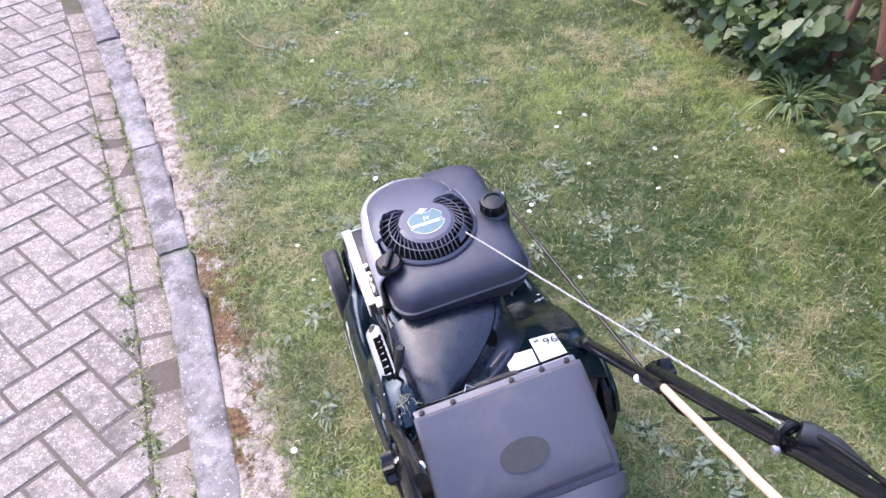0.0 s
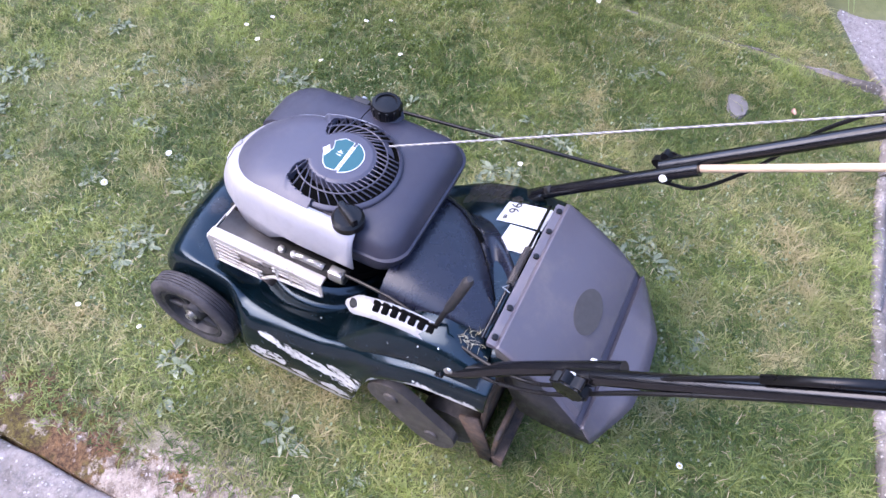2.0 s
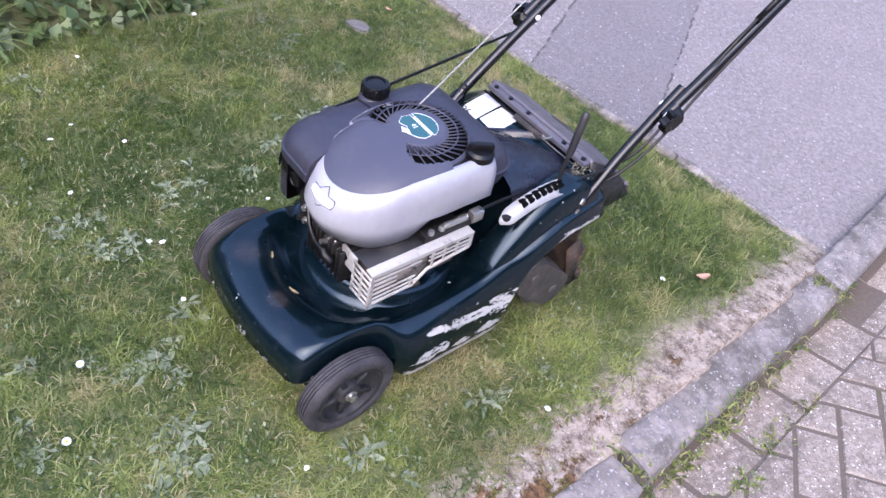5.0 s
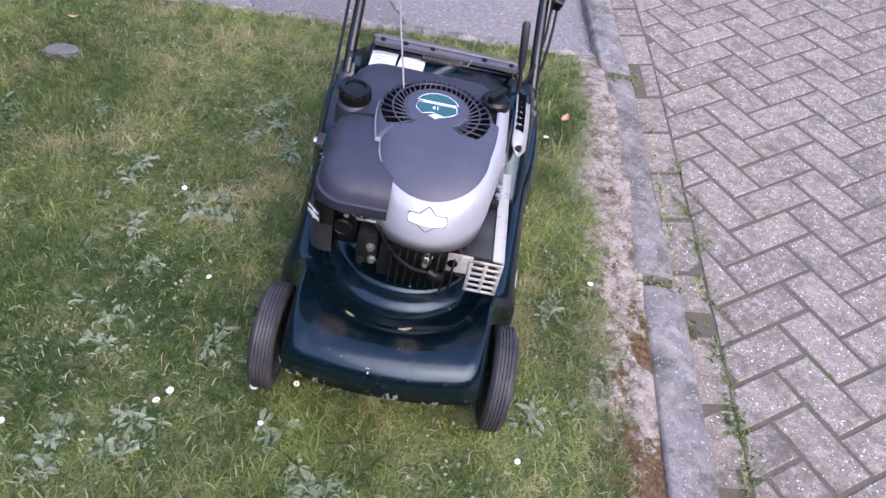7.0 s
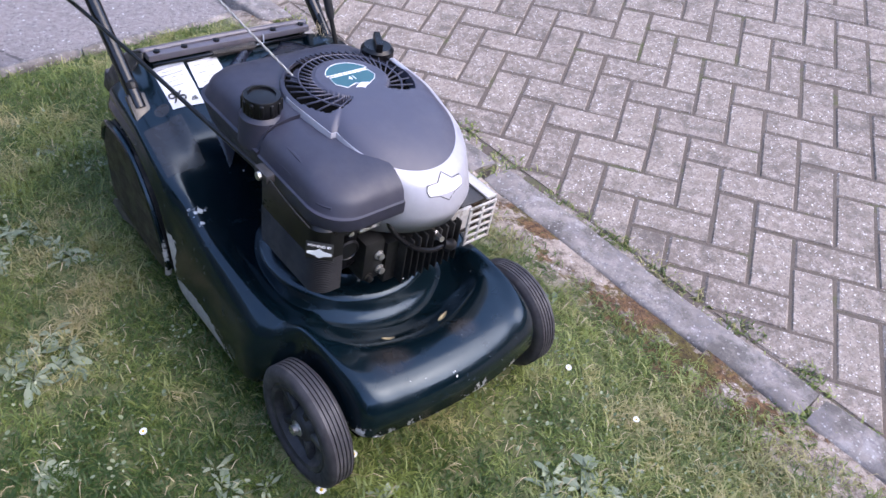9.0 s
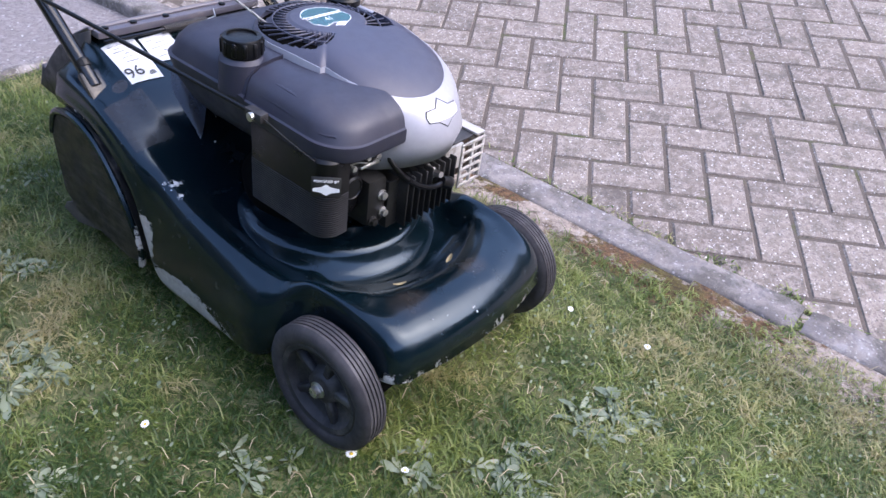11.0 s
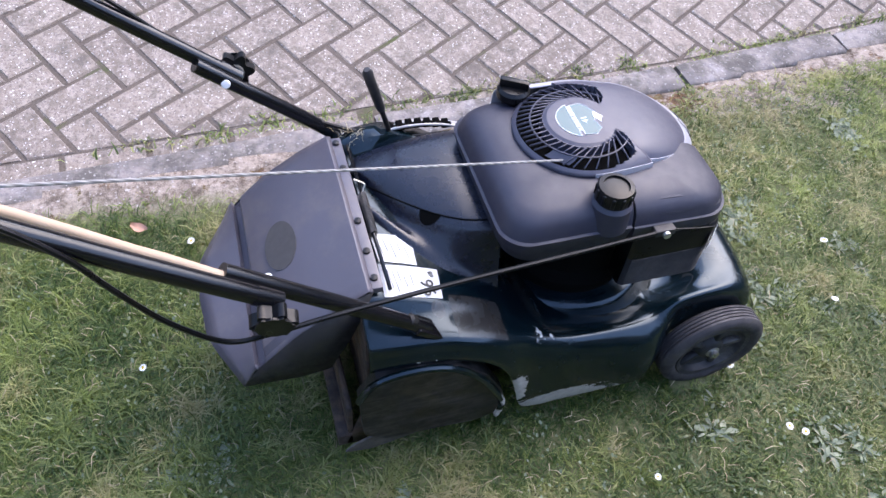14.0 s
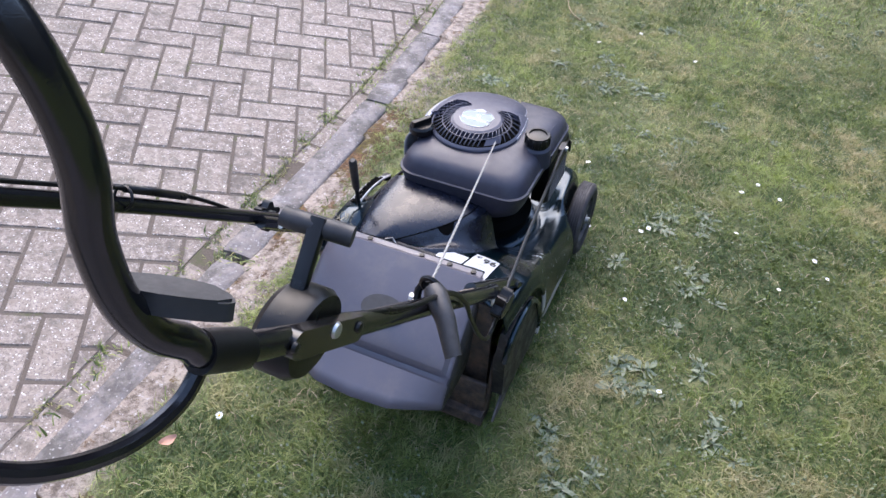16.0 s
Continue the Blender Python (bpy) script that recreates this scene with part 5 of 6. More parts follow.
# height adjuster on the left fairing
def make_adjuster():
    m = pose(0, 0, 0)
    rows_o, rows_i = [], []
    n = 28
    top = []
    for i in range(n + 1):
        y = 0.046 - 0.215 * i / n
        zt = 0.352 + 0.038 * math.sin(math.pi * min(max((0.05 - y) / 0.26, 0), 1)) ** 0.8
        w = 0.017 * min(1, (i + 0.6) / 3, (n - i + 1.2) / 3)
        rows_o.append(Vector((-0.176 - w, y, zt - 0.5 * w - 0.004)))
        rows_i.append(Vector((-0.176 + w * 0.8, y, zt + 0.15 * w)))
    ob = part("height_plate", loft([rows_o, rows_i], closed=False), PLATE, mower, "pale grey toothed height-adjuster plate")
    s = ob.modifiers.new("thickness", "SOLIDIFY")
    s.thickness, s.offset = 0.004, 1
    for i in range(7):
        y = -0.012 - 0.0165 * i
        zt = 0.352 + 0.038 * math.sin(math.pi * (0.05 - y) / 0.26) ** 0.8
        # solid black blocks that draw the shade of the comb-shaped slot
        part("notch", rbox((-0.184, y - 0.0058, zt - 0.006), (-0.170, y + 0.0058, zt + 0.0042), 0.001, 1), DEEP_SHADE, ob)
        part("slot_shade", rbox((-0.1725, y - 0.0084, zt - 0.004), (-0.1665, y + 0.0084, zt + 0.0052), 0, 1), DEEP_SHADE, ob)
    part("bolt", turned([(0, 0), (0.011, 0), (0.010, 0.008), (0, 0.010)], pose(-0.176, 0.030, 0.357), 10), CASTING, ob)
    lever = part("height_lever", sweep([(-0.168, -0.108, 0.345), (-0.164, -0.118, 0.40), (-0.158, -0.132, 0.45)], 0.0045, 8), CASTING, mower, "black height lever with a rubber grip")
    part("grip", sweep([(-0.159, -0.130, 0.442), (-0.158, -0.133, 0.452), (-0.150, -0.150, 0.512), (-0.148, -0.154, 0.528), (-0.1475, -0.1555, 0.534)], 0.0085, 14, taper=lambda t: (0.75 + 0.25 * min(1, t * 3)) * (1 if t < 0.9 else 0.6)), HUB, lever)


make_adjuster()

# ---- handlebar ----
def mirror(p, sx):
    return (p[0] if sx > 0 else -p[0] + 0.020, p[1], p[2])


def star_knob(at, axis, parent, r=0.029):
    m = between(at, Vector(at) + Vector(axis))
    out = []
    for i in range(48):
        a = math.tau * i / 48
        out.append(((r - 0.005 + 0.005 * math.cos(6 * a)) * math.cos(a), (r - 0.005 + 0.005 * math.cos(6 * a)) * math.sin(a)))
    k = part("star_knob", prism(out, 0.006, 0.026, m, bevel=0.003), BLACK, parent, "black star-shaped clamping knob")
    part("stud", turned([(0, -0.010), (0.006, -0.010), (0.006, 0.008), (0.013, 0.008), (0.013, 0.0), (0, 0.0)], m, 12), STEEL, k)
    return k


LOW_R = [(0.203, -0.146, 0.336), (0.204, -0.185, 0.372), (0.205, -0.26, 0.4355), (0.206, -0.353, 0.512), (0.206, -0.400, 0.5505)]
LOW_L = [(-0.204, -0.136, 0.316), (-0.202, -0.19, 0.356), (-0.195, -0.26, 0.424), (-0.1890, -0.3640, 0.5150), (-0.1880, -0.4020, 0.5480)]
for pts, sx in ((LOW_R, 1), (LOW_L, -1)):
    low = part("lower_handle", sweep(catmull(pts, 6), 0.0115, 16), TUBE, mower, "black enamelled lower handle tube, flattened at the foot")
    a = Vector(pts[0])
    part("foot", rbox((-0.016, -0.030, -0.006), (0.016, 0.030, 0.006), 0.004, 2, Matrix.Translation(a + Vector((0, 0.004, -0.002))) @ pose(0, 0, 0, -42, 0, 0)), TUBE, low)
    part("foot_bolt", turned([(0, 0), (0.010, 0), (0.010, 0.010), (0.006, 0.014), (0, 0.015)], pose(a.x, a.y - 0.022, a.z + 0.026, 40, 0, 0), 10), STEEL if sx < 0 else CASTING, low)
    e = Vector(pts[-2])
    part("rivet", turned([(0, 0), (0.0075, 0), (0.006, 0.004), (0, 0.005)], between(e + Vector((-sx * 0.010, 0, 0)), e + Vector((-sx * 0.02, 0.0, 0.004))), 12), PALE, low, "pale rivet head")
UP = [(0.2270, -0.3430, 0.5037), (0.2280, -0.4050, 0.5546), (0.2290, -0.4900, 0.6250), (0.2300, -0.5740, 0.6960), (0.2310, -0.6710, 0.7750), (0.2310, -0.7710, 0.8550), (0.2290, -0.8710, 0.9360), (0.2220, -0.9360, 0.9900)]
HOOP = [(0.22, -0.95, 1.013), (0.214, -0.966, 1.036), (0.212, -0.977, 1.073), (0.212, -0.978, 1.118), (0.217, -0.973, 1.159), (0.215, -0.971, 1.193), (0.206, -0.972, 1.229), (0.184, -0.974, 1.263), (0.146, -0.974, 1.283), (0.076, -0.974, 1.29), (0.0, -0.974, 1.29)]
right = catmull([*UP, *HOOP], 7)
whole = right + [Vector((-p.x + 0.022 * max(0.0, 1 - max(0.0, p.z - 0.9) / 0.35), p.y, p.z)) for p in right[-2::-1]]
upper = part("upper_handle", sweep(whole, 0.0118, 16), TUBE, mower, "glossy black tubular handlebar with a raised hoop")
for sx in (1, -1):
    part("collar", sweep([mirror(p, sx) for p in ((0.2255, -0.9110, 0.9680), (0.2200, -0.9430, 0.9960))], 0.0155, 16), BLACK, upper)
    part("crimp", sweep([mirror(p, sx) for p in ((0.2270, -0.3430, 0.5037), (0.2275, -0.3700, 0.5258))], 0.0128, 12), TUBE, upper)
star_knob((0.2310, -0.3520, 0.4960), (1, -0.1, -0.15), mower)
star_knob((-0.2080, -0.3470, 0.5090), (-1, 0.1, -0.15), mower)
# bail bar below the hoop
bail = catmull([(0.2160, -0.9360, 0.9820), (0.2140, -0.9660, 0.9650), (0.2090, -1.0110, 0.9720), (0.1990, -1.0560, 1.0050), (0.1740, -1.0830, 1.0400), (0.1240, -1.0990, 1.0600), (0.0060, -1.1090, 1.0640)], 6)
part("bail_bar", sweep(bail + [Vector((-p.x, p.y, p.z)) for p in bail[-2::-1]], 0.0065, 10), TUBE, mower, "thin black bail bar under the hoop")
paddle = [(0.040 * math.cos(a), 0.019 * math.sin(a) * (1 if math.sin(a) > 0 else 0.5)) for a in (math.tau * i / 28 for i in range(28))]
u, w = Vector((0.90, 0.38, -0.18)).normalized(), Vector((-0.10, 0.40, 0.90))
w = (w - u * w.dot(u)).normalized()
v = w.cross(u)
m = Matrix((u, -v, w)).transposed().to_4x4() if u.cross(-v).dot(w) > 0 else Matrix((u, v, w)).transposed().to_4x4()
m.translation = (0.223, -0.956, 1.063)
part("bail_lever", prism(paddle, -0.010, 0.004, m, bevel=0.002), HUB, mower, "grey-black plastic bail lever end")
# throttle housing with its tee lever
th = part("throttle_housing", turned([(0, -0.026), (0.040, -0.026), (0.047, -0.018), (0.047, 0.012), (0.042, 0.020), (0, 0.022)], pose(0.2070, -0.8260, 0.8920, 0, 90, 0) @ Matrix.Diagonal((0.75, 1.0, 0.9, 1)), 36), BLACK, mower, "black plastic throttle housing clamped to the handle")
part("side_plate", prism(stadium((-0.785, 0.868), (-0.868, 0.933), 0.0125), 0.229, 0.2425, SIDE), TUBE, th)
for y, z, r in ((-0.821, 0.903, 0.008), (-0.786, 0.872, 0.006), (-0.876, 0.940, 0.005)):
    part("screw", turned([(0, 0), (r, 0), (r * 0.8, 0.003), (0, 0.004)], pose(0.2420, y, z, 0, 90, 0), 12), STEEL if r > 0.006 else BLACK, th)
tee = part("throttle_lever", rbox((-0.0075, -0.005, 0.0), (0.0075, 0.005, 0.075), 0.003, 2, between((0.2000, -0.8160, 0.9150), (0.1980, -0.7710, 0.9580))), BLACK, mower, "black tee-shaped throttle lever")
part("tee_grip", sweep([(0.1640, -0.7680, 0.9610), (0.1700, -0.7680, 0.9600), (0.2230, -0.7610, 0.9550), (0.2280, -0.7600, 0.9540)], 0.0098, 18), HUB, tee)

# starter cord from the engine to its guide, with the pull grip
part("starter_cord", sweep([Vector((0.060, 0.092, 0.488)).lerp(Vector((0.2280, -0.6010, 0.7530)), i / 30) for i in range(31)], 0.0018, 8), ROPE, mower, "pale braided starter cord pulled tight")
guide = part("cord_guide", sweep([(0.230 + 0.016 * math.cos(a), -0.606 + 0.010 * math.sin(a), 0.738 + 0.0145 * math.sin(a)) for a in (math.tau * i / 24 for i in range(25))], 0.005, 8), BLACK, mower, "black cord guide clamped round the tube")
part("eyelet", sweep([(0.228 + 0.010 * math.cos(a), -0.603, 0.755 + 0.010 * math.sin(a)) for a in (math.tau * i / 18 for i in range(19))], 0.0035, 7), BLACK, guide)
part("pull_grip", sweep([(0.2360, -0.6090, 0.7560), (0.2420, -0.6150, 0.7550), (0.2660, -0.6390, 0.7450), (0.2860, -0.6630, 0.7220), (0.2880, -0.6650, 0.7200)], 0.0145, 14, taper=lambda t: 0.7 + 0.3 * math.sin(math.pi * min(1, t * 1.4 + 0.15)) if t < 0.95 else 0.7), HUB, mower, "black rubber starter grip")
part("guide_bolt", turned([(0, 0), (0.006, 0), (0.006, 0.006), (0, 0.007)], pose(0.2120, -0.6110, 0.7320, 0, -90, 0), 10), STEEL, guide)

# control cables
part("throttle_cable", sweep(catmull([(0.180, 0.232, 0.433), (0.196, 0.06, 0.441), (0.213, -0.12, 0.450), (0.230, -0.28, 0.456), (0.240, -0.36, 0.4575), (0.2445, -0.412, 0.467), (0.2475, -0.464, 0.530), (0.2475, -0.502, 0.602), (0.2475, -0.534, 0.670), (0.2460, -0.591, 0.738), (0.2440, -0.690, 0.806), (0.2200, -0.791, 0.880)], 8), 0.0034, 8), BLACK, mower, "black throttle cable")
clip = part("cable_clip", rbox((0.172, 0.200, 0.426), (0.186, 0.233, 0.439), 0.003), HUB, mower, "dull cable clip on the filter cover")
part("screw", turned([(0, 0), (0.006, 0), (0.006, 0.005), (0, 0.006)], pose(0.186, 0.217, 0.432, 0, 90, 0), 10), STEEL, clip)
part("wire", sweep(catmull([(0.181, 0.235, 0.433), (0.178, 0.28, 0.420), (0.172, 0.318, 0.408)], 5), 0.0012, 6), CASTING, clip)
part("brake_cable", sweep(catmull([(-0.142, 0.075, 0.372), (-0.150, -0.02, 0.380), (-0.165, -0.12, 0.376), (-0.195, -0.22, 0.400), (-0.210, -0.30, 0.440), (-0.2100, -0.3770, 0.5210), (-0.2080, -0.4870, 0.6450), (-0.2080, -0.5787, 0.7303), (-0.2080, -0.7270, 0.8440), (-0.2060, -0.9070, 0.9840)], 8), 0.0033, 8), BLACK, mower, "black brake cable along the left tube")
part("drive_cable", sweep(catmull([(-0.190, -0.16, 0.355), (-0.214, -0.24, 0.392), (-0.2240, -0.3270, 0.4590), (-0.2200, -0.4137, 0.5473), (-0.2180, -0.5328, 0.6567), (-0.2160, -0.6770, 0.7770), (-0.2140, -0.8770, 0.9340)], 8), 0.0033, 8), BLACK, mower, "black drive cable along the left tube")
part("cable_adjuster", sweep([(-0.2080, -0.5328, 0.6887), (-0.2080, -0.6270, 0.7690)], 0.0062, 10), BLACK, mower)
part("cable_tie", sweep([(-0.205 + 0.015 * math.cos(a), -0.637 + 0.009 * math.sin(a), 0.760 + 0.013 * math.sin(a)) for a in (math.tau * i / 18 for i in range(19))], 0.0022, 6), BLACK, mower)

# a pale stick pushed into the open end of the right lower tube
stick = part("wooden_stick", sweep([Vector((0.2120, -0.385, 0.5370)).lerp(Vector((0.1690, -0.7150, 0.7680)), i / 14) + Vector((0.0004 * math.sin(i * 1.7), 0, 0.0003 * math.cos(i * 2.3))) for i in range(15)], 0.0066, 12, taper=lambda t: 1.0 - 0.1 * t), WOOD)
tagged(stick, "pale bare wooden stick pushed into the handle tube", "stick")

# ---- grass and plants ----
rng = np.random.default_rng(7)


def leaf_mesh(name, base, way, length, width, bend, tint, droop=0.0, rows=2):
    """Many narrow leaves in one mesh. base: roots, way: flat directions, bend: how far each leans over (0 upright, 1 flat)."""
    n = len(base)
    side = np.stack([-way[:, 1], way[:, 0], np.zeros(n)], 1)
    lean = np.stack([way[:, 0], way[:, 1], np.zeros(n)], 1)
    up = np.array([0, 0, 1.0])
    verts = np.empty((n, 2 * rows + 1, 3))
    for k in range(rows + 1):
        t = k / rows
        out = length * t * np.sin(bend * t * math.pi / 2 + bend * 0.25)
        high = length * t * np.cos(bend * t * math.pi / 2 + bend * 0.25) - droop * length * t * t
        c = base + lean * out[:, None] + up * high[:, None]
        if k == rows:
            verts[:, 2 * rows] = c
        else:
            w = width * (0.75 if k == 0 else 1.0 - 0.45 * t) / 2
            verts[:, 2 * k], verts[:, 2 * k + 1] = c - side * w[:, None], c + side * w[:, None]
    per = 2 * rows + 1
    first = np.arange(n) * per
    blocks = []
    for k in range(rows - 1):
        blocks.append(np.stack([first + 2 * k, first + 2 * k + 1, first + 2 * k + 3, first + 2 * k + 2], 1))
    quads = np.concatenate(blocks) if blocks else np.empty((0, 4), int)
    tris = np.stack([first + 2 * rows - 2, first + 2 * rows - 1, first + 2 * rows], 1)
    me = bpy.data.meshes.new(name)
    me.vertices.add(n * per)
    me.vertices.foreach_set("co", verts.reshape(-1))
    idx = np.concatenate([quads.reshape(-1), tris.reshape(-1)])
    me.loops.add(len(idx))
    me.loops.foreach_set("vertex_index", idx.astype(np.int32))
    me.polygons.add(len(quads) + len(tris))
    me.polygons.foreach_set("loop_start", np.concatenate([np.arange(len(quads)) * 4, len(quads) * 4 + np.arange(len(tris)) * 3]).astype(np.int32))
    at = me.attributes.new("tint", "FLOAT", "POINT")
    at.data.foreach_set("value", np.repeat(tint, per).astype(np.float32))
    me.update(calc_edges=True)
    return me


def lawn_heights(p):
    return np.array([lawn_z(x, y) for x, y in p])


def value_noise(p, scale, seed):
    return np.array([noise.noise((x * scale, y * scale, seed)) for x, y in p])


def spread(x0, x1, y0, y1, per_m2):
    n = int((x1 - x0) * (y1 - y0) * per_m2)
    return np.stack([rng.uniform(x0, x1, n), rng.uniform(y0, y1, n)], 1)


def lawn_mask(p, thin=True):
    """Keeps points that lie on grassed lawn, thinned where it is worn."""
    kin = np.interp(p[:, 1], KY, KIN)
    edge = value_noise(p, 4.0, 5.0)
    strip = np.interp(p[:, 1], [-1.0, -0.6, 0.0, 0.35, 0.6, 0.9, 1.15, 1.5], [0.085, 0.085, 0.07, 0.062, 0.045, 0.025, 0.01, 0.0])
    d = p[:, 0] - kin - strip - 0.06 * edge - 0.05 * value_noise(p, 17.0, 6.0) + 0.005
    keep = d > 0
    soft = np.clip(d / 0.12, 0.12, 1)
    keep &= rng.uniform(0, 1, len(p)) < soft
    keep &= (p[:, 1] > np.interp(p[:, 0], EX, EY) + 0.004) & ~((p[:, 0] > 1.30 + 0.03 * edge + 0.74 * np.clip(0.03 - p[:, 1], 0, 2)) & (p[:, 1] < 1.3))
    keep &= ~((abs(p[:, 0] - np.interp(p[:, 1], [-0.84, -0.55, -0.2, 0.05], [1.337, 1.308, 1.296, 1.286])) < 0.014) & (p[:, 1] < 0.02))
    for cx, cy, hx, hy in ((-0.217, 0.40, 0.028, 0.05), (0.217, 0.40, 0.028, 0.05), (0.0, -0.165, 0.20, 0.04), (1.05, -0.475, 0.038, 0.026)):
        keep &= ~((abs(p[:, 0] - cx) < hx) & (abs(p[:, 1] - cy) < hy))
    if thin:
        worn = value_noise(p, 2.4, 9.0) + 0.5 * value_noise(p, 7.0, 2.0)
        keep &= rng.uniform(0, 1, len(p)) < np.clip(1.0 - 0.9 * (worn - 0.15), 0.45, 1) * np.clip(0.9 + 1.3 * value_noise(p, 26.0, 13.0), 0.3, 1)
    return keep


def grass(name, zone, per_m2, wide, tall, label):
    p = spread(*zone, per_m2)
    p = p[lawn_mask(p)]
    n = len(p)
    clump = value_noise(p, 26.0, 13.0)
    h = rng.gamma(6, tall / 6, n) * (1 + 0.35 * value_noise(p, 3.1, 3.0) + 0.55 * clump)
    under = (abs(p[:, 0]) < 0.22) & (p[:, 1] > -0.25) & (p[:, 1] < 0.48)
    h[under] = np.minimum(h[under], 0.035)
    a = rng.uniform(0, math.tau, n) + 0.8 * value_noise(p, 5.0, 8.0)
    base = np.column_stack([p, lawn_heights(p) - 0.003])
    bend = np.clip(rng.normal(0.80, 0.22, n), 0.10, 1.08)
    tint = np.clip(rng.normal(0.48, 0.24, n) + 0.30 * value_noise(p, 1.7, 1.0) + 0.50 * value_noise(p, 9.0, 1.5) + 0.95 * clump, 0, 1)
    # soft shadow behind the mower painted into the tint, with longer grass there
    lush_shade = np.exp(-(((p[:, 0] + 0.1) / 0.42) ** 2 + ((p[:, 1] + 0.72) / 0.25) ** 2))
    # tint darkened right of the mower, where the sun lights the grass too strongly
    green = np.exp(-(((p[:, 0] - 0.60) / 0.42) ** 2 + ((p[:, 1] - 0.38) / 0.42) ** 2))
    tint = np.clip(tint - 0.3 * lush_shade - 0.6 * green, 0, 1)
    h *= 1 + 0.5 * lush_shade
    me = leaf_mesh(name, base, np.stack([np.cos(a), np.sin(a)], 1), h, rng.uniform(0.6, 1.3, n) * wide, bend, tint)
    return tagged(link_mesh(name, me, GRASS), label, "grass", kind="stuff")


grass("lawn_grass", (-0.60, 1.72, -1.06, 2.05), 90000, 0.0027, 0.0215, "short mown mossy grass, green and straw-coloured in patches")
grass("far_grass", (-1.2, 3.6, 2.05, 4.6), 9000, 0.005, 0.038, "short lawn grass further off")

# dry stalks and clippings
p = spread(-0.6, 1.4, -1.05, 2.2, 800)
p = p[lawn_mask(p, False)]
n = len(p)
a = rng.uniform(0, math.tau, n)
me = leaf_mesh("dry_clippings", np.column_stack([p, lawn_heights(p) + rng.uniform(0.004, 0.018, n)]), np.stack([np.cos(a), np.sin(a)], 1), rng.uniform(0.012, 0.04, n), rng.uniform(0.001, 0.0022, n), rng.uniform(0.85, 1.05, n), rng.uniform(0, 1, n))
tagged(link_mesh("dry_clippings", me, STRAW), "dry straw-coloured grass clippings lying in the lawn", "clippings", kind="stuff")


def round_leaves(name, p, size, z, material, label, category, tilt=0.5, tint=None, lobes=0):
    """Many small round leaves, each a fan of triangles."""
    n, k = len(p), 11 if lobes else 7
    a0 = rng.uniform(0, math.tau, n)
    t1, t2 = rng.normal(0, tilt, n), rng.normal(0, tilt, n)
    ang = np.arange(k) * math.tau / k
    r = size[:, None] * (1 + (0.25 * np.cos(lobes * ang))[None] if lobes else 1.0) * np.ones((1, k))
    x, y = r * np.cos(ang[None] + a0[:, None]), 0.8 * r * np.sin(ang[None] + a0[:, None])
    zz = x * np.sin(t1)[:, None] + y * np.sin(t2)[:, None]
    verts = np.empty((n, k + 1, 3))
    verts[:, 0] = np.column_stack([p[:, 0], p[:, 1], z - 0.15 * size])
    verts[:, 1:, 0], verts[:, 1:, 1], verts[:, 1:, 2] = p[:, 0, None] + x, p[:, 1, None] + y, z[:, None] + zz
    f = np.arange(n)[:, None] * (k + 1)
    tri = np.concatenate([np.stack([f[:, 0], f[:, 0] + 1 + i, f[:, 0] + 1 + (i + 1) % k], 1) for i in range(k)])
    me = bpy.data.meshes.new(name)
    me.vertices.add(n * (k + 1))
    me.vertices.foreach_set("co", verts.reshape(-1))
    me.loops.add(tri.size)
    me.loops.foreach_set("vertex_index", tri.reshape(-1).astype(np.int32))
    me.polygons.add(len(tri))
    me.polygons.foreach_set("loop_start", (np.arange(len(tri)) * 3).astype(np.int32))
    at = me.attributes.new("tint", "FLOAT", "POINT")
    at.data.foreach_set("value", np.repeat(rng.uniform(0, 1, n) if tint is None else tint, k + 1).astype(np.float32))
    me.update(calc_edges=True)
    ob = link_mesh(name, me, material)
    return tagged(ob, label, category, kind="stuff") if label else ob


p = spread(-0.6, 1.45, -1.05, 2.3, 1900)
p = p[lawn_mask(p, False)]
p = p[(value_noise(p, 2.6, 21.0) + 0.4 * value_noise(p, 8, 4)) > 0.0]
round_leaves("clover", p, rng.uniform(0.0018, 0.004, len(p)), lawn_heights(p) + rng.uniform(0.006, 0.020, len(p)), CLOVER, "low clover and moss leaves among the grass", "clover")

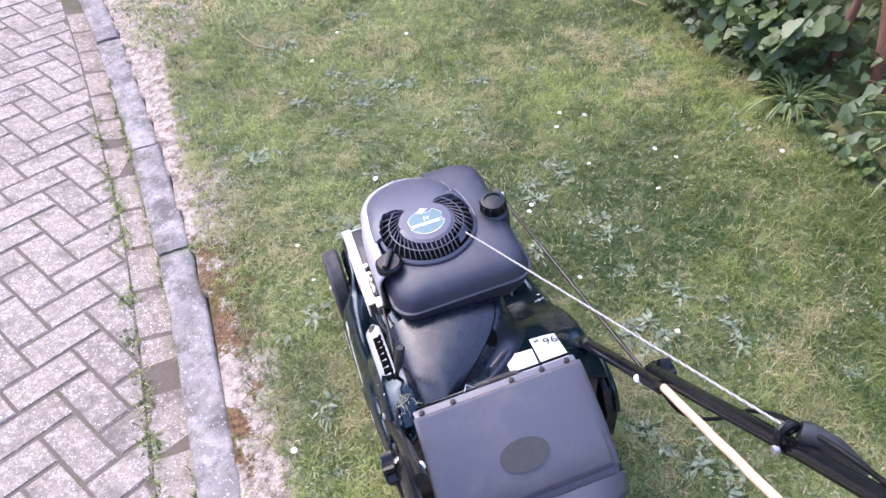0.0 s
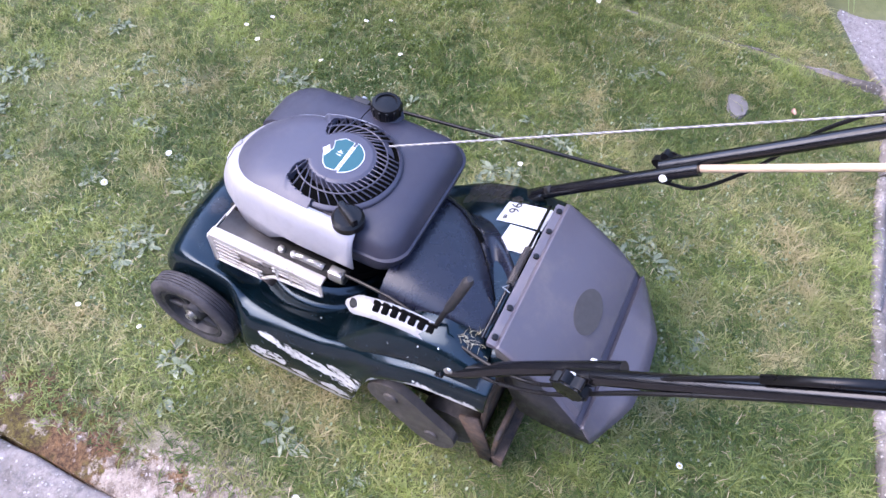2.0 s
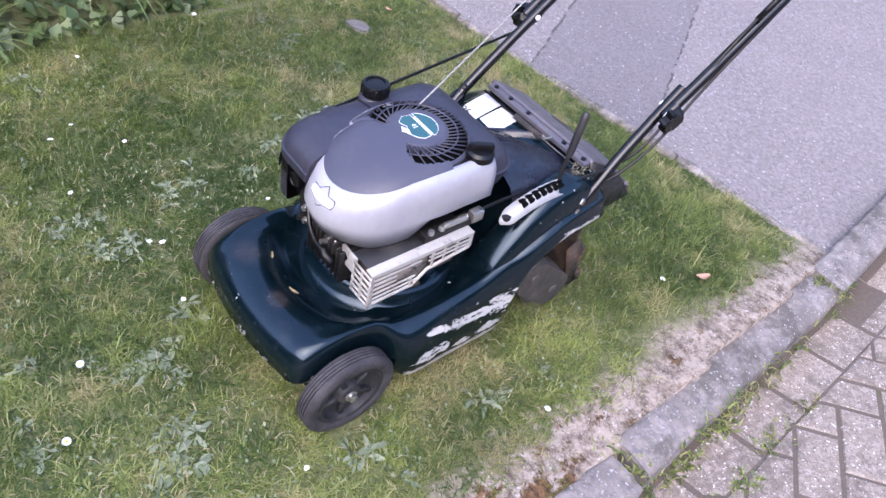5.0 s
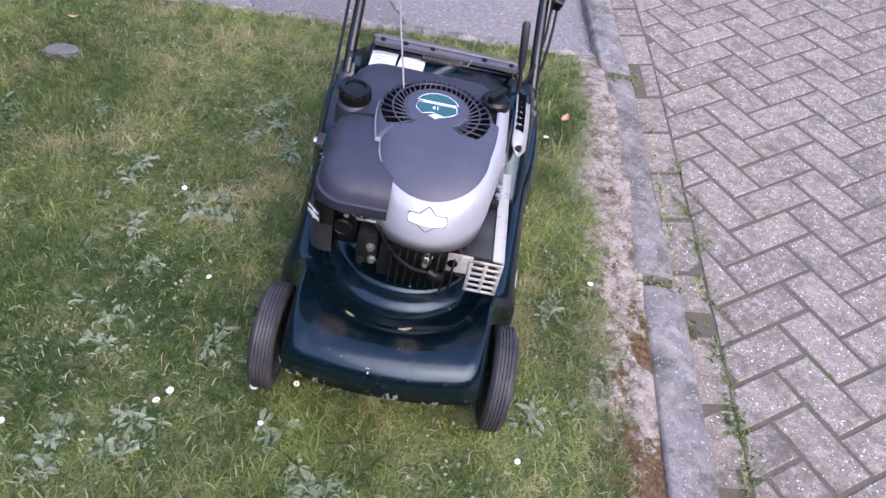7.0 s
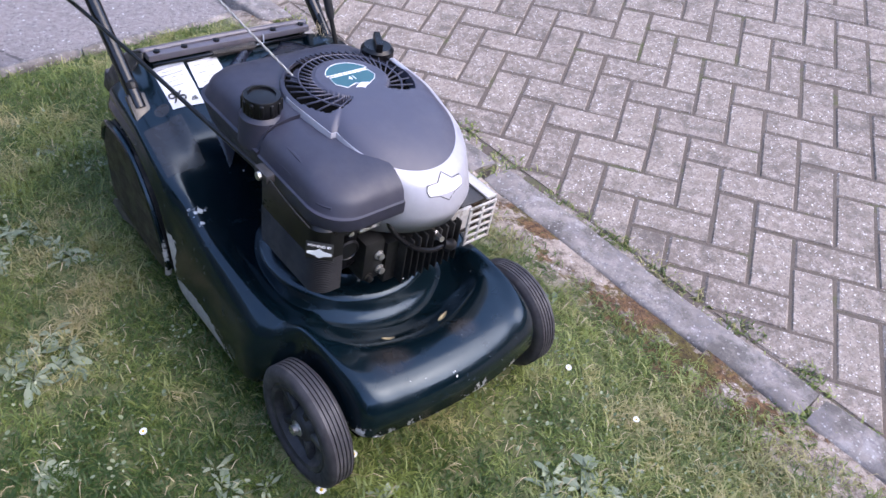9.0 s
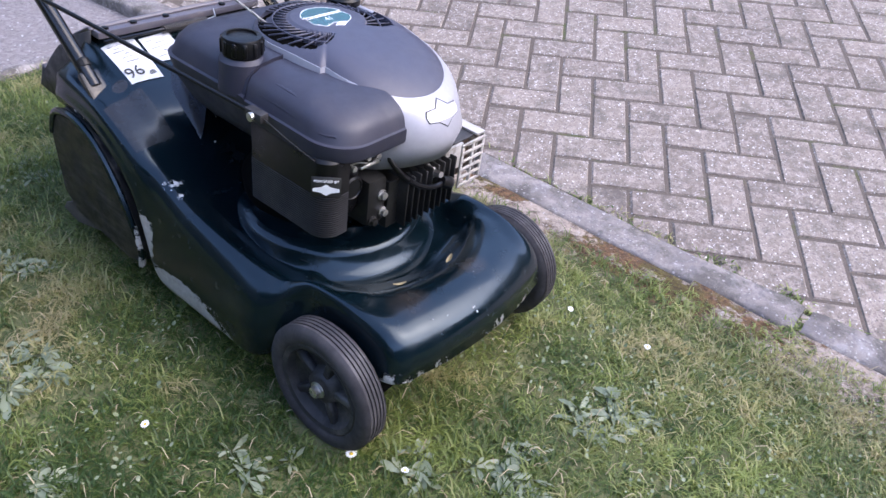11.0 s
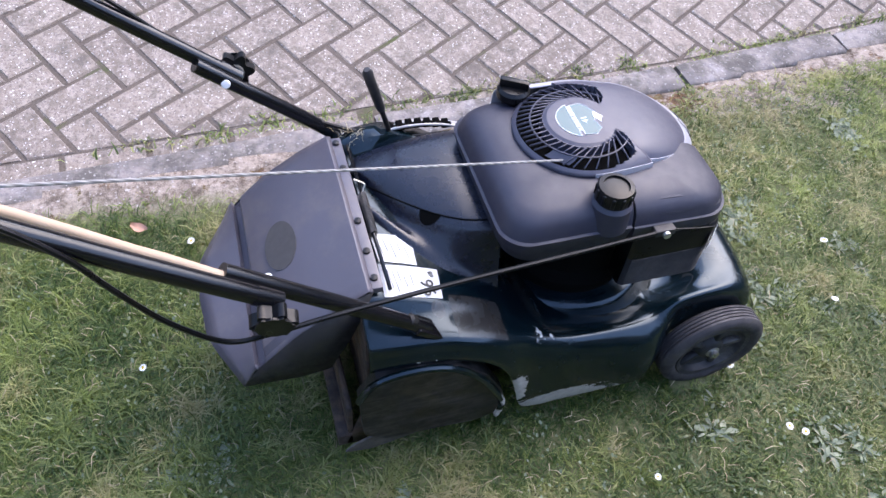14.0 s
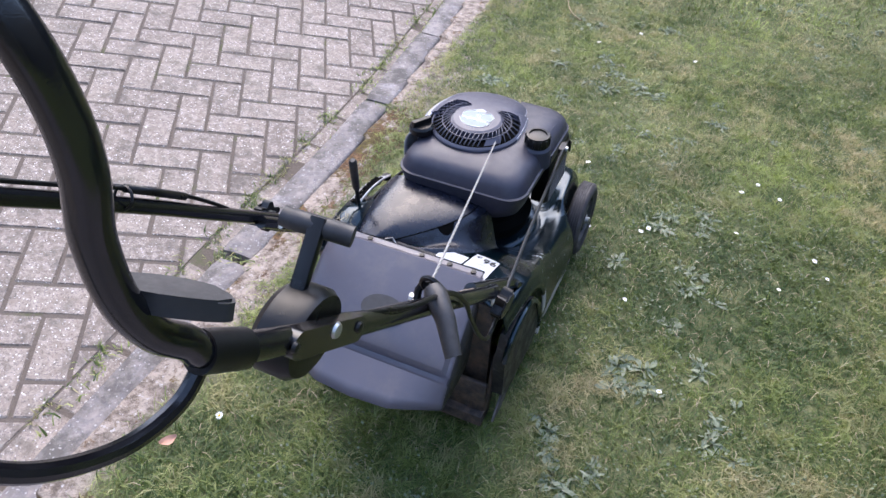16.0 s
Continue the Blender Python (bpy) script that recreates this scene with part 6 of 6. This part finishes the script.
# clumps of broad lawn weeds
def weed_mesh(seed):
    """Flat blunt leaves that spread from a few hearts, larger ones below."""
    r = np.random.default_rng(seed)
    bm = bmesh.new()
    lay = bm.verts.layers.float.new("tint")
    root = bm.verts.new((0, 0, 0.004))
    hearts = [(0.0, 0.0)] + [(r.normal(0, 0.024), r.normal(0, 0.024)) for _ in range(int(r.integers(2, 5)))]
    for hx, hy in hearts:
        for i in range(int(r.integers(6, 11))):
            a = r.uniform(0, math.tau)
            ln, wd, lift, t = r.uniform(0.012, 0.034), r.uniform(0.20, 0.40), r.uniform(0.000, 0.010), r.uniform(0.0, 1.0)
            d, sd = Vector((math.cos(a), math.sin(a), 0)), Vector((-math.sin(a), math.cos(a), 0))
            at = Vector((hx, hy, 0.008))
            bow, roll = r.uniform(-0.3, 0.3), r.uniform(-0.004, 0.004)
            last = None
            for u, w in ((0.0, 0.12), (0.25, 0.4), (0.45, 0.9), (0.62, 1.0), (0.8, 0.85), (0.94, 0.45), (1.0, 0.1)):
                z = lift * math.sin(u * 2.4) - 0.004 * u
                row = [bm.verts.new(at + d * (0.002 + ln * u) + sd * (s2 * w * wd * ln / 2 + bow * ln * u * u) + Vector((0, 0, z + roll * s2 + (0.0015 if s2 else 0.0)))) for s2 in (-1, 0, 1)]
                for q in row:
                    q[lay] = t
                if last:
                    bm.faces.new((last[0], last[1], row[1], row[0]))
                    bm.faces.new((last[1], last[2], row[2], row[1]))
                else:
                    bm.faces.new((root, row[0], row[1]))
                    bm.faces.new((root, row[1], row[2]))
                last = row
    me = bpy.data.meshes.new("weed_clump")
    bm.to_mesh(me)
    bm.free()
    me.materials.append(ROSETTE)
    me.polygons.foreach_set("use_smooth", [True] * len(me.polygons))
    return me


WEEDS = [weed_mesh(seed) for seed in range(7)]
SPOTS = [(0.35, -0.27), (0.46, -0.39), (0.40, -0.34), (0.03, 0.62), (-0.12, 0.70), (0.09, 0.65), (0.01, 0.89), (-0.07, 0.67), (0.45, 0.04), (0.68, -0.04), (0.35, 0.39), (0.53, 0.43), (0.51, -0.01), (0.18, 0.56), (0.42, 0.64), (0.34, -0.22), (-0.31, 0.41), (0.04, 1.47), (0.18, 1.35), (0.07, 1.29), (-0.22, 1.83), (-0.36, 1.14), (0.41, -0.46), (0.55, 0.36), (0.43, 0.56), (0.54, 0.64), (0.53, 0.21), (0.46, -0.03), (0.62, 0.11), (0.26, 1.32), (-0.14, 1.40), (0.09, 1.42), (-0.13, 1.77)]
SPOTS += [(0.52, 0.69), (-0.16, 0.75), (-0.35, 0.12), (0.05, 1.89), (0.01, 1.51), (0.66, -0.11), (-0.31, 1.17)]
while len(SPOTS) < 105:
    x, y = rng.uniform(-0.45, 1.3), rng.uniform(-0.9, 2.6)
    if noise.noise((x * 1.5, y * 1.5, 31.0)) + 0.12 * y > 0.05 and not (abs(x) < 0.30 and -0.42 < y < 0.56) and x > kerb_in(y) + 0.18:
        SPOTS.append((x, y))
for k, (x, y) in enumerate(SPOTS):
    ob = new("weed_clump", WEEDS[k % 7])
    s = (0.80 if k < 40 else 0.5) + 0.4 * ((k * 37) % 11) / 11
    ob.matrix_world = pose(x, y, lawn_z(x, y) + 0.001, 0, 0, k * 71) @ Matrix.Diagonal((s, s, s * 0.55, 1))
    tagged(ob, "matt grey-green clump of flat broad weed leaves in the lawn", "weed", "weed clumps in the lawn")

# daisies
def daisy_parts():
    bm = bmesh.new()
    for i in range(13):
        a = math.tau * i / 13
        c, s = math.cos(a), math.sin(a)
        q = [(0.0015, 0), (0.004, 0.0014), (0.0078, 0.0011), (0.0082, 0), (0.0078, -0.0011), (0.004, -0.0014)]
        bm.faces.new([bm.verts.new((u * c - v * s, u * s + v * c, 0.001 + u * 0.12)) for u, v in q])
    me = bpy.data.meshes.new("petals")
    bm.to_mesh(me)
    bm.free()
    me.materials.append(PETAL)
    b = turned([(0, 0.0005), (0.0030, 0.001), (0.0028, 0.0022), (0, 0.0032)], None, 10)
    yo = bpy.data.meshes.new("flower_centre")
    b.to_mesh(yo)
    b.free()
    yo.materials.append(YOLK)
    return me, yo


petals, yolk = daisy_parts()
DAISIES = [(-0.297, 0.672), (-0.435, 0.032), (0.390, 0.535), (0.155, 0.447), (0.230, 0.470), (0.834, 0.60), (1.155, 0.42), (0.197, 0.542), (0.334, 1.61), (0.651, 0.896), (0.757, 0.445), (-0.005, 0.852), (1.262, 0.02), (0.54, -0.02), (-0.28, 0.522), (-0.05, 1.61), (0.086, 1.76), (0.622, 0.625), (0.61, 0.83), (0.373, 0.511), (0.72, 0.853), (0.87, 0.537), (0.143, 0.775), (-0.038, -0.606), (0.397, 0.23), (-0.32, -0.5)]
for k, (x, y) in enumerate(DAISIES):
    d = thing("daisy", "tiny white daisy flower in the grass", "flower", "daisies in the lawn")
    a, b = new("petals", petals), new("flower_centre", yolk)
    a.parent = b.parent = d
    s = 0.7 + 0.35 * ((k * 5) % 7) / 7
    d.matrix_world = pose(x, y, lawn_z(x, y) + 0.022, 12 * math.sin(k), 12 * math.cos(k * 2), k * 40) @ Matrix.Diagonal((s, s, s, 1))

# fallen bits
def curled_leaf(x, y, turn, s):
    rows = []
    for i in range(7):
        u = i / 6
        w = 0.010 * math.sin(math.pi * (0.08 + 0.86 * u))
        rows.append([Vector((0.034 * u - 0.017, v * w, 0.003 * math.cos(v * 2.0) * -1 + 0.006 * (u - 0.5) ** 2 * 4)) for v in (-1, -0.5, 0, 0.5, 1)])
    ob = part("dead_leaf", loft(rows, closed=False), DEADLEAF)
    ob.matrix_world = pose(x, y, lawn_z(x, y) + 0.026, 8, 5, turn) @ Matrix.Diagonal((s, s, s, 1))
    return tagged(ob, "curled pinkish-brown dead leaf on the grass", "leaf", "fallen leaves")


def deck_leaf(x, y, turn, s):
    ob = curled_leaf(0, 0, 0, 1)
    ob.data.materials[0] = STRAW
    ob.matrix_world = pose(x, y, deck_top(x, y) + 0.005, 0, 0, turn) @ Matrix.Diagonal((s, s * 0.45, s * 0.7, 1))
    return tagged(ob, "narrow dry yellow leaf caught on the mower deck", "leaf", "leaves on the deck")


deck_leaf(-0.026, 0.408, 18, 0.75)
deck_leaf(0.075, 0.398, -28, 0.6)
curled_leaf(-0.374, -0.60, 60, 1.1)
curled_leaf(1.08, -0.62, 10, 0.8)
for pts in ([(-0.285, 1.96, 0.03), (-0.265, 1.88, 0.036), (-0.225, 1.80, 0.036), (-0.17, 1.755, 0.03)], [(1.14, 1.49, 0.03), (1.18, 1.41, 0.034), (1.22, 1.33, 0.03)]):
    tagged(part("twig", sweep(catmull(pts, 5), 0.0035, 6), STRAW), "thin bleached twig lying on the lawn", "twig", "twigs")
# chaff caught by the left handle foot
n = 26
a = rng.uniform(0, math.tau, n)
q = np.stack([rng.normal(-0.170, 0.010, n), rng.normal(-0.180, 0.010, n)], 1)
z = np.full(n, 0.386)
me = leaf_mesh("chaff", np.column_stack([q, z + rng.uniform(0, 0.012, n)]), np.stack([np.cos(a), np.sin(a)], 1), rng.uniform(0.01, 0.024, n), rng.uniform(0.0007, 0.0012, n), rng.uniform(0.6, 1.0, n), rng.uniform(0, 1, n))
tagged(link_mesh("chaff", me, STRAW), "dry grass chaff caught beside the handle foot", "chaff", kind="stuff")

# weeds in the joints beside the kerb and between the blocks
tufts = [(-0.70, -0.03), (-0.735, 0.02), (-0.80, -0.30), (-0.79, -0.12), (-0.83, 0.50), (-0.82, 0.42), (-0.80, 0.28), (-0.845, 0.62), (-0.86, 0.80), (-0.70, 0.12), (-0.76, -0.62), (-0.62, -0.96), (-0.60, -0.99), (-0.56, -0.04), (-0.60, -0.045), (-0.64, -0.05), (-0.55, -0.95), (-0.88, 1.18), (-0.90, 1.40), (-0.86, 1.05), (-0.78, 0.05), (-0.93, 1.72), (-0.75, -0.45), (-0.66, 0.855), (-0.62, 0.855), (-0.60, 0.845), (-0.575, 0.850), (-0.56, 0.835), (-0.545, 0.83), (-0.64, 0.85), (-0.59, 0.86)]
tufts += [(course_out(y) + rng.normal(0, 0.006), y) for y in rng.uniform(-0.9, 2.1, 46)] + [(kerb_in(y) - KERB_WIDE - 0.012, y) for y in rng.uniform(-0.9, 2.1, 80)]
roots, ways, lens = [], [], []
for k, (x, y) in enumerate(tufts):
    for i in range(30 if k < 31 else int(rng.uniform(10, 34))):
        px, py = x + rng.normal(0, 0.010), y + rng.normal(0, 0.028)
        z = lawn_z(px, py) - 0.01 if px > kerb_in(py) - KERB_WIDE else drive_z(px, py) - 0.008
        a = rng.uniform(0, math.tau)
        roots.append((px, py, z))
        ways.append((math.cos(a), math.sin(a)))
        lens.append(rng.uniform(0.014, 0.036))
n = len(roots)
me = leaf_mesh("joint_weeds", np.array(roots), np.array(ways), np.array(lens), rng.uniform(0.003, 0.007, n), rng.uniform(0.4, 0.95, n), rng.uniform(0, 1, n))
tagged(link_mesh("joint_weeds", me, GRASS), "small weeds growing in the joints beside the kerb", "weeds", kind="stuff")

# flower bed: leafy ground cover, strap-leaved clumps, a red-barked shrub
n = 5200
p = np.stack([rng.uniform(1.28, 2.5, n), rng.uniform(-0.9, 1.55, n)], 1)
p = p[(p[:, 0] > 1.30 + 0.09 * value_noise(p, 3, 7) - 0.06 * np.clip(p[:, 1] - 0.2, 0, 1) + 0.74 * np.clip(0.03 - p[:, 1], 0, 2))]
z = lawn_heights(p) + rng.uniform(0.01, 0.16, len(p)) * np.clip((p[:, 0] - 1.25) / 0.35, 0.2, 1)
round_leaves("bed_foliage", p, rng.uniform(0.008, 0.024, len(p)), z, SHRUB, "dense low green foliage in the flower bed", "foliage", 0.7, None, 3)


def strap_clump(x, y, n, length, label, turn=0.0):
    r = np.random.default_rng(int(x * 100 + y * 1000) % 9973)
    a = r.uniform(0, math.tau, n)
    rad = r.uniform(0, 0.05, n)
    base = np.stack([rad * np.cos(a), rad * np.sin(a), np.zeros(n)], 1)
    me = leaf_mesh("strap_plant", base, np.stack([np.cos(a), np.sin(a)], 1), r.uniform(0.6, 1.1, n) * length, r.uniform(0.3, 0.65, n) * 0.065 * length, r.uniform(0.45, 0.95, n), r.uniform(0, 1, n), droop=0.12, rows=6)
    ob = link_mesh("strap_plant", me, STRAP)
    ob.location = (x, y, lawn_z(x, y))
    return tagged(ob, label, "plant", "strap-leaved plants in the bed")


strap_clump(1.335, 0.62, 60, 0.16, "arching light green strap-leaved clump in the bed")
strap_clump(1.44, -0.24, 16, 0.10, "small tuft of yellow-green leaves by the bed stones")
for x, y in ((1.62, -0.12), (1.80, -0.28), (1.70, 0.12), (1.95, 0.0), (1.56, 0.22), (1.9, -0.5)):
    strap_clump(x, y, 55, 0.30, "tall arching green strap-leaved clump in the bed")


def make_shrub():
    sh = thing("shrub", "old red-barked garden shrub with dense dark green leaves", "shrub", at=(1.63, 0.55, 0.05))
    limbs = [
        [(0.0, 0.0, -0.05), (-0.03, 0.02, 0.15), (-0.05, 0.10, 0.40), (-0.10, 0.25, 0.8)],
        [(0.02, -0.10, -0.05), (0.0, -0.14, 0.12), (-0.06, -0.10, 0.32), (-0.02, 0.02, 0.7)],
        [(0.06, -0.16, -0.05), (0.10, -0.20, 0.2), (0.06, -0.30, 0.5), (0.0, -0.45, 0.85)],
        [(-0.06, 0.17, -0.05), (-0.07, 0.16, 0.10), (-0.06, 0.15, 0.30), (-0.02, 0.20, 0.70)],
        [(0.0, -0.12, 0.2), (-0.06, -0.22, 0.30), (-0.12, -0.30, 0.50), (-0.16, -0.40, 0.75)],
    ]
    for k, pts in enumerate(limbs):
        bm = sweep(catmull(pts, 8), 0.045 if k < 3 else 0.02, 12, taper=lambda t: 1.0 - 0.65 * t)
        for v in bm.verts:
            v.co += v.normal * 0 + Vector((1, 1, 0)) * 0.008 * noise.noise(v.co * 14)
        part("trunk" if k == 0 else "limb", bm, BARK, sh, sharp=180)
    n = 5200
    r = np.random.default_rng(3)
    u = r.normal(0, 1, (n, 3))
    u /= np.linalg.norm(u, axis=1)[:, None]
    blob = 0.62 * r.uniform(0.45, 1.0, n) ** 0.5
    q = u * blob[:, None] * np.array([0.85, 1.1, 0.55]) + np.array([0.12, 0.05, 0.80])
    low = r.normal(0, 1, (1300, 3)) * np.array([0.10, 0.20, 0.06]) + np.array([-0.25, 0.42, 0.12])
    q = np.concatenate([q, low])
    q = q[(q[:, 0] > -0.36) & ~((q[:, 2] < 0.42) & (q[:, 1] < 0.12))]
    crown = round_leaves("crown", q[:, :2], r.uniform(0.012, 0.032, len(q)), q[:, 2], SHRUB, "", "", 0.8, None, 3)
    crown.parent = sh
    return sh


make_shrub()

# ---- driveway blocks ----
P = 0.1025  # half a block with its joint
GAP = 0.0046
bm = bmesh.new()
rows = []
for j in range(61):
    y = -6.0 + 12.0 * j / 60
    edge = kerb_in(y) - KERB_WIDE + 0.03
    xs = [edge, course_out(y), course_out(y) - 0.5, -2.0, -3.0, -4.0, -6.0]
    rows.append([Vector((x, y, drive_z(x, y) - 0.0030)) for x in xs])
driveway = part("driveway", loft(rows, closed=False, bm=bm), BEDDING, None, "", sharp=80)
tagged(driveway, "block-paved driveway in herringbone with mossy joints", "driveway", kind="structure")


def clip(poly, nx, ny, d):
    """The part of a convex outline where nx * x + ny * y <= d."""
    out = []
    for (ax, ay), (bx, by) in zip(poly, poly[1:] + poly[:1]):
        a, b = nx * ax + ny * ay - d, nx * bx + ny * by - d
        if a <= 0:
            out.append((ax, ay))
        if (a < 0 < b) or (b < 0 < a):
            t = a / (a - b)
            out.append((ax + t * (bx - ax), ay + t * (by - ay)))
    return out


def block_geometry(poly, chamfer=0.0045, deep=0.045):
    """Vertices and faces of a chamfered block over a flat outline, top at zero."""
    cx, cy = sum(p[0] for p in poly) / len(poly), sum(p[1] for p in poly) / len(poly)
    n = len(poly)
    top = []
    for x, y in poly:
        d = math.hypot(x - cx, y - cy)
        k = max(0.3, 1 - chamfer * 1.25 / d)
        top.append((cx + (x - cx) * k, cy + (y - cy) * k, 0.0))
    v = top + [(x, y, -chamfer * 0.8) for x, y in poly] + [(x, y, -deep) for x, y in poly]
    f = [tuple(range(n))]
    for i in range(n):
        j = (i + 1) % n
        f += [(n + i, n + j, j, i), (2 * n + i, 2 * n + j, n + j, n + i)]
    return v, f


def area(poly):
    return 0.5 * sum(a[0] * b[1] - b[0] * a[1] for a, b in zip(poly, poly[1:] + poly[:1]))


def drive_plan(x, y):
    """Plan place on the drive's plane, in block coordinates."""
    q = DRIVE.inverted() @ Vector((x, y, drive_z(x, y)))
    return q.x, q.y


FULL = [(-P + GAP, -P / 2 + GAP), (P - GAP, -P / 2 + GAP), (P - GAP, P / 2 - GAP), (-P + GAP, P / 2 - GAP)]
full_mesh = bpy.data.meshes.new("paving_block")
v, f = block_geometry(FULL)
full_mesh.from_pydata(v, [], f)
full_mesh.materials.append(BLOCK)
pieces = []  # distance, matrix, outline or None for a whole block
r2 = random.Random(5)


def settle():
    g = lambda s: max(-1.8 * s, min(1.8 * s, r2.gauss(0, s)))
    return pose(0, 0, g(0.0008), g(0.3), g(0.3), g(0.5))


for i in range(-46, 60):
    for j in range(-52, 40):
        k = (i - j) % 4
        if k == 0:
            c, turn, lo, hi = ((i + 0.5) * P, -(j + 1) * P), 90, (i * P, -(j + 2) * P), ((i + 1) * P, -j * P)
        elif k == 1:
            c, turn, lo, hi = ((i + 1) * P, -(j + 0.5) * P), 0, (i * P, -(j + 1) * P), ((i + 2) * P, -j * P)
        else:
            continue
        w = DRIVE @ Vector((*c, 0))
        if not (-4.6 < w.x < -0.5 and -4.2 < w.y < 4.4):
            continue
        # the edge of the straight course near this block, as a line in block coordinates
        a, b = drive_plan(course_out(w.y - 0.15), w.y - 0.15), drive_plan(course_out(w.y + 0.15), w.y + 0.15)
        nx, ny = b[1] - a[1], -(b[0] - a[0])
        s = math.hypot(nx, ny)
        nx, ny = nx / s, ny / s
        inside = drive_plan(course_out(w.y) - 0.5, w.y)
        d = nx * a[0] + ny * a[1]
        if nx * inside[0] + ny * inside[1] > d:
            nx, ny, d = -nx, -ny, -d
        quad = [(lo[0] + GAP, lo[1] + GAP), (hi[0] - GAP, lo[1] + GAP), (hi[0] - GAP, hi[1] - GAP), (lo[0] + GAP, hi[1] - GAP)]
        cut = clip(quad, nx, ny, d - 0.0015)
        if len(cut) < 3 or area(cut) < 0.0008:
            continue
        far = math.hypot(w.x + 0.95, w.y - 0.25)
        if area(cut) > 0.999 * area(quad):
            pieces.append((far, DRIVE @ Matrix.Translation((*c, 0)) @ Matrix.Rotation(radians(turn), 4, "Z") @ settle(), None))
        else:
            m = (sum(p[0] for p in cut) / len(cut), sum(p[1] for p in cut) / len(cut))
            pieces.append((far, DRIVE @ Matrix.Translation((*m, 0)) @ settle(), [(x - m[0], y - m[1]) for x, y in cut]))
# straight course beside the kerb
y = -4.0
while y < 4.2:
    ln = 0.2 + r2.uniform(-0.004, 0.006)
    a, b = drive_plan(course_out(y), y), drive_plan(course_out(y + ln), y + ln)
    ux, uy = b[0] - a[0], b[1] - a[1]
    s = math.hypot(ux, uy)
    ux, uy = ux / s, uy / s
    q = drive_plan(course_out(y) + 0.3, y)
    sx, sy = -uy, ux
    if (q[0] - a[0]) * sx + (q[1] - a[1]) * sy < 0:
        sx, sy = -sx, -sy
    mx, my = a[0] + ux * s / 2 + sx * 0.0605, a[1] + uy * s / 2 + sy * 0.0605
    h = s / 2 - 0.0045
    quad = [(ux * p * h + sx * q2 * 0.059, uy * p * h + sy * q2 * 0.059) for p, q2 in ((-1, -1), (1, -1), (1, 1), (-1, 1))]
    if area(quad) < 0:
        quad = quad[::-1]
    w = DRIVE @ Vector((mx, my, 0))
    pieces.append((math.hypot(w.x + 0.95, w.y - 0.25) * 0.8, DRIVE @ Matrix.Translation((mx, my, -0.002)) @ settle(), quad))
    y += ln
pieces.sort(key=lambda q: q[0])
for far, m, poly in pieces[:300]:
    me = full_mesh
    if poly:
        me = bpy.data.meshes.new("paving_block")
        v, f = block_geometry(poly)
        me.from_pydata(v, [], f)
        me.materials.append(BLOCK)
    ob = new("paving_block", me)
    ob.parent = driveway
    ob.matrix_basis = m
verts, faces = [], []
for far, m, poly in pieces[300:]:
    v, f = block_geometry(poly or FULL)
    k = len(verts)
    verts += [tuple(m @ Vector(p)) for p in v]
    faces += [tuple(i + k for i in g) for g in f]
me = bpy.data.meshes.new("far_paving")
me.from_pydata(verts, [], faces)
tagged(link_mesh("far_paving", me, BLOCK, driveway, smooth=False), kind="stuff")
